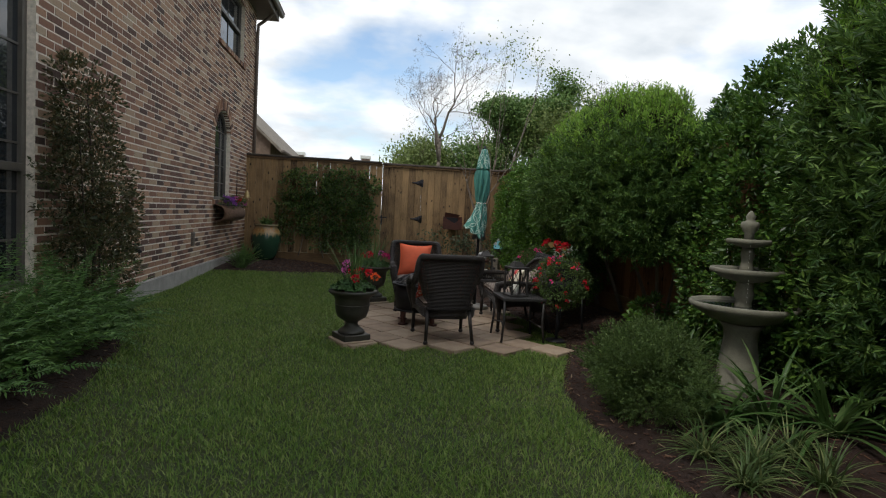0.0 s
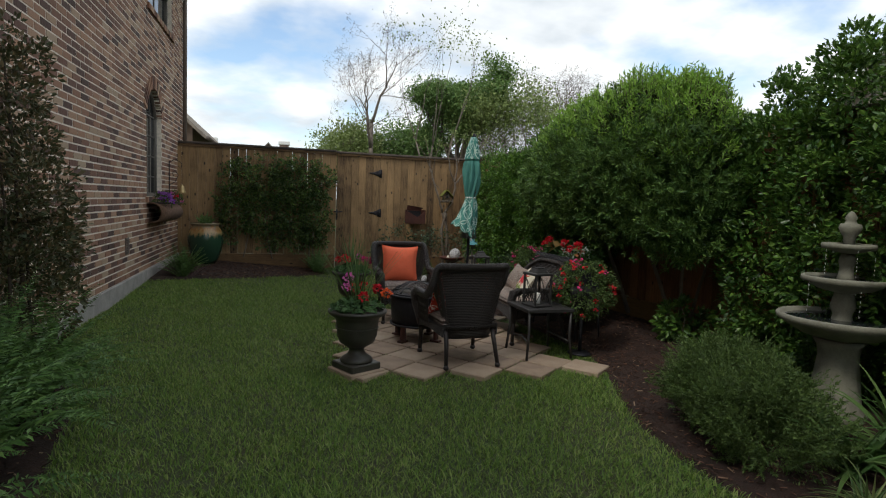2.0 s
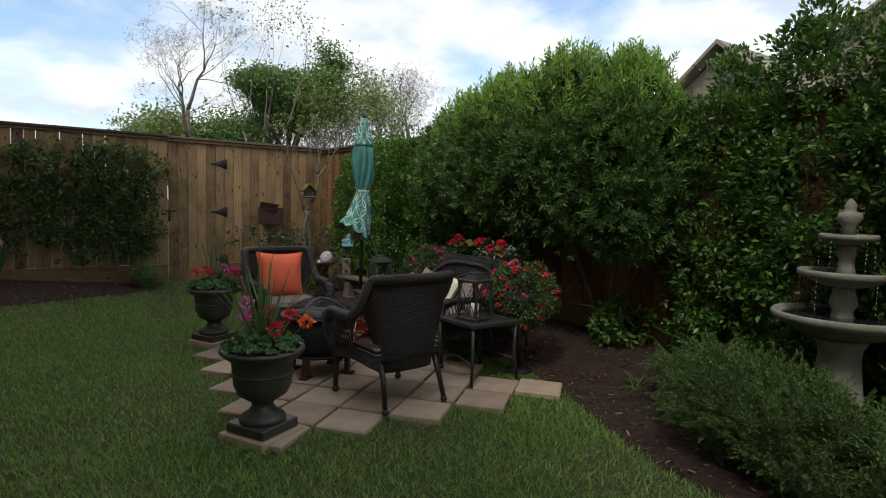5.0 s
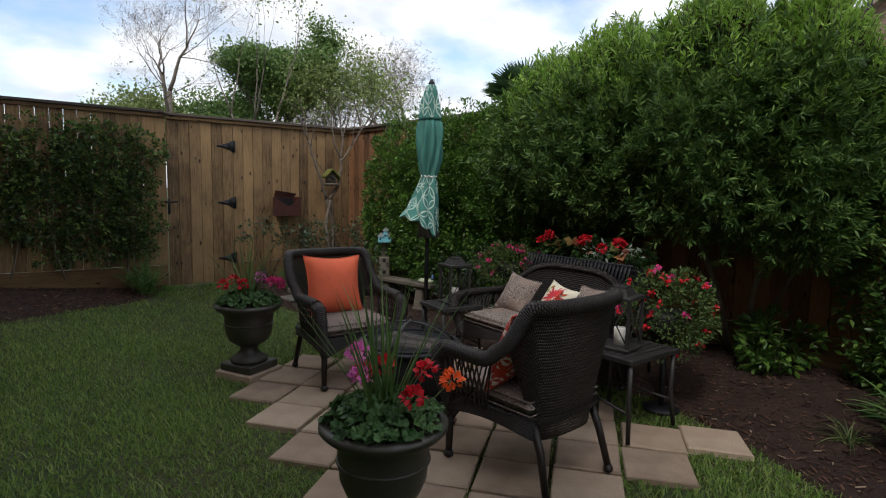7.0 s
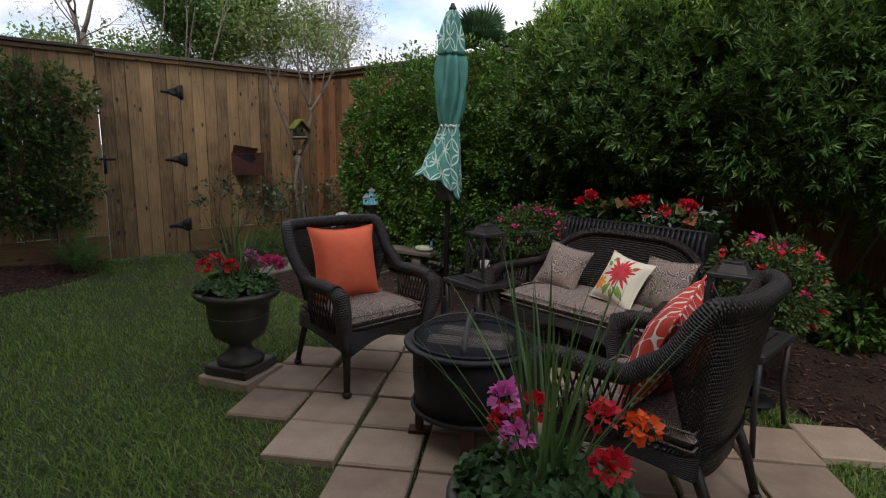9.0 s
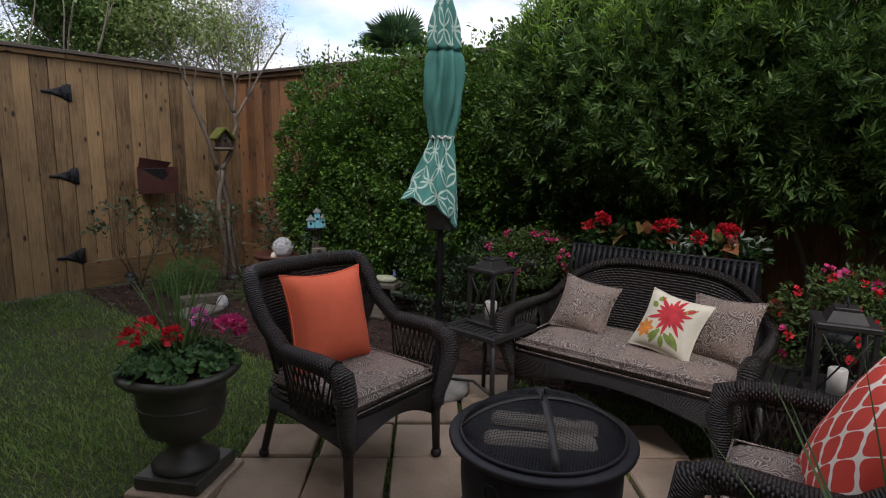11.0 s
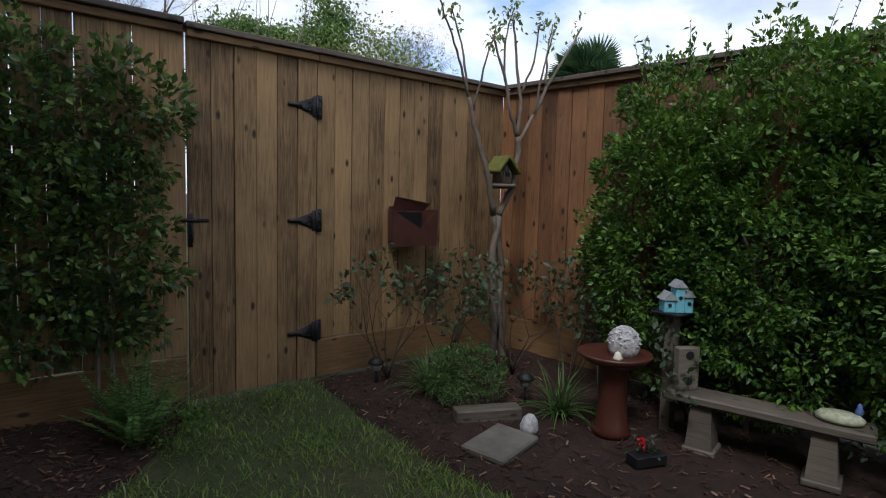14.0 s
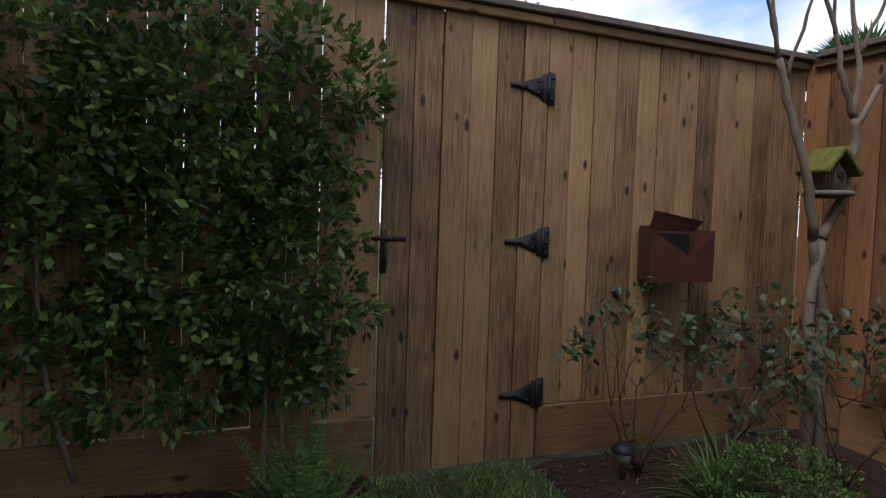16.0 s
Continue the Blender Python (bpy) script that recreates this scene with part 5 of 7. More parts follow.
def strap_plant(name, x, y, n, L, seed, label, material, width=0.006, el0=0.7, el1=1.45, bend=0.12, z=None, parent=None):
    rng = random.Random(seed)
    g = Geo()
    for k in range(n):
        a, el = rng.uniform(0, 6.283), rng.uniform(el0, el1)
        d = Vector((math.cos(a) * math.cos(el), math.sin(a) * math.cos(el), math.sin(el)))
        s = Vector((-math.sin(a), math.cos(a), 0))
        p = Vector((rng.gauss(0, 0.025), rng.gauss(0, 0.025), 0))
        l, m = L * rng.uniform(0.6, 1.1), 7
        n0 = len(g.v)
        for i in range(m + 1):
            w = width * (1 - (i / m) ** 2.5) + 0.0004
            nrm = s.cross(d)
            g.v += [tuple(p - s * w), tuple(p - nrm * w * 0.45), tuple(p + s * w)]
            d = (d + Vector((0, 0, -bend * rng.uniform(0.7, 1.2)))).normalized()
            p = p + d * l / m
        for i in range(m):
            b = n0 + i * 3
            g.f += [(b, b + 1, b + 4, b + 3), (b + 1, b + 2, b + 5, b + 4)]
    g.smooth = True
    if parent:
        return part("spike_tuft", g, material, parent)
    ob = single(name, g, material, label, "plant")
    x, y = yard(x, y)
    ob.location = (x, y, rise(x, y) + 0.02 if z is None else z)
    return ob


for k, (x, y, L) in enumerate(((2.1, 2.4, 0.36), (2.3, 2.2, 0.38), (2.55, 2.3, 0.38), (2.5, 1.95, 0.4), (2.1, 2.0, 0.36))):
    tagged(strap_plant("lilyturf", x, y, 95, L, 70 + k, "variegated cream and green lilyturf clump in mulch", VARIEG, 0.006, 0.6, 1.4, 0.2), group="lilyturf clumps")
for k, (x, y, L) in enumerate(((2.7, 2.7, 0.75), (2.9, 2.4, 0.8), (2.45, 2.8, 0.62), (3.05, 4.25, 0.55), (2.75, 4.3, 0.5))):
    tagged(strap_plant("agapanthus", x, y, 40, L, 80 + k, "clump of broad green strap leaves in mulch", STRAP, 0.019, 0.5, 1.35, 0.19), group="agapanthus clumps")
for k, (x, y, L) in enumerate(((1.95, 11.25, 0.4), (2.42, 10.45, 0.38), (2.15, 11.35, 0.36))):
    tagged(strap_plant("liriope", x, y, 110, L, 90 + k, "grassy green lilyturf clump at the fence corner", STRAP, 0.005, 0.6, 1.45, 0.19), group="green lilyturf clumps")
strap_plant("dry_grass_clump", 2.55, 4.55, 60, 0.22, 99, "small pale half-dry grass clump in mulch", VARIEG, 0.003, 0.3, 1.3, 0.2)
shrub("ground_cover", 2.05, 10.95, "mound of tiny-leaved green ground cover", [(2.05, 11.0, 0.22, 0.24, 0.26, 0.18)], STRAP, 130, 36, 0.05, 0.02, 0.5)
shrub("ground_cover", 0.4, 11.35, "low bright green creeping weeds by the gate", [(0.3, 11.45, 0.05, 0.18, 0.3, 0.05), (0.75, 11.7, 0.03, 0.3, 0.2, 0.03)], IVYLEAF, 70, 26, 0.05, 0.02, 0.6)


def rose_bush(x, y, h, seed, label):
    rng = random.Random(seed)
    t = thing("rose_bush", x, y, rise(x, y) + 0.02, 0, label, "shrub")
    g, ends = Geo(), []
    for k in range(5):
        a = rng.uniform(0, 6.28)
        branch(g, (0, 0, 0), (math.cos(a) * 0.5, math.sin(a) * 0.5, 1), h * 0.5, 0.008, 2, 0.6, rng, ends, 0.1, 3)
    part("stem", g, TWIG, t)
    E = np.array(ends)
    m = 300
    C = E[RNG.integers(0, len(E) // 2, m)] + RNG.normal(0, 0.05, (m, 3))
    part("leaves", leaf_mesh("leaves", ROSELEAF, C, unit(RNG.normal(0, 1, (m, 3)) + np.array((0, 0, 0.3))), 0.052, 0.6), ROSELEAF, t)


for k, (x, y, h) in enumerate(((1.85, 11.65, 0.9), (2.35, 11.6, 1.0), (2.75, 11.2, 0.85), (2.95, 10.5, 0.95), (2.95, 10.8, 0.9), (3.05, 9.9, 0.7))):
    rose_bush(x, y, h, 110 + k, "sparse grey-green rose bush before the fence")

myrtle = thing("crape_myrtle", 2.70, 11.34, rise(2.70, 11.34), 0, "pruned crape myrtle with pale bark and a few new leaves", "tree")
rng = random.Random(5)
GZ = rise(2.70, 11.34)
tops = []


def myrtle_stem(name, pts, r0, r1):
    """A knobbly stem through pts (x along the fence, depth, height above datum)."""
    q = []
    for a_, b_ in zip(pts, pts[1:]):
        for k in range(4):
            f = k / 4
            q.append(tuple(u + (v - u) * f + (rng.uniform(-0.008, 0.008) if k else 0.0) for u, v in zip(a_, b_)))
    q.append(pts[-1])
    m = len(q) - 1
    part(name, Geo().tube([(x, y, z - GZ) for x, y, z in q], [(r0 + (r1 - r0) * i / m) * (1 + 0.08 * math.sin(i * 2.3)) for i in range(m + 1)], 9), PALEBARK, myrtle)


myrtle_stem("trunk", [(-0.05, 0.02, -0.05), (-0.03, 0.0, 0.35), (-0.09, 0.0, 0.8), (-0.02, 0.01, 1.22)], 0.034, 0.026)
myrtle_stem("trunk", [(0.07, 0.0, -0.05), (0.03, 0.02, 0.4), (0.04, 0.02, 0.85), (-0.09, 0.0, 1.24)], 0.032, 0.024)
myrtle_stem("trunk", [(0.12, 0.03, -0.05), (0.10, 0.04, 0.4), (0.03, 0.03, 0.8), (0.01, 0.02, 1.2)], 0.024, 0.02)
myrtle_stem("limb", [(-0.09, 0.0, 1.22), (-0.19, -0.02, 1.54), (-0.29, 0.0, 1.84), (-0.37, 0.02, 2.1)], 0.025, 0.016)
myrtle_stem("limb", [(-0.03, 0.0, 1.22), (0.1, 0.0, 1.42), (0.17, 0.0, 1.7), (0.16, 0.0, 1.85)], 0.028, 0.021)
for kind_, pts, r0 in (("limb", [(-0.37, 0.02, 2.1), (-0.46, 0.0, 2.3), (-0.6, -0.05, 2.5), (-0.78, -0.1, 2.72)], 0.011), ("limb", [(-0.37, 0.02, 2.1), (-0.4, 0.05, 2.4), (-0.5, 0.08, 2.72)], 0.011),
                       ("limb", [(-0.33, 0.0, 2.0), (-0.3, -0.06, 2.3), (-0.22, -0.1, 2.62)], 0.01), ("limb", [(-0.29, 0.0, 1.84), (-0.16, 0.06, 1.72), (-0.06, 0.08, 1.62)], 0.007),
                       ("limb", [(0.16, 0.0, 1.85), (0.06, 0.0, 2.05), (0.02, 0.03, 2.3), (-0.1, 0.06, 2.62)], 0.017), ("limb", [(0.02, 0.03, 2.28), (0.03, 0.05, 2.6), (0.08, 0.02, 2.85)], 0.01),
                       ("limb", [(0.16, 0.0, 1.85), (0.2, 0.02, 2.15), (0.17, 0.06, 2.5), (0.14, 0.08, 2.8)], 0.016), ("limb", [(0.2, 0.02, 2.2), (0.27, -0.04, 2.45), (0.28, -0.08, 2.75)], 0.011),
                       ("limb", [(0.17, 0.0, 1.82), (0.33, 0.0, 2.04), (0.5, 0.02, 2.3), (0.68, 0.0, 2.55), (0.86, -0.04, 2.85)], 0.017), ("limb", [(0.5, 0.02, 2.3), (0.52, 0.05, 2.55), (0.62, 0.08, 2.85)], 0.011),
                       ("limb", [(0.33, 0.0, 2.04), (0.36, -0.05, 2.35), (0.42, -0.1, 2.7)], 0.011)):
    myrtle_stem(kind_, pts, r0, r0 * 0.5)
    e = pts[-1]
    if r0 > 0.008:
        for f in (0.55, 0.75, 0.9, 1.0):
            p = pts[-2]
            tops.append(tuple(u + (v - u) * f for u, v in zip(p, e)))
        tops[-1] = (e[0], e[1], e[2] + 0.03)
E = np.array(tops) - np.array((0, 0, GZ))
C = E[RNG.integers(0, len(E), 260)] + RNG.normal(0, 0.03, (260, 3)) + np.array((0, 0, 0.02))
part("leaves", leaf_mesh("leaves", SPRING, C, unit(RNG.normal(0, 1, (260, 3)) + np.array((0, 0, 0.8))), 0.05, 0.5), SPRING, myrtle)


# ---- patio furniture ----
PZ = -0.148
S = 1.16


def scaled_pose(x, y, z, turn, k):
    return pose(x, y, z, 0, 0, turn) @ Matrix.Diagonal((*k, 1) if isinstance(k, tuple) else (k, k, k, 1))



def pillow_geo(w, d, h, px=2.6, n=18, pinch=0.12):
    """A stuffed cushion: w by d, h thick, lying flat."""
    g = Geo()

    def surf(sign):
        def f(u, v):
            a, b = 2 * u - 1, 2 * v - 1
            t = max(0.0, 1 - abs(a) ** px) ** 0.55 * max(0.0, 1 - abs(b) ** px) ** 0.55
            ax = a * (1 - pinch * (1 - b * b))
            bx = b * (1 - pinch * (1 - a * a))
            wr = 0.006 * noise.noise((a * 3, b * 3, w * 9)) * t
            return (ax * w / 2, bx * d / 2, sign * t * h / 2 + wr)
        return f
    for s in (1, -1):
        n0 = len(g.f)
        g.sheet(surf(s), n, n, 0, w, d)
        if s < 0:
            g.f[n0:] = [f[::-1] for f in g.f[n0:]]
    return g


def pillow_point(a, b, w, d, h, px=2.6, pinch=0.12, lift=0.0015):
    t = max(0.0, 1 - abs(a) ** px) ** 0.55 * max(0.0, 1 - abs(b) ** px) ** 0.55
    return (a * (1 - pinch * (1 - b * b)) * w / 2, b * (1 - pinch * (1 - a * a)) * d / 2, t * h / 2 + 0.006 * noise.noise((a * 3, b * 3, w * 9)) * t + lift)


def piping(w, d, pinch=0.12, r=0.0045):
    pts = []
    for k in range(41):
        q = (k / 40 * 4) % 4
        s, e = int(q), q - int(q)
        a, b = ((-1 + 2 * e, -1), (1, -1 + 2 * e), (1 - 2 * e, 1), (-1, 1 - 2 * e))[s]
        pts.append((a * (1 - pinch * (1 - b * b)) * w / 2, b * (1 - pinch * (1 - a * a)) * d / 2, 0))
    return Geo().tube(pts, r, 6)


def throw_pillow(name, m, w, d, h, material, label, pipe=None):
    t = thing(name, 0, 0, 0, 0, label, "pillow")
    t.matrix_basis = m
    part("cover", pillow_geo(w, d, h), material, t)
    part("piping", piping(w, d), pipe or material, t, "corded edge seam")
    return t


def u_path(s, w, deep, front):
    """Plan of back and arms, s from -1 (one arm's front) over 0 (the back) to 1."""
    a = abs(s)
    sg = 1 if s >= 0 else -1
    if a > 0.55:
        k = (a - 0.55) / 0.45
        return sg * (w + 0.01 * math.sin(k * math.pi)), deep - 0.2 + (front - deep + 0.2) * k
    q = a / 0.55 * math.pi / 2
    return sg * w * math.sin(q) ** 0.55, deep - 0.2 + 0.2 * math.cos(q) ** 0.55


def u_top(s, back_h, arm_h, w=0.29):
    a = abs(s)
    k = max(0.0, min(1.0, (0.66 - a) / 0.34 if w < 0.4 else (0.52 - a) / 0.5))
    k = k * k * (3 - 2 * k)
    return arm_h + (back_h - arm_h) * k - 0.03 * max(0, a - 0.9) * 10 * 0.3


def wicker_seat(name, x, y, turn, w, label, category, back_h=0.835, arm_h=0.57, seat=0.335):
    t = thing(name, x, y, PZ, turn, label, category)
    t.matrix_basis = scaled_pose(x, y, PZ, turn, S)
    deep, front = 0.27, -0.28

    def top_pt(s):
        px, py = u_path(s, w, deep, front)
        z = u_top(s, back_h, arm_h, w)
        lean = max(0.0, z - seat)
        a = abs(s)
        out = (0.1 if w < 0.4 else 0.18) * lean * (1 - a)
        return Vector((px * (1 + (0.24 if w < 0.4 else 0.12) * lean), py + out * 1.0, z))

    def shell(u, v):
        s = (-0.57 + 1.14 * u) * (0.92 if w < 0.4 else 1.0)
        px, py = u_path(s * (0.55 if w < 0.4 else 1.0), w, deep, front)
        p = Vector((px * (0.74 if w < 0.4 else 0.96), py * (0.86 if w < 0.4 else 1.0), seat - 0.1))
        return p + (top_pt(s) - p) * v
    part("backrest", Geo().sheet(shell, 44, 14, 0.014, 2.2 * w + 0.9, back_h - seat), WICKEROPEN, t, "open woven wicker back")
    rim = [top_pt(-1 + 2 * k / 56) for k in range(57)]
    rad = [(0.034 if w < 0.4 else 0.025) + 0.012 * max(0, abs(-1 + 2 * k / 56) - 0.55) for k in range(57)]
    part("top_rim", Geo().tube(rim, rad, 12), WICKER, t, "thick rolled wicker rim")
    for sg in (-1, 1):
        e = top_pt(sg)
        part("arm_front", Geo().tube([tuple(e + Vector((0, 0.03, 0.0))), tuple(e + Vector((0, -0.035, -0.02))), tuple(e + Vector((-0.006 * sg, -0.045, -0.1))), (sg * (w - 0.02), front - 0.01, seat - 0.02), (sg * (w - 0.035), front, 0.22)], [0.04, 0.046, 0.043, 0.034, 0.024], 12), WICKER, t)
        lat = Geo()
        for k in range(9):
            s0 = 0.64 + 0.036 * k
            for q in (-1, 1):
                s1 = min(0.99, max(0.6, s0 + q * 0.09))
                a = Vector((*u_path(s0 * sg, w, deep, front), seat))
                lat.tube([tuple(a), tuple((a + top_pt(s1 * sg)) / 2), tuple(top_pt(s1 * sg))], 0.0045, 5)
        part("arm_lattice", lat, WICKERTUBE, t, "open crossed cane under the arm")
        leg = Geo().tube([(sg * (w - 0.035), front, 0.3), (sg * (w - 0.03), front - 0.005, 0.03)], [0.022, 0.017], 10)
        leg.lathe([(0.014, 0), (0.024, 0.008), (0.025, 0.02), (0.017, 0.036)], 10, (sg * (w - 0.03), front - 0.005, 0))
        part("leg", leg, WICKERTUBE, t)
        leg = Geo().tube([(sg * (w - 0.08), deep - 0.08, seat), (sg * (w - 0.075), deep - 0.02, 0.2), (sg * (w - 0.06), deep + 0.03, 0.02)], [0.022, 0.018, 0.016], 10)
        leg.lathe([(0.014, 0), (0.022, 0.008), (0.023, 0.02), (0.016, 0.036)], 10, (sg * (w - 0.06), deep + 0.03, 0))
        part("leg", leg, WICKERTUBE, t)

    def apron(u, v):
        a = 2 * u - 1
        bot = 0.19 + 0.10 * math.cos(a * math.pi / 2)
        return (a * (w - 0.03), front + 0.012 - 0.02 * (1 - a * a), bot + (seat + 0.005 - bot) * v)
    part("front_apron", Geo().sheet(apron, 26, 6, 0.012, 2 * w, 0.2), WICKER, t, "arched woven front panel")
    for sg in (-1, 1):
        def side_panel(u, v, sg=sg):
            bot = 0.25 + 0.04 * math.cos((2 * u - 1) * math.pi / 2)
            px, py = u_path(sg * (1 - 0.72 * u), w, deep, front)
            return (px * 0.955, py * 0.97, bot + (seat + 0.005 - bot) * v)
        part("side_apron", Geo().sheet(side_panel, 20, 5, 0.012, 0.8, 0.12), WICKER, t)

    def deck(u, v):
        s = 1 - v * 0.999
        px, _ = u_path(s, w, deep, front)
        return ((2 * u - 1) * max(0.02, px) * 0.95, u_path(s, w, deep, front)[1] * 0.97, seat - 0.005)
    part("seat", Geo().sheet(deck, 8, 16, 0.02, 2 * w, 0.55), WICKER, t)
    return t


ca_x, ca_y, ca_t = 1.0, 7.42, 0
tagged(wicker_seat("wicker_armchair", ca_x, ca_y, ca_t, 0.29, "dark brown wicker armchair with an orange pillow", "chair"), group="wicker armchairs")
cb_x, cb_y, cb_t = 1.185, 5.415, 185
tagged(wicker_seat("wicker_armchair", cb_x, cb_y, cb_t, 0.29, "dark brown wicker armchair with red and coral pillows", "chair"), group="wicker armchairs")
lv_x, lv_y, lv_t = 2.285, 6.44, -91
wicker_seat("wicker_loveseat", lv_x, lv_y, lv_t, 0.555, "dark brown wicker loveseat with a paisley cushion and pillows", "loveseat", 0.765, 0.54)


def seat_cushion(x, y, turn, w, d, label):
    t = thing("seat_cushion", 0, 0, 0, 0, label, "cushion")
    t.matrix_basis = scaled_pose(x, y, PZ, turn, S) @ pose(0, -0.03, 0.385)
    part("cover", pillow_geo(w, d, 0.095, 9.0, 22, 0.01), PAISLEY, t)
    e = Geo()
    for zz in (0.03, -0.03):
        e.tube([(p[0] * 0.995, p[1] * 0.995, zz) for p in [(a * w / 2, b * d / 2) for a, b in ((-0.97, -0.99), (0.97, -0.99), (0.99, -0.97), (0.99, 0.97), (0.97, 0.99), (-0.97, 0.99), (-0.99, 0.97), (-0.99, -0.97), (-0.97, -0.99))]], 0.004, 5)
    part("piping", e, PAISLEY, t)


seat_cushion(ca_x, ca_y, ca_t, 0.5, 0.49, "grey and cream paisley seat cushion on the armchair")
seat_cushion(cb_x, cb_y, cb_t, 0.5, 0.49, "grey and cream paisley seat cushion on the armchair")
seat_cushion(lv_x, lv_y, lv_t, 1.03, 0.49, "long grey paisley cushion on the loveseat")


def on_seat(x, y, turn, dx, dy, z, lean, spin=0.0, yaw=0.0):
    """A pillow leaning on a back: dx along the seat, dy towards the back."""
    return scaled_pose(x, y, PZ, turn, S) @ pose(dx, dy, z, 0, 0, yaw) @ pose(0, 0, 0, 90 - lean, 0, 0) @ pose(0, 0, 0, 0, 0, spin)


throw_pillow("orange_pillow", on_seat(ca_x, ca_y, ca_t, -0.015, 0.10, 0.62, 14, -2), 0.43, 0.43, 0.2, ORANGE, "plump plain orange square pillow on the armchair")
throw_pillow("trellis_pillow", on_seat(cb_x, cb_y, cb_t, 0.09, 0.03, 0.62, 24, -8, 12), 0.43, 0.43, 0.14, TRELLIS, "red pillow with a white trellis pattern")
throw_pillow("coral_pillow", on_seat(cb_x, cb_y, cb_t, -0.1, 0.12, 0.60, 24, 6, -6), 0.38, 0.38, 0.12, ORANGE, "plain coral orange square pillow on the armchair")
throw_pillow("paisley_pillow", on_seat(lv_x, lv_y, lv_t, -0.30, 0.07, 0.545, 30, -10, 10), 0.3, 0.3, 0.12, PAISLEY, "grey paisley square pillow on the loveseat")
throw_pillow("paisley_pillow", on_seat(lv_x, lv_y, lv_t, 0.37, 0.08, 0.55, 28, 2, -12), 0.32, 0.32, 0.12, PAISLEY, "grey paisley square pillow on the loveseat")
fp = throw_pillow("flower_pillow", on_seat(lv_x, lv_y, lv_t, 0.17, -0.02, 0.555, 30, -8, -8), 0.3, 0.3, 0.12, CREAM, "cream pillow printed with a large red flower")


def print_leaf(g, a0, b0, ang, L, W, dims=(0.3, 0.3, 0.12)):
    n0, m = len(g.v), 6
    for i in range(m + 1):
        k = i / m
        w = W * math.sin(math.pi * min(1, k * 0.97 + 0.03)) ** 0.8
        for sd in (-1, 1):
            a = a0 + math.cos(ang) * L * k - math.sin(ang) * w * sd
            b = b0 + math.sin(ang) * L * k + math.cos(ang) * w * sd
            g.v.append(pillow_point(max(-0.97, min(0.97, a)), max(-0.97, min(0.97, b)), *dims))
    for i in range(m):
        g.f.append((n0 + 2 * i, n0 + 2 * i + 1, n0 + 2 * i + 3, n0 + 2 * i + 2))


g1, g2, g3 = Geo(), Geo(), Geo()
for k in range(17):
    print_leaf(g1, 0.1, 0.28, k * 2 * math.pi / 17 + 0.2, 0.68 + 0.2 * math.sin(k * 2.3), 0.075)
for a0, b0, an, L in ((-0.05, -0.35, -2.3, 0.5), (0.1, -0.4, -0.6, 0.55), (0.05, -0.5, -1.4, 0.4), (0.45, 0.5, 0.6, 0.35), (-0.5, 0.4, 2.6, 0.3), (-0.1, -0.3, -1.9, 0.6), (0.3, -0.3, -0.9, 0.6), (-0.6, 0.65, 0.7, 0.3)):
    print_leaf(g2, a0, b0, an, L, 0.1)
for k in range(7):
    print_leaf(g3, -0.62, -0.4, k * 0.9 + 1, 0.36, 0.085)
part("flower_print", g1, plain("printed_red", (0.5, 0.03, 0.04), 0.85, 0, 30, 0.4, 0.1), fp, "large red printed bloom")
part("leaf_print", g2, plain("printed_green", (0.2, 0.28, 0.06), 0.85, 0, 30, 0.4, 0.1), fp, "green printed leaves")
part("bud_print", g3, plain("printed_orange", (0.7, 0.25, 0.04), 0.85, 0, 30, 0.3, 0.1), fp, "orange printed bud")

# fire pit
fx, fy = 0.952, 6.305
pit = thing("fire_pit", fx, fy, PZ, 20, "round black steel fire pit with a mesh lid and logs", "fire pit")
pit.matrix_basis = scaled_pose(fx, fy, PZ, 20, (1.04, 1.04, 1.12))
part("bowl", Geo().lathe([(0.22, 0.15), (0.275, 0.17), (0.287, 0.3), (0.29, 0.455), (0.272, 0.455), (0.265, 0.3), (0.2, 0.2)], 48), IRON, pit)
part("rim", Geo().lathe([(0.288, 0.447), (0.33, 0.452), (0.333, 0.462), (0.325, 0.47), (0.288, 0.468)], 48), IRON, pit, "wide flat rim")
part("base_ring", Geo().tube(rim_line(0.288, 40, 0.165), 0.011, 8), IRON, pit)
for k in range(4):
    a = k * math.pi / 2 + 0.4
    m = Matrix.Rotation(a, 4, "Z")
    lg = Geo()
    lg.slab((0.2, -0.035, 0.0), (0.31, 0.035, 0.02), 0.004, m)
    lg.slab((0.235, -0.03, 0.02), (0.275, 0.03, 0.19), 0.008, m)
    part("leg", lg, RUST, pit, "flared rusty brown foot")
for k in range(2):
    a = math.pi * k + 2.75
    m = Matrix.Rotation(a, 4, "Z")
    part("ring_handle", Geo().tube([tuple(m @ Vector((0.305, 0.028 * math.cos(q), 0.38 + 0.028 * math.sin(q)))) for q in [j * math.pi / 8 for j in range(17)]], 0.005, 6), IRON, pit)
dome = Geo()


def dome_z(r):
    return 0.472 + 0.115 * max(0.0, 1 - (r / 0.29) ** 2) ** 0.75


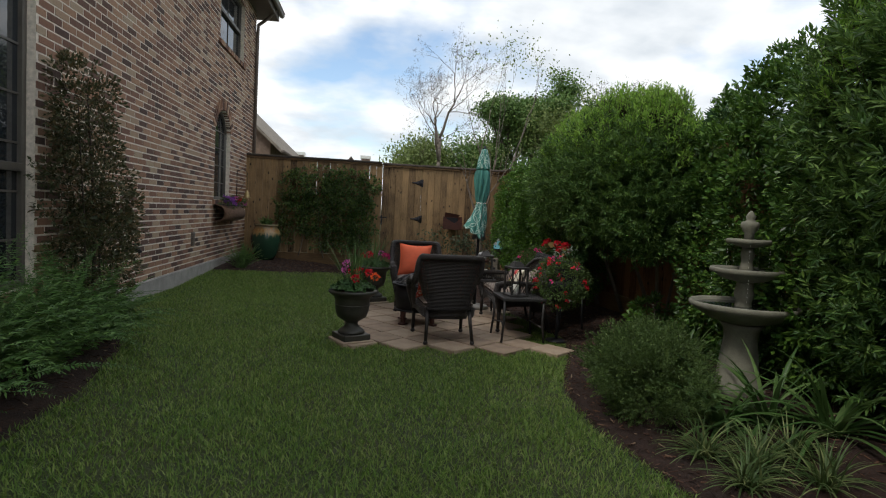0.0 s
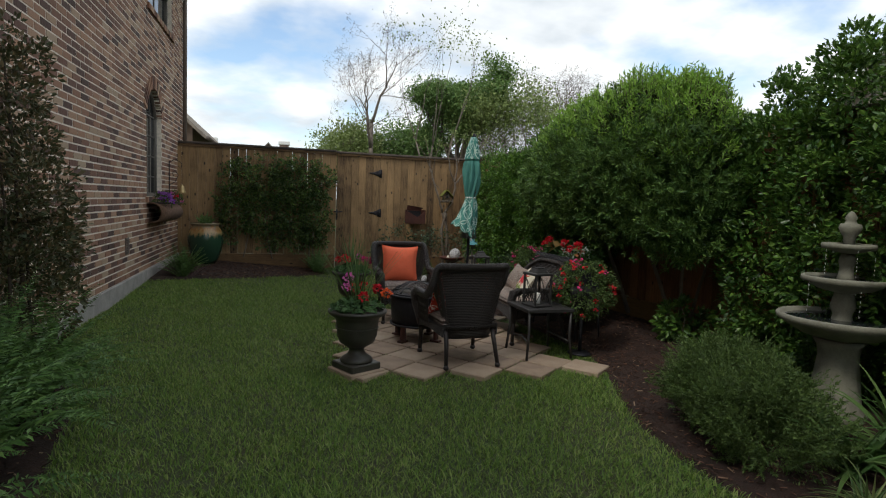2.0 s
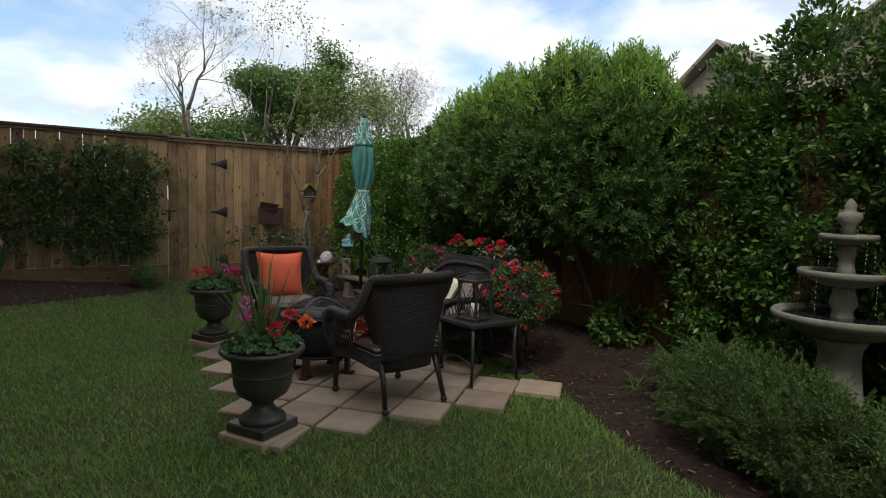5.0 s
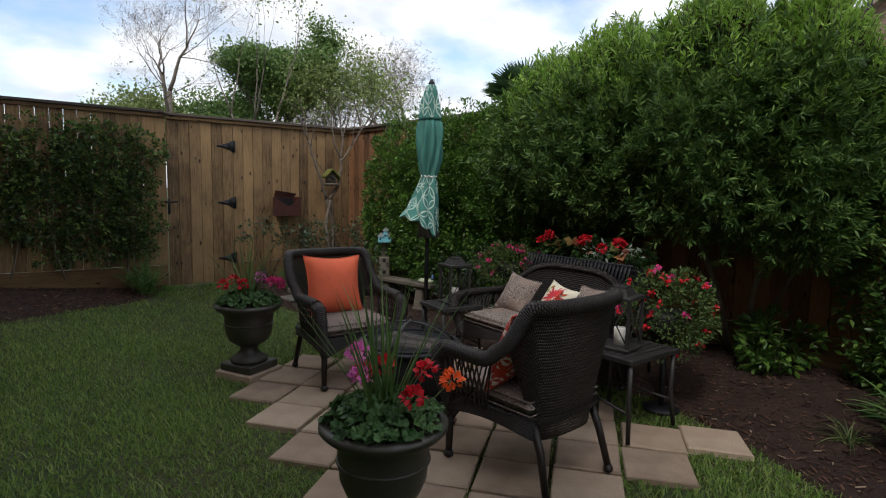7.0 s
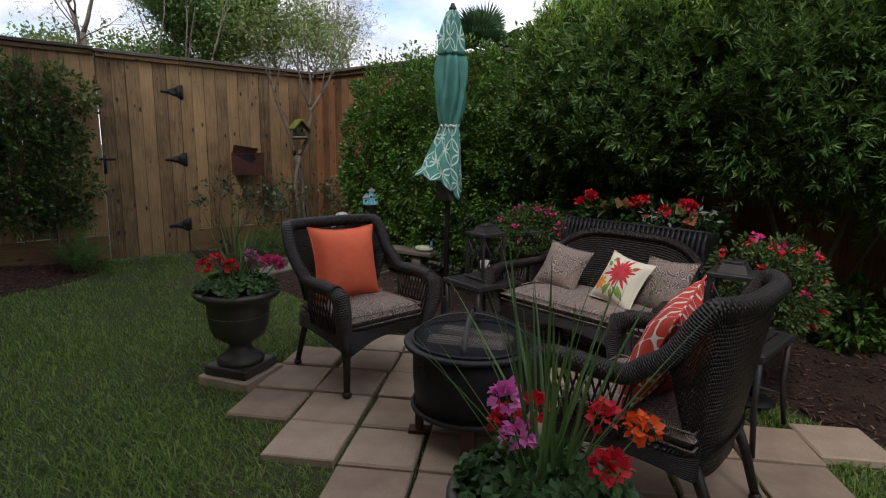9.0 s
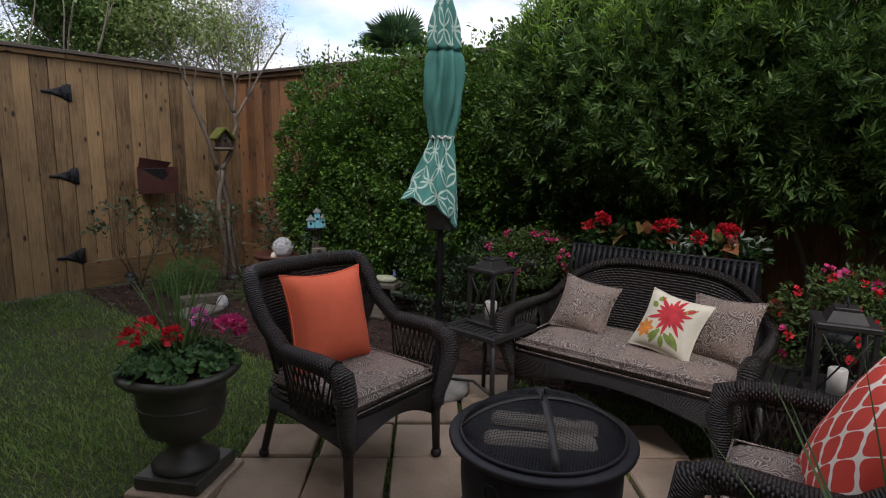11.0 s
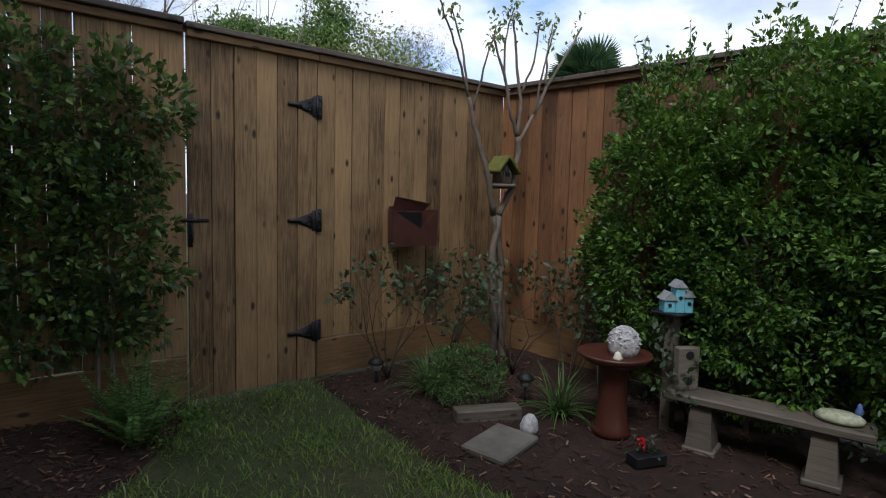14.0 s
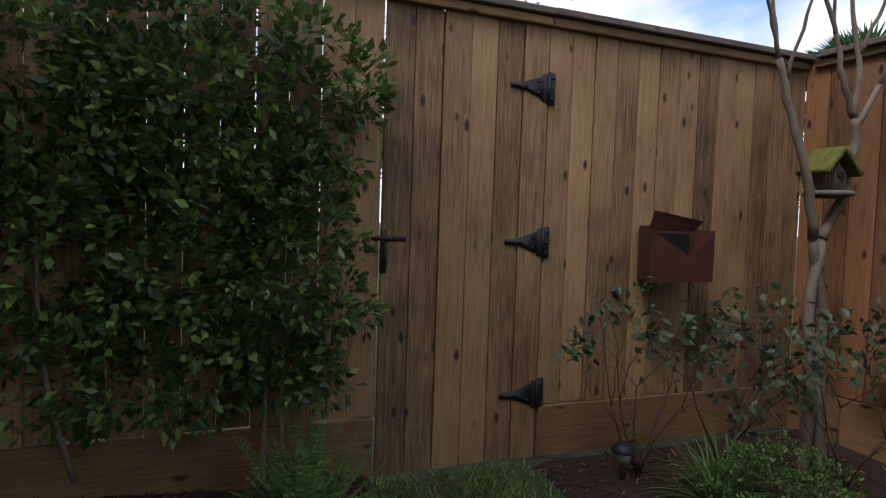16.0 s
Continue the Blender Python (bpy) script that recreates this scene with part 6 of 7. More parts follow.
for k in range(-28, 29):
    c = k * 0.0101
    half = math.sqrt(max(0, 0.285 ** 2 - c * c))
    if half < 0.02:
        continue
    for ax in (0, 1):
        pts = []
        for j in range(13):
            q = -half + 2 * half * j / 12
            x, y = (c, q) if ax == 0 else (q, c)
            pts.append((x, y, dome_z(math.hypot(x, y))))
        dome.tube(pts, 0.0009, 3)
lid = part("mesh_lid", dome, IRON, pit, "domed spark screen of fine black wire")
for a in (0.3, 0.3 + math.pi / 2):
    s = Geo()
    s.sheet(lambda u, v, a=a: ((-0.285 + 0.57 * u) * math.cos(a) - (v - 0.5) * 0.026 * math.sin(a), (-0.285 + 0.57 * u) * math.sin(a) + (v - 0.5) * 0.026 * math.cos(a), dome_z(abs(-0.285 + 0.57 * u)) + 0.003), 20, 1, 0.003)
    part("strap", s, BRONZE, lid, "flat cross strap")
part("lid_ring", Geo().tube(rim_line(0.288, 40, 0.474), 0.008, 8), IRON, lid)
part("lid_handle", Geo().tube([(0.03 * math.cos(q), 0, 0.59 + 0.03 * math.sin(q)) for q in [math.pi * j / 8 - 0.2 for j in range(10)]], 0.004, 6), IRON, lid)
for k, (dx, dy, dz, a) in enumerate(((0.05, 0.02, 0.475, -66), (-0.07, -0.03, 0.47, -58), (0.0, 0.0, 0.425, -20))):
    lg = single("log", Geo().slab((-0.2, -0.045, -0.03), (0.2, 0.045, 0.035), 0.018), LOGWOOD, "weathered grey split log in the fire pit", "log", "firewood")
    lg.matrix_basis = pose(fx + dx, fy + dy, PZ + dz * 1.13 - 0.02, 8, 0, a)
single("fire_grate", Geo().tube([(fx - 0.26, fy, PZ + 0.43), (fx + 0.26, fy, PZ + 0.43)], 0.008, 6).tube([(fx, fy - 0.26, PZ + 0.43), (fx, fy + 0.26, PZ + 0.43)], 0.008, 6), IRON, "black cross bar grate under the logs", "grate")


def side_table(x, y, turn, size, h=0.445):
    t = thing("side_table", x, y, PZ, turn, "dark slatted metal side table with a lantern on it", "table", "side tables")
    t.matrix_basis = scaled_pose(x, y, PZ, turn, S)
    s = size / 2
    n = 9
    for k in range(n):
        a = -s + 0.022 + (size - 0.044) * k / n
        part("slat", Geo().slab((-s + 0.02, a + 0.004, h - 0.012), (s - 0.02, a + (size - 0.044) / n - 0.006, h), 0.002), BRONZE, t)
    for lo, hi in (((-s, -s, h - 0.025), (s, -s + 0.024, h + 0.003)), ((-s, s - 0.024, h - 0.025), (s, s, h + 0.003)), ((-s, -s + 0.024, h - 0.025), (-s + 0.022, s - 0.024, h + 0.003)), ((s - 0.022, -s + 0.024, h - 0.025), (s, s - 0.024, h + 0.003))):
        part("frame", Geo().slab(lo, hi, 0.003), BRONZE, t)
    for a in (-1, 1):
        for b in (-1, 1):
            part("leg", Geo().tube([(a * (s - 0.02), b * (s - 0.02), h - 0.02), (a * (s - 0.025), b * (s - 0.025), h * 0.5), (a * (s - 0.005), b * (s - 0.005), 0)], [0.013, 0.013, 0.012], 8), BRONZE, t)
        part("stretcher", Geo().tube([(a * (s - 0.02), -s + 0.02, 0.15), (a * (s - 0.06), 0, 0.17), (a * (s - 0.02), s - 0.02, 0.15)], 0.008, 6), BRONZE, t)
    return t


def lantern(x, y, turn, w=0.17, h=0.34):
    z = PZ + 0.448 * S
    t = thing("lantern", x, y, z, turn, "black candle lantern with crossed bars and a white candle", "lantern", "lanterns")
    t.matrix_basis = scaled_pose(x, y, z, turn, S)
    s = w / 2
    part("base", Geo().slab((-s - 0.015, -s - 0.015, 0), (s + 0.015, s + 0.015, 0.018), 0.004), BRONZE, t)
    g = Geo().slab((-s - 0.014, -s - 0.014, h - 0.03), (s + 0.014, s + 0.014, h - 0.008), 0.004)
    g.box((-s * 0.75, -s * 0.75, h - 0.008), (s * 0.75, s * 0.75, h + 0.03), None, 0.7)
    g.slab((-0.04, -0.04, h + 0.028), (0.04, 0.04, h + 0.042), 0.003)
    part("roof", g, BRONZE, t)
    part("ring", Geo().tube([(0.025 * math.cos(q), 0, h + 0.055 + 0.022 * math.sin(q)) for q in [j * math.pi / 8 for j in range(17)]], 0.003, 6), IRON, t)
    for a in (-1, 1):
        for b in (-1, 1):
            part("post", Geo().slab((a * s - 0.009, b * s - 0.009, 0.018), (a * s + 0.009, b * s + 0.009, h - 0.03), 0.002), BRONZE, t)
    for m in (Matrix(), Matrix.Rotation(math.pi / 2, 4, "Z")):
        for sd in (-1, 1):
            for q in (-1, 1):
                g = Geo()
                a = [m @ Vector((-s * q, sd * s, 0.03)), m @ Vector((-0.012 * q, sd * s, h * 0.48)), m @ Vector((-s * q * 0.95, sd * s, h - 0.04))]
                g.tube([tuple(p) for p in a], 0.004, 5)
                part("cross_bar", g, BRONZE, t)
    c = Geo().lathe([(0.036, 0.0), (0.037, 0.11), (0.033, 0.115), (0.006, 0.11)], 20)
    ob = single("candle", c, WAX, "white pillar candle inside the lantern", "candle", "candles")
    ob.matrix_basis = pose(x, y, z + 0.019)
    return t


side_table(2.1, 5.5, 2, 0.45)
side_table(1.975, 7.225, -6, 0.36)
lantern(2.05, 5.48, 12, 0.17, 0.31)
lantern(2.03, 7.25, -8, 0.165, 0.31)

# umbrella
ux, uy = 1.955, 7.61
ub = thing("umbrella_base", 1.96, 7.62, -0.16, 0, "round grey concrete umbrella base on the pavers", "umbrella base")
part("disc", Geo().lathe([(0.2, 0), (0.22, 0.01), (0.22, 0.045), (0.19, 0.06), (0.06, 0.075)], 36), CONCRETE, ub)
part("sleeve", Geo().lathe([(0.03, 0.07), (0.03, 0.32), (0.026, 0.33)], 16), IRON, ub)
um = thing("patio_umbrella", ux, uy, 0.0, 0, "closed teal patio umbrella with white ring pattern, tied shut", "umbrella")
um.matrix_basis = scaled_pose(ux, uy, -0.16, 0, (1.12, 1.12, 1.075))
part("pole", Geo().tube([(0, 0, 0.06), (0.015, 0, 1.2), (0.03, 0.0, 2.33)], 0.017, 12), IRON, um)
PROFILE = [(0.0, 1.10, 0.135), (0.16, 1.22, 0.118), (0.32, 1.38, 0.085), (0.45, 1.52, 0.06), (0.47, 1.545, 0.054), (0.52, 1.60, 0.07), (0.64, 1.72, 0.09), (0.8, 1.88, 0.094), (0.92, 1.985, 0.086), (0.97, 2.03, 0.068), (0.99, 2.028, 0.082), (1.12, 2.16, 0.068), (1.24, 2.31, 0.035), (1.26, 2.325, 0.02)]


def canopy(u, v):
    k = np.interp(v * 1.26, [p[0] for p in PROFILE], [p[1] for p in PROFILE])
    r = np.interp(v * 1.26, [p[0] for p in PROFILE], [p[2] for p in PROFILE])
    a = 2 * math.pi * u
    flare = max(0.0, 0.42 - v * 1.26) / 0.42
    fold = 1 + (0.19 - 0.08 * flare) * math.sin(8 * a + 2.2 * math.sin(v * 7)) + 0.1 * math.sin(5 * a + 9 * v) + 0.05 * math.sin(13 * a - 14 * v)
    rr = r * fold * (1 + 0.35 * flare * math.cos(a - 2.7))
    zz = k + flare * 0.10 * math.cos(a - 2.7) - flare * 0.012 * math.sin(8 * a)
    lean = 0.013 * (zz - 0.06)
    return (lean + rr * math.cos(a) - 0.03 * flare, rr * math.sin(a), zz)


part("canopy", Geo().sheet(canopy, 96, 60, 0.004, 0.95, 1.26), CANOPY, um, "folded teal cloth with pleats")
part("lining", Geo().lathe([(0.09, 0.0), (0.075, 0.14), (0.04, 0.3)], 20, (0.02, 0, 1.02), None, 0.15), GREYCLOTH, um, "grey underside hanging below the hem")
part("tie", Geo().tube([(0.02 + p[0], p[1], 1.545 + 0.008 * math.sin(3 * k)) for k, p in enumerate(rim_line(0.064, 20))], 0.006, 6), WHITEPAINT, um, "pale tie strap")
part("finial", Geo().lathe([(0.022, 2.32), (0.028, 2.335), (0.018, 2.35), (0.012, 2.37)], 14, (0.03, 0, 0)), IRON, um)


# ---- flowers and pots ----
def bloom_heads(name, material, parent, heads, r, n, size, label=""):
    for h in heads:
        q = unit(RNG.normal(0, 1, (n, 3)) + np.array((0, 0, 0.7)))
        part("bloom", leaf_mesh("bloom", material, np.array(h) + q * r * np.array((1, 1, 0.7)), q, size, 0.95, 0, 0.15), material, parent, label)


def geranium(x, y, z, seed, label, heads, spikes=0.7):
    """heads: (dx, dy, dz, material)"""
    t = thing("geranium_plant", x, y, z, 0, label, "flowers")
    rng = random.Random(seed)
    m = 330
    a = RNG.uniform(0, 6.283, m)
    r = 0.25 * np.sqrt(RNG.uniform(0, 1, m))
    zz = 0.03 + 0.115 * (1 - (r / 0.29) ** 2) * RNG.uniform(0.25, 1.0, m)
    g = Geo()
    for k in range(m):
        c = Vector((r[k] * math.cos(a[k]), r[k] * math.sin(a[k]), zz[k]))
        s = rng.uniform(0.02, 0.036)
        nrm = Vector((math.cos(a[k]) * r[k] * 3 + rng.gauss(0, 0.35), math.sin(a[k]) * r[k] * 3 + rng.gauss(0, 0.35), 1)).normalized()
        t1 = nrm.orthogonal().normalized()
        t2 = nrm.cross(t1)
        n0 = len(g.v)
        g.v.append(tuple(c - nrm * s * 0.25))
        for j in range(14):
            b = 2 * math.pi * j / 14
            q = s * (1.0 if j % 2 else 0.8) * (0.55 if j == 0 else 1.0)
            g.v.append(tuple(c + t1 * math.cos(b) * q + t2 * math.sin(b) * q + nrm * s * (0.22 * math.sin(3 * b + k) + rng.uniform(-0.1, 0.1))))
        for j in range(14):
            g.f.append((n0, n0 + 1 + j, n0 + 1 + (j + 1) % 14))
    part("leaves", g, GERANIUM, t, "round scalloped leaves")
    st = Geo()
    for dx, dy, dz, _ in heads:
        st.tube([(dx * 0.3, dy * 0.3, 0.02), (dx * 0.75, dy * 0.75, dz * 0.6), (dx, dy, dz)], 0.0025, 4)
    part("stalk", st, STRAP, t)
    for mt in {h[3].name: h[3] for h in heads}.values():
        hs = [(h[0], h[1], h[2]) for h in heads if h[3] is mt]
        bloom_heads("blooms", mt, t, hs, 0.032, 56, 0.028, "round flower head")
    if spikes:
        strap_plant("spike", 0, 0, 34, spikes, seed + 1, "", STRAP, 0.006, 1.0, 1.5, 0.05, parent=t)
    return t


def urn(x, y, z, label):
    t = thing("garden_urn", x, y, z, 0, label, "urn", "garden urns")
    t.matrix_basis = scaled_pose(x, y, z, 0, (1.15, 1.15, 1.03))
    part("pad", Geo().slab((-0.165, -0.165, -0.06), (0.165, 0.165, 0.012), 0.006, Matrix.Rotation(0.5, 4, "Z")), PAVER, t, "paver under the foot")
    part("plinth", Geo().slab((-0.14, -0.14, 0.013), (0.14, 0.14, 0.075), 0.008, Matrix.Rotation(0.5, 4, "Z")), URNMAT, t)
    part("bowl", Geo().lathe([(0.125, 0.075), (0.13, 0.095), (0.115, 0.115), (0.078, 0.14), (0.062, 0.17), (0.061, 0.195), (0.09, 0.218), (0.138, 0.255), (0.158, 0.31), (0.165, 0.39), (0.169, 0.45), (0.18, 0.475), (0.215, 0.50), (0.233, 0.522), (0.232, 0.54), (0.21, 0.548), (0.188, 0.535), (0.182, 0.50), (0.02, 0.495)], 44), URNMAT, t, "moulded dark bowl on a turned foot")
    part("band", Geo().tube(rim_line(0.166, 40, 0.385), 0.006, 8), URNMAT, t)
    part("soil", Geo().lathe([(0.18, 0.49), (0.18, 0.512), (0.09, 0.522)], 24), MULCH, t, "dark potting soil")
    return t


u1x, u1y, u1z = 0.13, 5.2, -0.145
u2x, u2y, u2z = 0.375, 7.86, -0.135
urn(u1x, u1y, u1z, "dark pedestal urn of geraniums at the patio corner")
urn(u2x, u2y, u2z, "dark pedestal urn of geraniums on the lawn edge")
geranium(u1x, u1y, u1z + 0.535, 201, "red and pink geraniums with grassy spikes", [(-0.08, 0.08, 0.3, PINK), (-0.1, 0.02, 0.22, PINK), (0.03, -0.17, 0.17, RED), (0.06, 0.1, 0.22, RED), (0.17, -0.06, 0.22, RED), (0.24, -0.14, 0.19, ORANGEPETAL), (-0.03, 0.13, 0.2, RED)], 0.72)
geranium(u2x, u2y, u2z + 0.535, 211, "red and pink geraniums with grassy spikes", [(-0.18, 0.08, 0.18, RED), (-0.09, 0.1, 0.21, RED), (-0.06, -0.07, 0.19, RED), (0.16, -0.12, 0.2, MAGENTA), (0.2, -0.15, 0.19, MAGENTA), (0.22, -0.11, 0.19, MAGENTA), (0.1, 0.0, 0.23, PINK)], 0.6)


def petunia(x, y, z, r, h, seed, n_fl, label, stand):
    t = thing("petunia_basket", x, y, 0.0, 0, label, "flowers")
    C, O = clumps([(0, 0, z, r, r, h)], 170, 26, 0.07, 0.8, 0.55)
    part("leaves", leaf_mesh("leaves", SPIREA, C, O, 0.03, 0.45, 0.2), SPIREA, t, "trailing green foliage")
    q = unit(RNG.normal(0, 1, (n_fl, 3)) + np.array((-0.3, -0.2, 0.25)))
    heads = q * np.array((r, r, h)) * 1.1 + np.array((0, 0, z))
    cut = int(n_fl * 0.75)
    for hs, mt in ((heads[:cut], RED if seed % 2 else MAGENTA), (heads[cut:], MAGENTA)):
        bloom_heads("blooms", mt, t, [tuple(v) for v in hs], 0.009, 12, 0.024, "open trumpet flower")
    g = Geo()
    g.lathe([(0.1, z - 0.22), (0.14, z - 0.05), (0.13, z)], 18)
    g.tube([(0, 0, rise(x, y)), (0, 0, z - 0.2)], 0.02, 8)
    g.lathe([(0.13, 0.02), (0.13, 0.035), (0.03, 0.05)], 16, (0, 0, rise(x, y)))
    part("stand", g, IRON, t, "dark pot on a post")
    return t


petunia(2.6, 5.5, 0.55, 0.30, 0.28, 1, 34, "cascading red petunias in a raised pot", 0)
petunia(2.95, 7.5, 0.64, 0.33, 0.18, 2, 34, "magenta petunias trailing behind the side table", 0)

# slatted planter behind the loveseat
pl = thing("slatted_planter", 2.94, 6.5, rise(2.98, 6.5) + 0.05, -90, "black curved-slat metal planter full of flowers", "planter")
for k in range(31):
    xx = -0.56 + 1.12 * k / 30
    part("slat", Geo().sheet(lambda u, v, xx=xx: (xx + (u - 0.5) * 0.02, -0.17 - 0.045 * math.sin(v * 2.6) + 0.10 * max(0, v - 0.75), 0.46 + 0.45 * v), 1, 8, 0.004), IRON, pl)
part("top_rail", Geo().tube([(-0.58, -0.16, 0.905), (0.58, -0.16, 0.905)], 0.01, 8), IRON, pl)
part("bottom_rail", Geo().tube([(-0.58, -0.175, 0.46), (0.58, -0.175, 0.46)], 0.01, 8), IRON, pl)
part("trough", Geo().slab((-0.55, -0.15, 0.45), (0.55, 0.14, 0.87), 0.01), IRON, pl)
for a in (-0.55, 0.55):
    for b in (-0.14, 0.13):
        part("leg", Geo().tube([(a, b, 0.45), (a * 1.03, b * 1.2, -0.06)], 0.012, 8), IRON, pl)
mixf = thing("mixed_flowers", 2.94, 6.5, rise(2.98, 6.5) + 0.935, -90, "red geraniums, caladium and silver leaves in the planter", "flowers")
C, O = clumps([(-0.35, 0.04, 0.06, 0.22, 0.08, 0.09), (0.05, 0.04, 0.07, 0.25, 0.08, 0.1), (0.4, 0.04, 0.05, 0.2, 0.08, 0.08)], 90, 20, 0.05, 0.8, 0.4)
part("leaves", leaf_mesh("leaves", GERANIUM, C, O, 0.05, 0.75), GERANIUM, mixf)
for xs_, mt, sz, nm in (((-0.3, -0.02, 0.33), CALADIUM, 0.11, "caladium_leaves"), ((0.12, 0.5, 0.22), SILVER, 0.06, "silver_leaves")):
    C = np.concatenate([np.array((x, -0.05, 0.1)) + RNG.normal(0, 0.04, (26 if mt is SILVER else 6, 3)) for x in xs_])
    part(nm, leaf_mesh(nm, mt, C, unit(RNG.normal(0, 1, C.shape) + np.array((0, -0.6, 0.6))), sz, 0.75 if mt is CALADIUM else 0.3), mt, mixf)
bloom_heads("blooms", RED, mixf, [(-0.42, -0.06, 0.2), (-0.38, -0.1, 0.19), (-0.02, -0.06, 0.18), (0.04, -0.08, 0.19), (0.36, -0.06, 0.19), (0.4, -0.1, 0.18), (-0.5, -0.08, 0.14), (0.22, -0.1, 0.13)], 0.03, 50, 0.028, "round red flower head")

# fountain
ft = thing("tiered_fountain", 3.365, 3.18, rise(3.44, 3.18), 0, "three-tiered grey cast stone fountain with dripping water", "fountain")
Z = 0.09
ft.matrix_basis = scaled_pose(3.365, 3.18, rise(3.365, 3.18), 0, (1.07, 1.07, 1.165))
part("pedestal", Geo().lathe([(0.2, 0), (0.2, 0.05), (0.16, 0.08), (0.145, 0.2), (0.12, 0.4), (0.13, 0.46), (0.16, 0.5)], 8), CAST, ft, "eight-sided tapered pedestal")
for nm, r, zt in (("basin", 0.385, 0.74), ("bowl", 0.255, 0.985), ("bowl", 0.155, 1.19)):
    zt -= Z
    k = r / 0.385
    part(nm, Geo().lathe([(0.09 * k, zt - 0.15 * k), (r * 0.6, zt - 0.12 * k), (r * 0.9, zt - 0.06 * k), (r, zt - 0.035), (r * 1.01, zt - 0.012), (r * 0.98, zt), (r * 0.9, zt - 0.008), (r * 0.8, zt - 0.05 * k), (0.04, zt - 0.07 * k)], 44), CAST, ft, "scalloped cast stone bowl")
    part("water", Geo().lathe([(r * 0.86, zt - 0.028 * k), (r * 0.86, zt - 0.024 * k)], 32), GLASS, ft, "still water")
part("column", Geo().lathe([(0.1, 0.60 - Z), (0.07, 0.68 - Z), (0.055, 0.75 - Z), (0.075, 0.80 - Z), (0.06, 0.87 - Z), (0.05, 0.93 - Z)], 24), CAST, ft)
part("column", Geo().lathe([(0.06, 0.95 - Z), (0.045, 1.0 - Z), (0.04, 1.04 - Z), (0.05, 1.08 - Z), (0.04, 1.13 - Z)], 24), CAST, ft)
part("finial", Geo().lathe([(0.035, 1.15 - Z), (0.035, 1.23 - Z), (0.05, 1.25 - Z), (0.068, 1.285 - Z), (0.06, 1.31 - Z), (0.035, 1.315 - Z), (0.03, 1.33 - Z), (0.035, 1.35 - Z), (0.02, 1.375 - Z), (0.004, 1.39 - Z)], 24), CAST, ft, "turned finial")
g = Geo()
rng = random.Random(3)
for r, z1, z0 in ((0.15, 1.18, 0.99), (0.25, 0.97, 0.75)):
    for k in range(5):
        a = k * 1.256 + 0.4
        for j in range(7):
            zz = z0 + (z1 - z0) * (j + rng.uniform(0, 0.6)) / 7 - Z
            g.tube([(r * math.cos(a), r * math.sin(a), zz), (r * math.cos(a), r * math.sin(a), zz + 0.012)], [0.002, 0.0008], 4)
part("drips", g, WHITEPAINT, ft, "falling water drops")

# ---- back corner ----
pot = thing("glazed_pot", -1.95, 11.45, rise(-1.95, 11.4) + 0.02, 0, "tall green and tan drip-glazed ceramic pot", "pot")
part("body", Geo().lathe([(0.17, 0), (0.22, 0.08), (0.285, 0.25), (0.315, 0.42), (0.31, 0.55), (0.265, 0.66), (0.235, 0.70), (0.25, 0.735), (0.27, 0.75), (0.255, 0.765), (0.22, 0.755), (0.2, 0.70), (0.02, 0.69)], 44), GLAZE, pot)
fern(-1.95, 11.45, 26, 0.3, 63, "small green fern growing in the glazed pot", FERN, 0.8, 0.5, "pot_fern").location.z = rise(-1.95, 11.4) + 0.72
wb = thing("window_basket", -2.29, 10.1, 0.95, 0, "coconut-lined window basket of violet and red flowers", "window box")
g = Geo().sheet(lambda u, v: (-0.21 + 0.34 * math.sin(math.pi * v) ** 0.7 * (0.55 + 0.45 * math.sin(math.pi * u) ** 0.5) * 1.0 - 0.0, -0.68 + 1.36 * u, 0.30 * (1 - v) if v < 0.0 else 0.30 * (0.5 + 0.5 * math.cos(math.pi * v)) * 1.0), 18, 10, 0.02)
part("liner", g, COCO, wb, "brown coconut fibre liner")
part("rim", Geo().tube([(-0.21, -0.68, 0.3), (0.06, -0.62, 0.3), (0.1, 0, 0.3), (0.06, 0.62, 0.3), (-0.21, 0.68, 0.3)], 0.009, 6), IRON, wb)
part("soil", Geo().slab((-0.2, -0.6, 0.2), (0.02, 0.6, 0.26), 0.01), MULCH, wb)
wf = thing("basket_flowers", -2.37, 10.1, 1.23, 0, "violet, red and white flowers spilling from the window basket", "flowers")
C, O = clumps([(0, -0.35, 0.04, 0.14, 0.3, 0.1), (0.02, 0.3, 0.05, 0.16, 0.34, 0.14)], 80, 22, 0.06, 0.9, 0.4)
part("leaves", leaf_mesh("leaves", SPIREA, C, O, 0.035, 0.5), SPIREA, wf)
for mt, n, y0, y1 in ((VIOLET, 14, -0.65, -0.1), (RED, 7, 0.0, 0.5), (PINK, 8, -0.3, 0.6)):
    bloom_heads("blooms", mt, wf, [(RNG.uniform(-0.02, 0.16), RNG.uniform(y0, y1), RNG.uniform(0.04, 0.18)) for _ in range(n)], 0.016, 18, 0.034)
bell = thing("hanging_bell", HOUSE_X, 11.1, 1.35, 0, "scrolled black iron bracket with a small brass bell", "bell")
g = Geo()
g.tube([(0.012, 0, 0.0), (0.012, 0, 0.62)], 0.008, 6)
g.tube([(0.012, 0, 0.6), (0.12, 0, 0.66), (0.22, 0, 0.58), (0.2, 0, 0.5), (0.15, 0, 0.54)], 0.006, 6)
g.tube([(0.012, 0, 0.2), (0.1, 0, 0.25), (0.16, 0, 0.38), (0.1, 0, 0.46), (0.06, 0, 0.4), (0.09, 0, 0.36)], 0.006, 6)
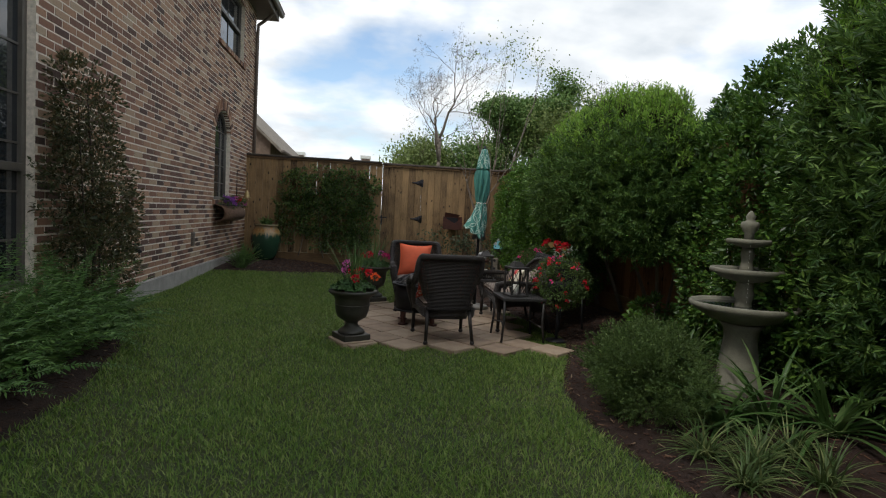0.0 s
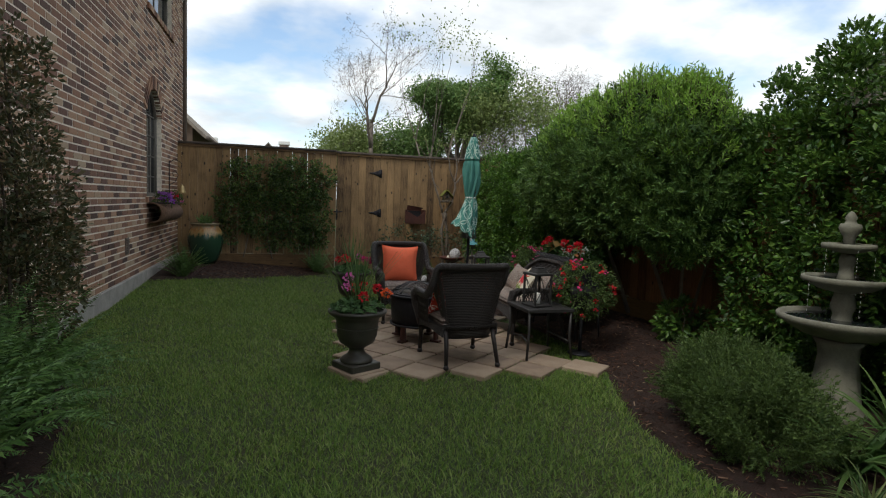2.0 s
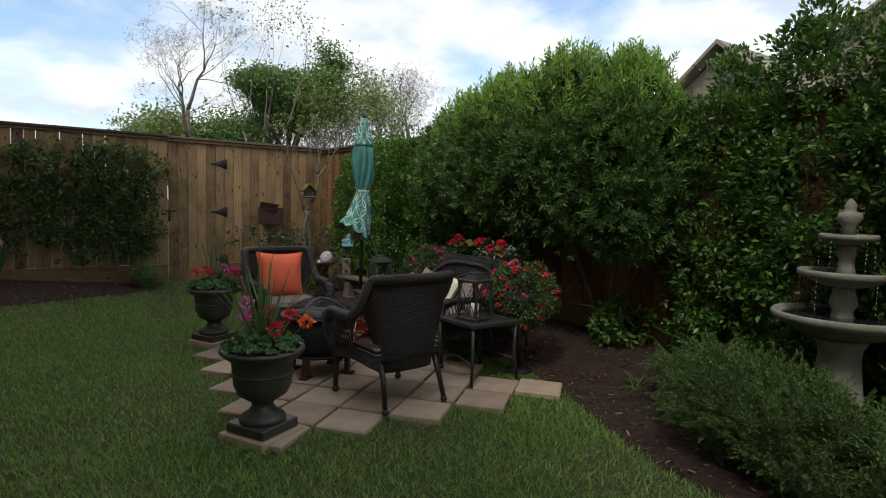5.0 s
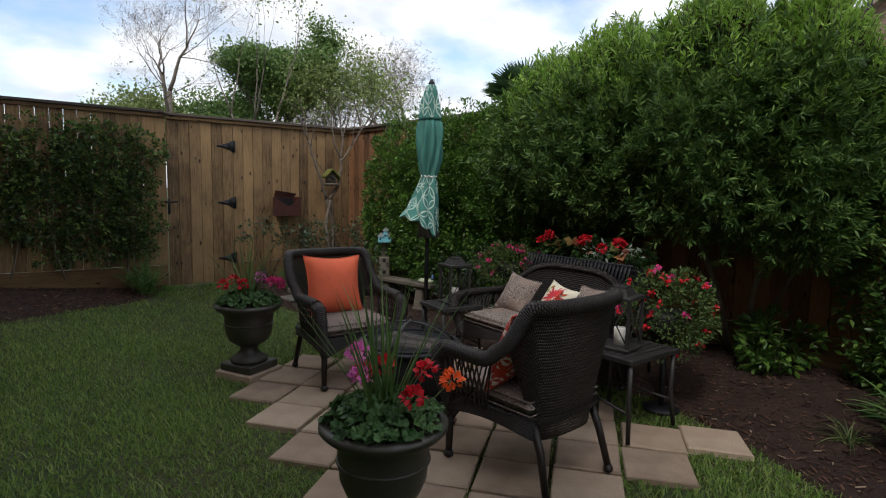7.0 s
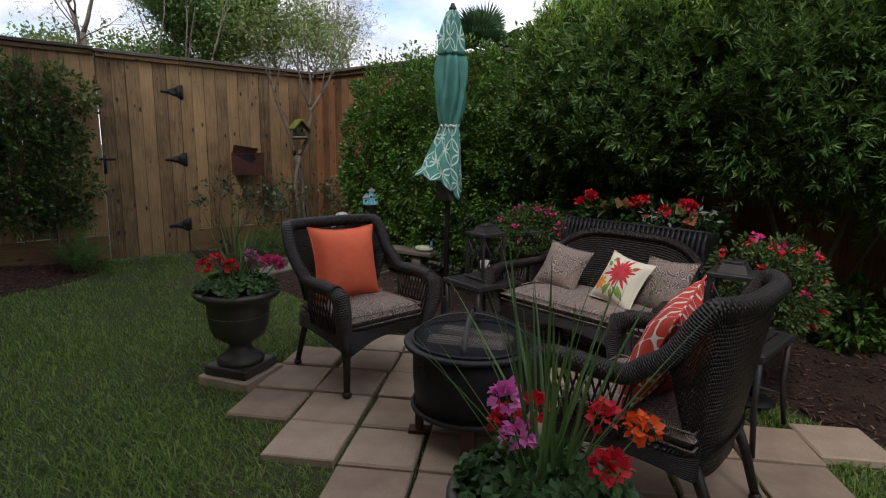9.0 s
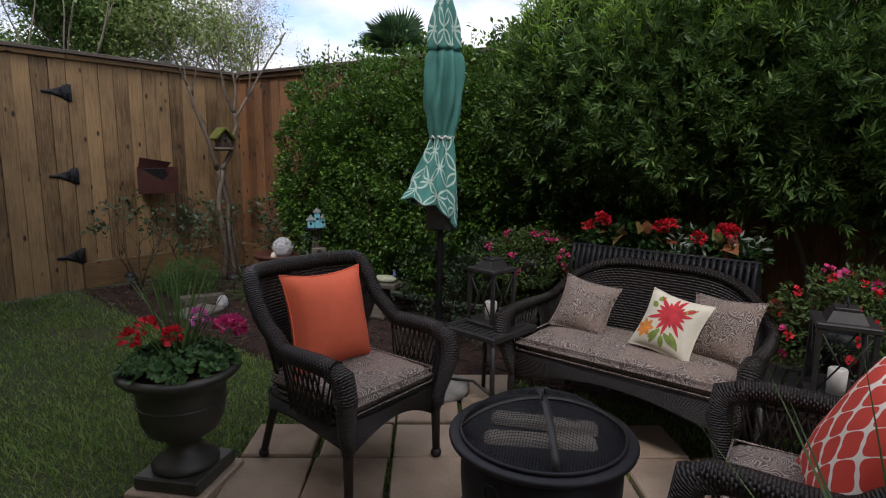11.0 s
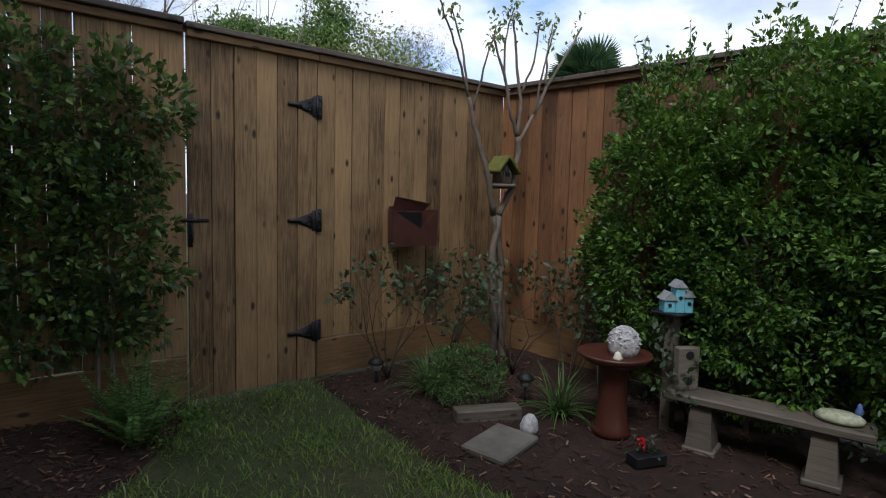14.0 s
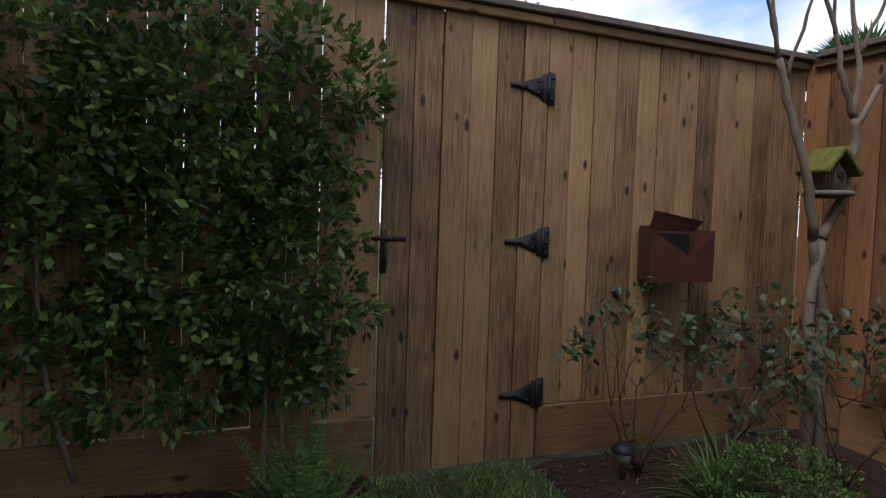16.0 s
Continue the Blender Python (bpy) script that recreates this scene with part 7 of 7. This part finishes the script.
g.tube([(0.22, 0, 0.58), (0.22, 0, 0.22)], 0.003, 5)
part("bracket", g, IRON, bell)
part("bell", Geo().lathe([(0.075, 0.06), (0.065, 0.08), (0.05, 0.13), (0.04, 0.17), (0.02, 0.2), (0.006, 0.22)], 20, (0.22, 0, 0)), BRASS, bell, "small brass bell")

box = thing("metal_letterbox", 2.13, FENCE_Y - 0.022, 0.955, 0, "rusty brown metal letterbox with a notched front and open lid", "letterbox")
W, D, H = 0.22, 0.255, 0.29
WB = 0.09
g = Geo()
g.v += [(xx, yy, zz) for zz in (0.0, 0.008) for xx, yy in ((-W, -D), (W, -D), (WB, -0.002), (-WB, -0.002))]
g.f += [(3, 2, 1, 0), (4, 5, 6, 7), (0, 1, 5, 4), (1, 2, 6, 5), (2, 3, 7, 6), (3, 0, 4, 7)]
for sg in (-1, 1):
    n = len(g.v)
    g.v += [(sg * xx, yy, zz) for zz in (0.008, H) for xx, yy in ((W, -D), (WB, -0.002), (WB - 0.006, -0.002), (W - 0.006, -D))]
    g.f += [tuple(n + i for i in q) for q in ((3, 2, 1, 0), (4, 5, 6, 7), (0, 1, 5, 4), (1, 2, 6, 5), (2, 3, 7, 6), (3, 0, 4, 7))]
g.slab((-WB + 0.006, -0.01, 0.008), (WB - 0.006, -0.002, H + 0.02), 0.002)
part("body", g, RUST, box, "tapered sides and floor")
# Black panel put in as the shade seen through the notch.
part("inside", Geo().slab((-0.14, -D * 0.6, 0.01), (0.14, -D * 0.6 + 0.008, H - 0.02), 0.002), IRON, box, "black panel standing for the shade inside the box")
g = Geo()
outline = [(-W, 0.0), (W, 0.0), (W, H), (0.05, 0.14), (-W, H)]
for yy in (-D - 0.006, -D):
    g.v += [(a, yy, b) for a, b in outline]
g.f += [(0, 1, 2, 3), (0, 3, 4), (8, 7, 6, 5), (9, 8, 5)] + [(i, 5 + i, 5 + (i + 1) % 5, (i + 1) % 5) for i in range(5)]
part("front_plate", g, RUST, box, "front plate cut to a deep notch")
g = Geo()
lid_o = [(-W + 0.04, H - 0.01), (-W + 0.05, H + 0.1), (W - 0.05, H + 0.05), (W - 0.09, H - 0.01)]
for yy, dz in ((-D * 0.75, 0.0), (-D * 0.75 - 0.006, 0.0)):
    g.v += [(a, yy - (0.03 if i in (1, 2) else 0.0), b) for i, (a, b) in enumerate(lid_o)]
g.f += [(0, 1, 2, 3), (7, 6, 5, 4)] + [(i, 4 + i, 4 + (i + 1) % 4, (i + 1) % 4) for i in range(4)]
part("lid", g, RUST, box, "bent open lid flap")

nest = thing("birdhouse", 2.685, 11.33, 1.44, 0, "twig birdhouse with a mossy roof in the tree fork", "birdhouse")
nest.matrix_basis = scaled_pose(2.685, 11.33, 1.44, 0, 0.85)
g = Geo()
rng = random.Random(6)
for k in range(46):
    a = 2 * math.pi * k / 46
    x, y = 0.095 * math.cos(a), 0.07 * math.sin(a)
    g.tube([(x, y, 0.03), (x * 0.95 + rng.uniform(-0.01, 0.01), y * 0.95, 0.13), (x * 0.3, y * 0.3, 0.24 + rng.uniform(-0.02, 0.0))], 0.005, 4)
part("twig_wall", g, BARK, nest, "bundled grey twigs")
part("floor", Geo().lathe([(0.13, 0), (0.135, 0.012), (0.13, 0.03)], 16), BARK, nest)
rf = Geo()
for sg in (-1, 1):
    rf.sheet(lambda u, v, sg=sg: (sg * (0.005 + 0.14 * v), -0.1 + 0.2 * u, 0.28 - 0.15 * v + 0.008 * noise.noise((u * 9, v * 9, sg))), 10, 8, 0.03)
part("roof", rf, MOSS, nest, "yellow-green moss roof")
part("entrance", Geo().lathe([(0.025, 0), (0.025, 0.012)], 14, m=Matrix.Translation((0, -0.07, 0.12)) @ Matrix.Rotation(math.pi / 2, 4, "X")), IRON, nest)
part("perch_bar", Geo().tube([(-0.16, 0, -0.01), (0.16, 0, 0.005)], 0.012, 6), BARK, nest)

bb = thing("birdbath", 2.47, 10.08, rise(2.47) + 0.02, 0, "rust-red glazed birdbath used as a fairy garden table", "birdbath")
bb.matrix_basis = scaled_pose(2.47, 10.08, rise(2.47) + 0.02, 0, (1.0, 1.0, 1.22))
part("pedestal", Geo().lathe([(0.115, 0), (0.12, 0.03), (0.095, 0.06), (0.085, 0.2), (0.09, 0.34), (0.12, 0.37)], 28), TERRA, bb)
part("basin", Geo().lathe([(0.08, 0.36), (0.19, 0.385), (0.225, 0.415), (0.22, 0.425), (0.18, 0.41), (0.02, 0.405)], 36), TERRA, bb)
bz = rise(2.47) + 0.02 + 0.408 * 1.22
fh = thing("fairy_house", 2.52, 10.06, bz, 160, "round pebble fairy house with a blue door", "ornament")
fh.matrix_basis = scaled_pose(2.53, 10.06, bz, 160, 1.12)
part("shell", Geo().lathe([(0.072, 0), (0.085, 0.03), (0.086, 0.08), (0.07, 0.125), (0.04, 0.15), (0.008, 0.158)], 24, wobble=0.02), PEBBLE, fh)
g = Geo()
for k in range(90):
    a, e = rng.uniform(0, 6.283), rng.uniform(0.0, 1.4)
    c = Vector((0.086 * math.cos(a) * math.cos(e), 0.086 * math.sin(a) * math.cos(e), 0.06 + 0.095 * math.sin(e)))
    g.lathe([(0.003, -0.006), (0.011, 0), (0.003, 0.006)], 6, tuple(c))
part("pebbles", g, PEBBLE, fh)
for dx, dz, w, h, nm in ((-0.035, 0.0, 0.022, 0.07, "door"), (0.03, 0.03, 0.014, 0.03, "window")):
    part(nm, Geo().slab((dx - w, -0.094, dz + 0.004), (dx + w, -0.08, dz + h), 0.004), DEEPBLUE, fh, "tiny blue painted " + nm)
an = single("animal_ornament", Geo().lathe([(0.025, 0), (0.03, 0.012), (0.02, 0.025), (0.018, 0.04), (0.006, 0.05)], 12, (2.38, 10.0, bz + 0.002), wobble=0.12), CREAM, "small cream ornament on the birdbath", "ornament")

ps = thing("birdhouse_post", 2.84, 9.92, rise(2.84), 0, "grey wooden post carrying a birdhouse", "post")
part("post", Geo().slab((-0.035, -0.035, 0), (0.035, 0.035, 0.765), 0.005), BENCHWOOD, ps)
part("platform", Geo().slab((-0.1, -0.1, 0.765), (0.1, 0.1, 0.78), 0.004), IRON, ps)
hz = rise(2.84) + 0.781
bh = thing("blue_birdhouse", 2.84, 9.92, hz, -40, "pale blue toy-town birdhouse with grey tin roofs", "birdhouse")
bh.matrix_basis = scaled_pose(2.83, 9.9, hz, -40, 1.05)
for nm, x0, x1, h in (("cottage", -0.085, -0.02, 0.075), ("tower", -0.02, 0.035, 0.15), ("cottage", 0.035, 0.085, 0.095)):
    b = part(nm, Geo().slab((x0 + 0.001, -0.045, 0), (x1 - 0.001, 0.045, h), 0.003), BLUE, bh)
    m = (x0 + x1) / 2
    r = Geo()
    w = (x1 - x0) / 2 + 0.012
    r.v += [(m - w, -0.055, h), (m + w, -0.055, h), (m, -0.055, h + w * 1.1), (m - w, 0.055, h), (m + w, 0.055, h), (m, 0.055, h + w * 1.1)]
    r.f += [(0, 1, 2), (5, 4, 3), (0, 2, 5, 3), (1, 4, 5, 2), (0, 3, 4, 1)]
    part("roof", r, GREYROOF, b, "grey tin roof")
    part("entrance", Geo().lathe([(0.011, 0), (0.011, 0.006)], 12, m=Matrix.Translation((m, -0.044, h * 0.6)) @ Matrix.Rotation(math.pi / 2, 4, "X")), IRON, b)

# low bench
bx0, by0, bx1, by1 = 2.715, 9.86, 2.95, 8.86
bl_ = math.hypot(bx1 - bx0, by1 - by0)
bturn = math.degrees(math.atan2(by1 - by0, bx1 - bx0))
bench = thing("garden_bench", (bx0 + bx1) / 2, (by0 + by1) / 2, rise(2.72), bturn, "low weathered grey stone-and-wood garden bench", "bench")
BZ = 0.29
part("top", Geo().slab((-bl_ / 2, -0.11, BZ), (bl_ / 2, 0.11, BZ + 0.05), 0.01), BENCHWOOD, bench)
for sx in (-0.3, 0.3):
    g = Geo().box((sx - 0.075, -0.095, 0), (sx + 0.075, 0.095, BZ), None, 0.72)
    part("leg", g, BENCHWOOD, bench, "tapered stone block leg")
    part("foot", Geo().slab((sx - 0.09, -0.1, -0.01), (sx + 0.09, 0.1, 0.03), 0.008), BENCHWOOD, bench)
wd = thing("wooden_plaque", 0, 0, 0, 0, "old grey board with a knot hole standing on the bench", "ornament")
wd.matrix_basis = bench.matrix_basis @ pose(-bl_ / 2 + 0.1, 0.0, BZ + 0.05, 0, 0, 50)
part("board", Geo().slab((-0.07, -0.03, 0), (0.07, 0.03, 0.26), 0.006), BENCHWOOD, wd)
for zz in (0.06, 0.215):
    part("hole", Geo().lathe([(0.026, 0), (0.026, 0.004)], 14, m=Matrix.Translation((0, -0.03, zz)) @ Matrix.Rotation(math.pi / 2, 4, "X")), IRON, wd)
tt = thing("turtle_ornament", 0, 0, 0, 0, "pale striped garden ornament with a small blue bird", "ornament")
tt.matrix_basis = bench.matrix_basis @ pose(bl_ / 2 - 0.16, 0.0, BZ + 0.051)
part("shell", Geo().lathe([(0.02, 0), (0.085, 0.008), (0.09, 0.03), (0.07, 0.05), (0.02, 0.055)], 24, m=Matrix.Diagonal((1.25, 0.85, 1, 1))), plain("pale_green_stripe", (0.4, 0.43, 0.3), 0.7, 0, 40, 0.5, 0.5), tt)
part("bird", Geo().lathe([(0.004, 0), (0.018, 0.012), (0.02, 0.03), (0.012, 0.045), (0.012, 0.06), (0.003, 0.07)], 12, (0.08, 0.03, 0.04)), DEEPBLUE, tt, "small blue bird figure")


def solar_lamp(x, y, label):
    t = thing("path_lamp", x, y, rise(x) + 0.01, 0, label, "lamp", "path lamps")
    part("stake", Geo().tube([(0, 0, 0), (0, 0, 0.16)], 0.009, 8), IRON, t)
    part("glass", Geo().lathe([(0.035, 0.15), (0.04, 0.19), (0.038, 0.2)], 16), GREYROOF, t)
    part("cap", Geo().lathe([(0.06, 0.2), (0.062, 0.21), (0.04, 0.235), (0.01, 0.25)], 20), IRON, t)


solar_lamp(1.72, 11.62, "small black solar path lamp in mulch")
solar_lamp(2.38, 10.72, "small black solar path lamp in mulch")
tr = single("planter_box", Geo().slab((-0.22, -0.06, 0), (0.22, 0.06, 0.1), 0.008), BENCHWOOD, "long brown trough of ground cover", "planter")
tr.matrix_basis = pose(1.98, 10.68, rise(1.98) + 0.01, 0, 0, -25)
tr = single("flower_trough", Geo().slab((-0.1, -0.05, 0), (0.1, 0.05, 0.06), 0.006), IRON, "small dark trough with a red flower", "planter")
tr.matrix_basis = pose(2.28, 9.72, rise(2.28) + 0.02, 0, 0, -20)
sf = thing("trough_flowers", 2.28, 9.72, rise(2.28) + 0.075, 0, "a few red flowers in the small trough", "flowers")
part("leaves", leaf_mesh("leaves", ROSELEAF, RNG.normal(0, 0.035, (70, 3)) + np.array((0, 0, 0.04)), unit(RNG.normal(0, 1, (70, 3))), 0.03, 0.6), ROSELEAF, sf)
bloom_heads("blooms", RED, sf, [(-0.06, 0, 0.06), (-0.03, 0.02, 0.07)], 0.012, 14, 0.02)
st = single("stepping_stone", Geo().slab((-0.2, -0.145, 0), (0.2, 0.145, 0.045), 0.012), STONE, "square mossy concrete stepping stone in the mulch", "stone")
st.matrix_basis = pose(1.765, 10.34, rise(1.76) + 0.02, 1.5, -1, 14)
eg = single("egg_stone", Geo().lathe([(0.02, 0), (0.05, 0.015), (0.058, 0.05), (0.045, 0.1), (0.02, 0.128), (0.004, 0.134)], 20, wobble=0.02), PEBBLE, "pale speckled egg-shaped stone on the mulch", "ornament")
eg.matrix_basis = pose(2.03, 10.37, rise(2.03) + 0.02, 6, 4, 0)

# ---- bricks, pavers and turf ----
patio = thing("patio", 0, 0, 0, 0, "patio of square tan pavers laid cornerwise in the lawn", "patio", kind="structure")
paver_meshes = []
for k in range(3):
    bm = bmesh.new()
    h = 0.472 - 0.004 * k
    c = [C1 * h, C2 * h, C1 * -h, C2 * -h]
    low = [bm.verts.new((*p, -0.06)) for p in c]
    top = [bm.verts.new((*p, 0.0)) for p in c]
    bm.faces.new(top)
    bm.faces.new(low[::-1])
    for q in range(4):
        bm.faces.new((low[q], low[(q + 1) % 4], top[(q + 1) % 4], top[q]))
    bmesh.ops.bevel(bm, geom=[e for e in bm.edges if e.verts[0] in top and e.verts[1] in top], offset=0.006 + 0.002 * k, segments=1, affect="EDGES", profile=0.5)
    me = bpy.data.meshes.new("paver")
    bm.to_mesh(me)
    bm.free()
    me.materials.append(PAVER)
    paver_meshes.append(me)
for k, p in enumerate(PAVERS):
    ob = new("paver", paver_meshes[k % 3])
    ob.parent = patio
    ob.matrix_basis = pose(p.x + 0.005 * math.sin(k * 2.9), p.y + 0.005 * math.sin(k * 4.3), -0.15 + 0.003 * math.sin(k * 1.9), 0.4 * math.sin(k), 0.4 * math.cos(k * 1.7), 1.0 * math.sin(k * 3.3))
for y, z, d in near_bricks:
    ob = new("brick", one)
    ob.parent = brick_rest
    ob.matrix_basis = pose(d, y, z)
n_try = 400000
px, py = RNG.uniform(-2.52, 2.9, n_try), RNG.uniform(-1.6, 12.0, n_try)
br = np.interp(py, [k[0] for k in BED_RIGHT], [k[1] for k in BED_RIGHT])
bl = np.interp(py, [k[0] for k in BED_LEFT], [k[1] for k in BED_LEFT], right=-2.5)
bb = np.interp(px, [k[0] for k in BED_BACK], [k[1] for k in BED_BACK], right=11.97)
fuzz = RNG.normal(0, 0.02, n_try)
keep = (px < br + fuzz) & (px > bl + fuzz) & (py < bb + fuzz)
for p in PAVERS:
    dx, dy = px - p.x, py - p.y
    keep &= ~(np.abs(PAVE_INV[0][0] * dx + PAVE_INV[0][1] * dy) + np.abs(PAVE_INV[1][0] * dx + PAVE_INV[1][1] * dy) < 0.475)
thin = np.array([0.5 + 0.5 * noise.noise((a * 1.3, b * 1.3, 2.0)) for a, b in zip(px, py)])
worn = np.clip((py - 9.0) / 1.6, 0, 1) * np.array([0.5 + 0.5 * noise.noise((a * 2.6, b * 2.6, 5.0)) for a, b in zip(px, py)]) * 1.25
keep &= RNG.uniform(0, 1, n_try) < (0.55 + 0.6 * thin) * (1 - np.clip(worn, 0, 0.9))
px, py, thin = px[keep], py[keep], thin[keep]
pz = np.array([rise(a, b) for a, b in zip(px, py)])
n = len(px)
a = RNG.uniform(0, 2 * math.pi, n)
L = RNG.uniform(0.02, 0.05, n) * (0.75 + 0.5 * thin)
w = RNG.uniform(0.0022, 0.0044, n)
lean = RNG.uniform(0.1, 0.95, n)
base = np.stack([px, py, pz - 0.004], 1)
sidev = np.stack([np.cos(a), np.sin(a), 0 * a], 1) * w[:, None]
fw = np.stack([-np.sin(a) * lean, np.cos(a) * lean, np.ones(n)], 1)
mid = base + fw * (L * 0.55)[:, None]
tip = base + np.stack([-np.sin(a) * lean * 1.7, np.cos(a) * lean * 1.7, np.ones(n) * 0.95], 1) * L[:, None]
V = np.stack([base - sidev, base + sidev, mid + sidev * 0.8, mid - sidev * 0.8, tip], 1).reshape(-1, 3)
k5 = np.arange(n)[:, None] * 5
F = np.concatenate([k5 + np.array([[0, 1, 2]]), k5 + np.array([[0, 2, 3]]), k5 + np.array([[3, 2, 4]])], 1).reshape(-1)
me = bpy.data.meshes.new("grass")
me.vertices.add(5 * n)
me.vertices.foreach_set("co", V.astype(np.float32).reshape(-1))
me.loops.add(len(F))
me.loops.foreach_set("vertex_index", F.astype(np.int32))
me.polygons.add(3 * n)
me.polygons.foreach_set("loop_start", (np.arange(3 * n) * 3).astype(np.int32))
me.polygons.foreach_set("loop_total", np.full(3 * n, 3, np.int32))
me.materials.append(GRASS)
me.update(calc_edges=True)
me.validate()
single("grass", me, GRASS, "short green lawn grass with paler patches", "grass", kind="stuff")

# mulch chips
chips = Geo()
rc = random.Random(4)
for k in range(9000):
    zone = rc.random()
    if zone < 0.72:
        y = rc.uniform(1.2, 11.9)
        x0 = piecewise(BED_RIGHT, y)
        x = x0 + (side_fence_x(y) - 0.1 - x0) * rc.random() ** 1.3
    elif zone < 0.92:
        x = rc.uniform(-2.2, 0.45)
        y0 = piecewise(BED_BACK, x)
        y = y0 + (11.95 - y0) * rc.random()
    else:
        y = rc.uniform(0, 5.4)
        x0 = piecewise(BED_LEFT, y)
        x = x0 + (HOUSE_X - x0) * rc.random()
    if on_paver(x, y):
        continue
    l, w, t = rc.uniform(0.008, 0.028), rc.uniform(0.002, 0.005), 0.002
    chips.box((-l, -w, -t), (l, w, t), pose(x, y, rise(x, y) + 0.034 + rc.uniform(-0.006, 0.008), rc.uniform(-25, 25), rc.uniform(-25, 25), rc.uniform(0, 360)))
single("mulch_chips", chips, MULCH_CHIP, "shredded bark chips lying on the beds", "mulch", kind="stuff")
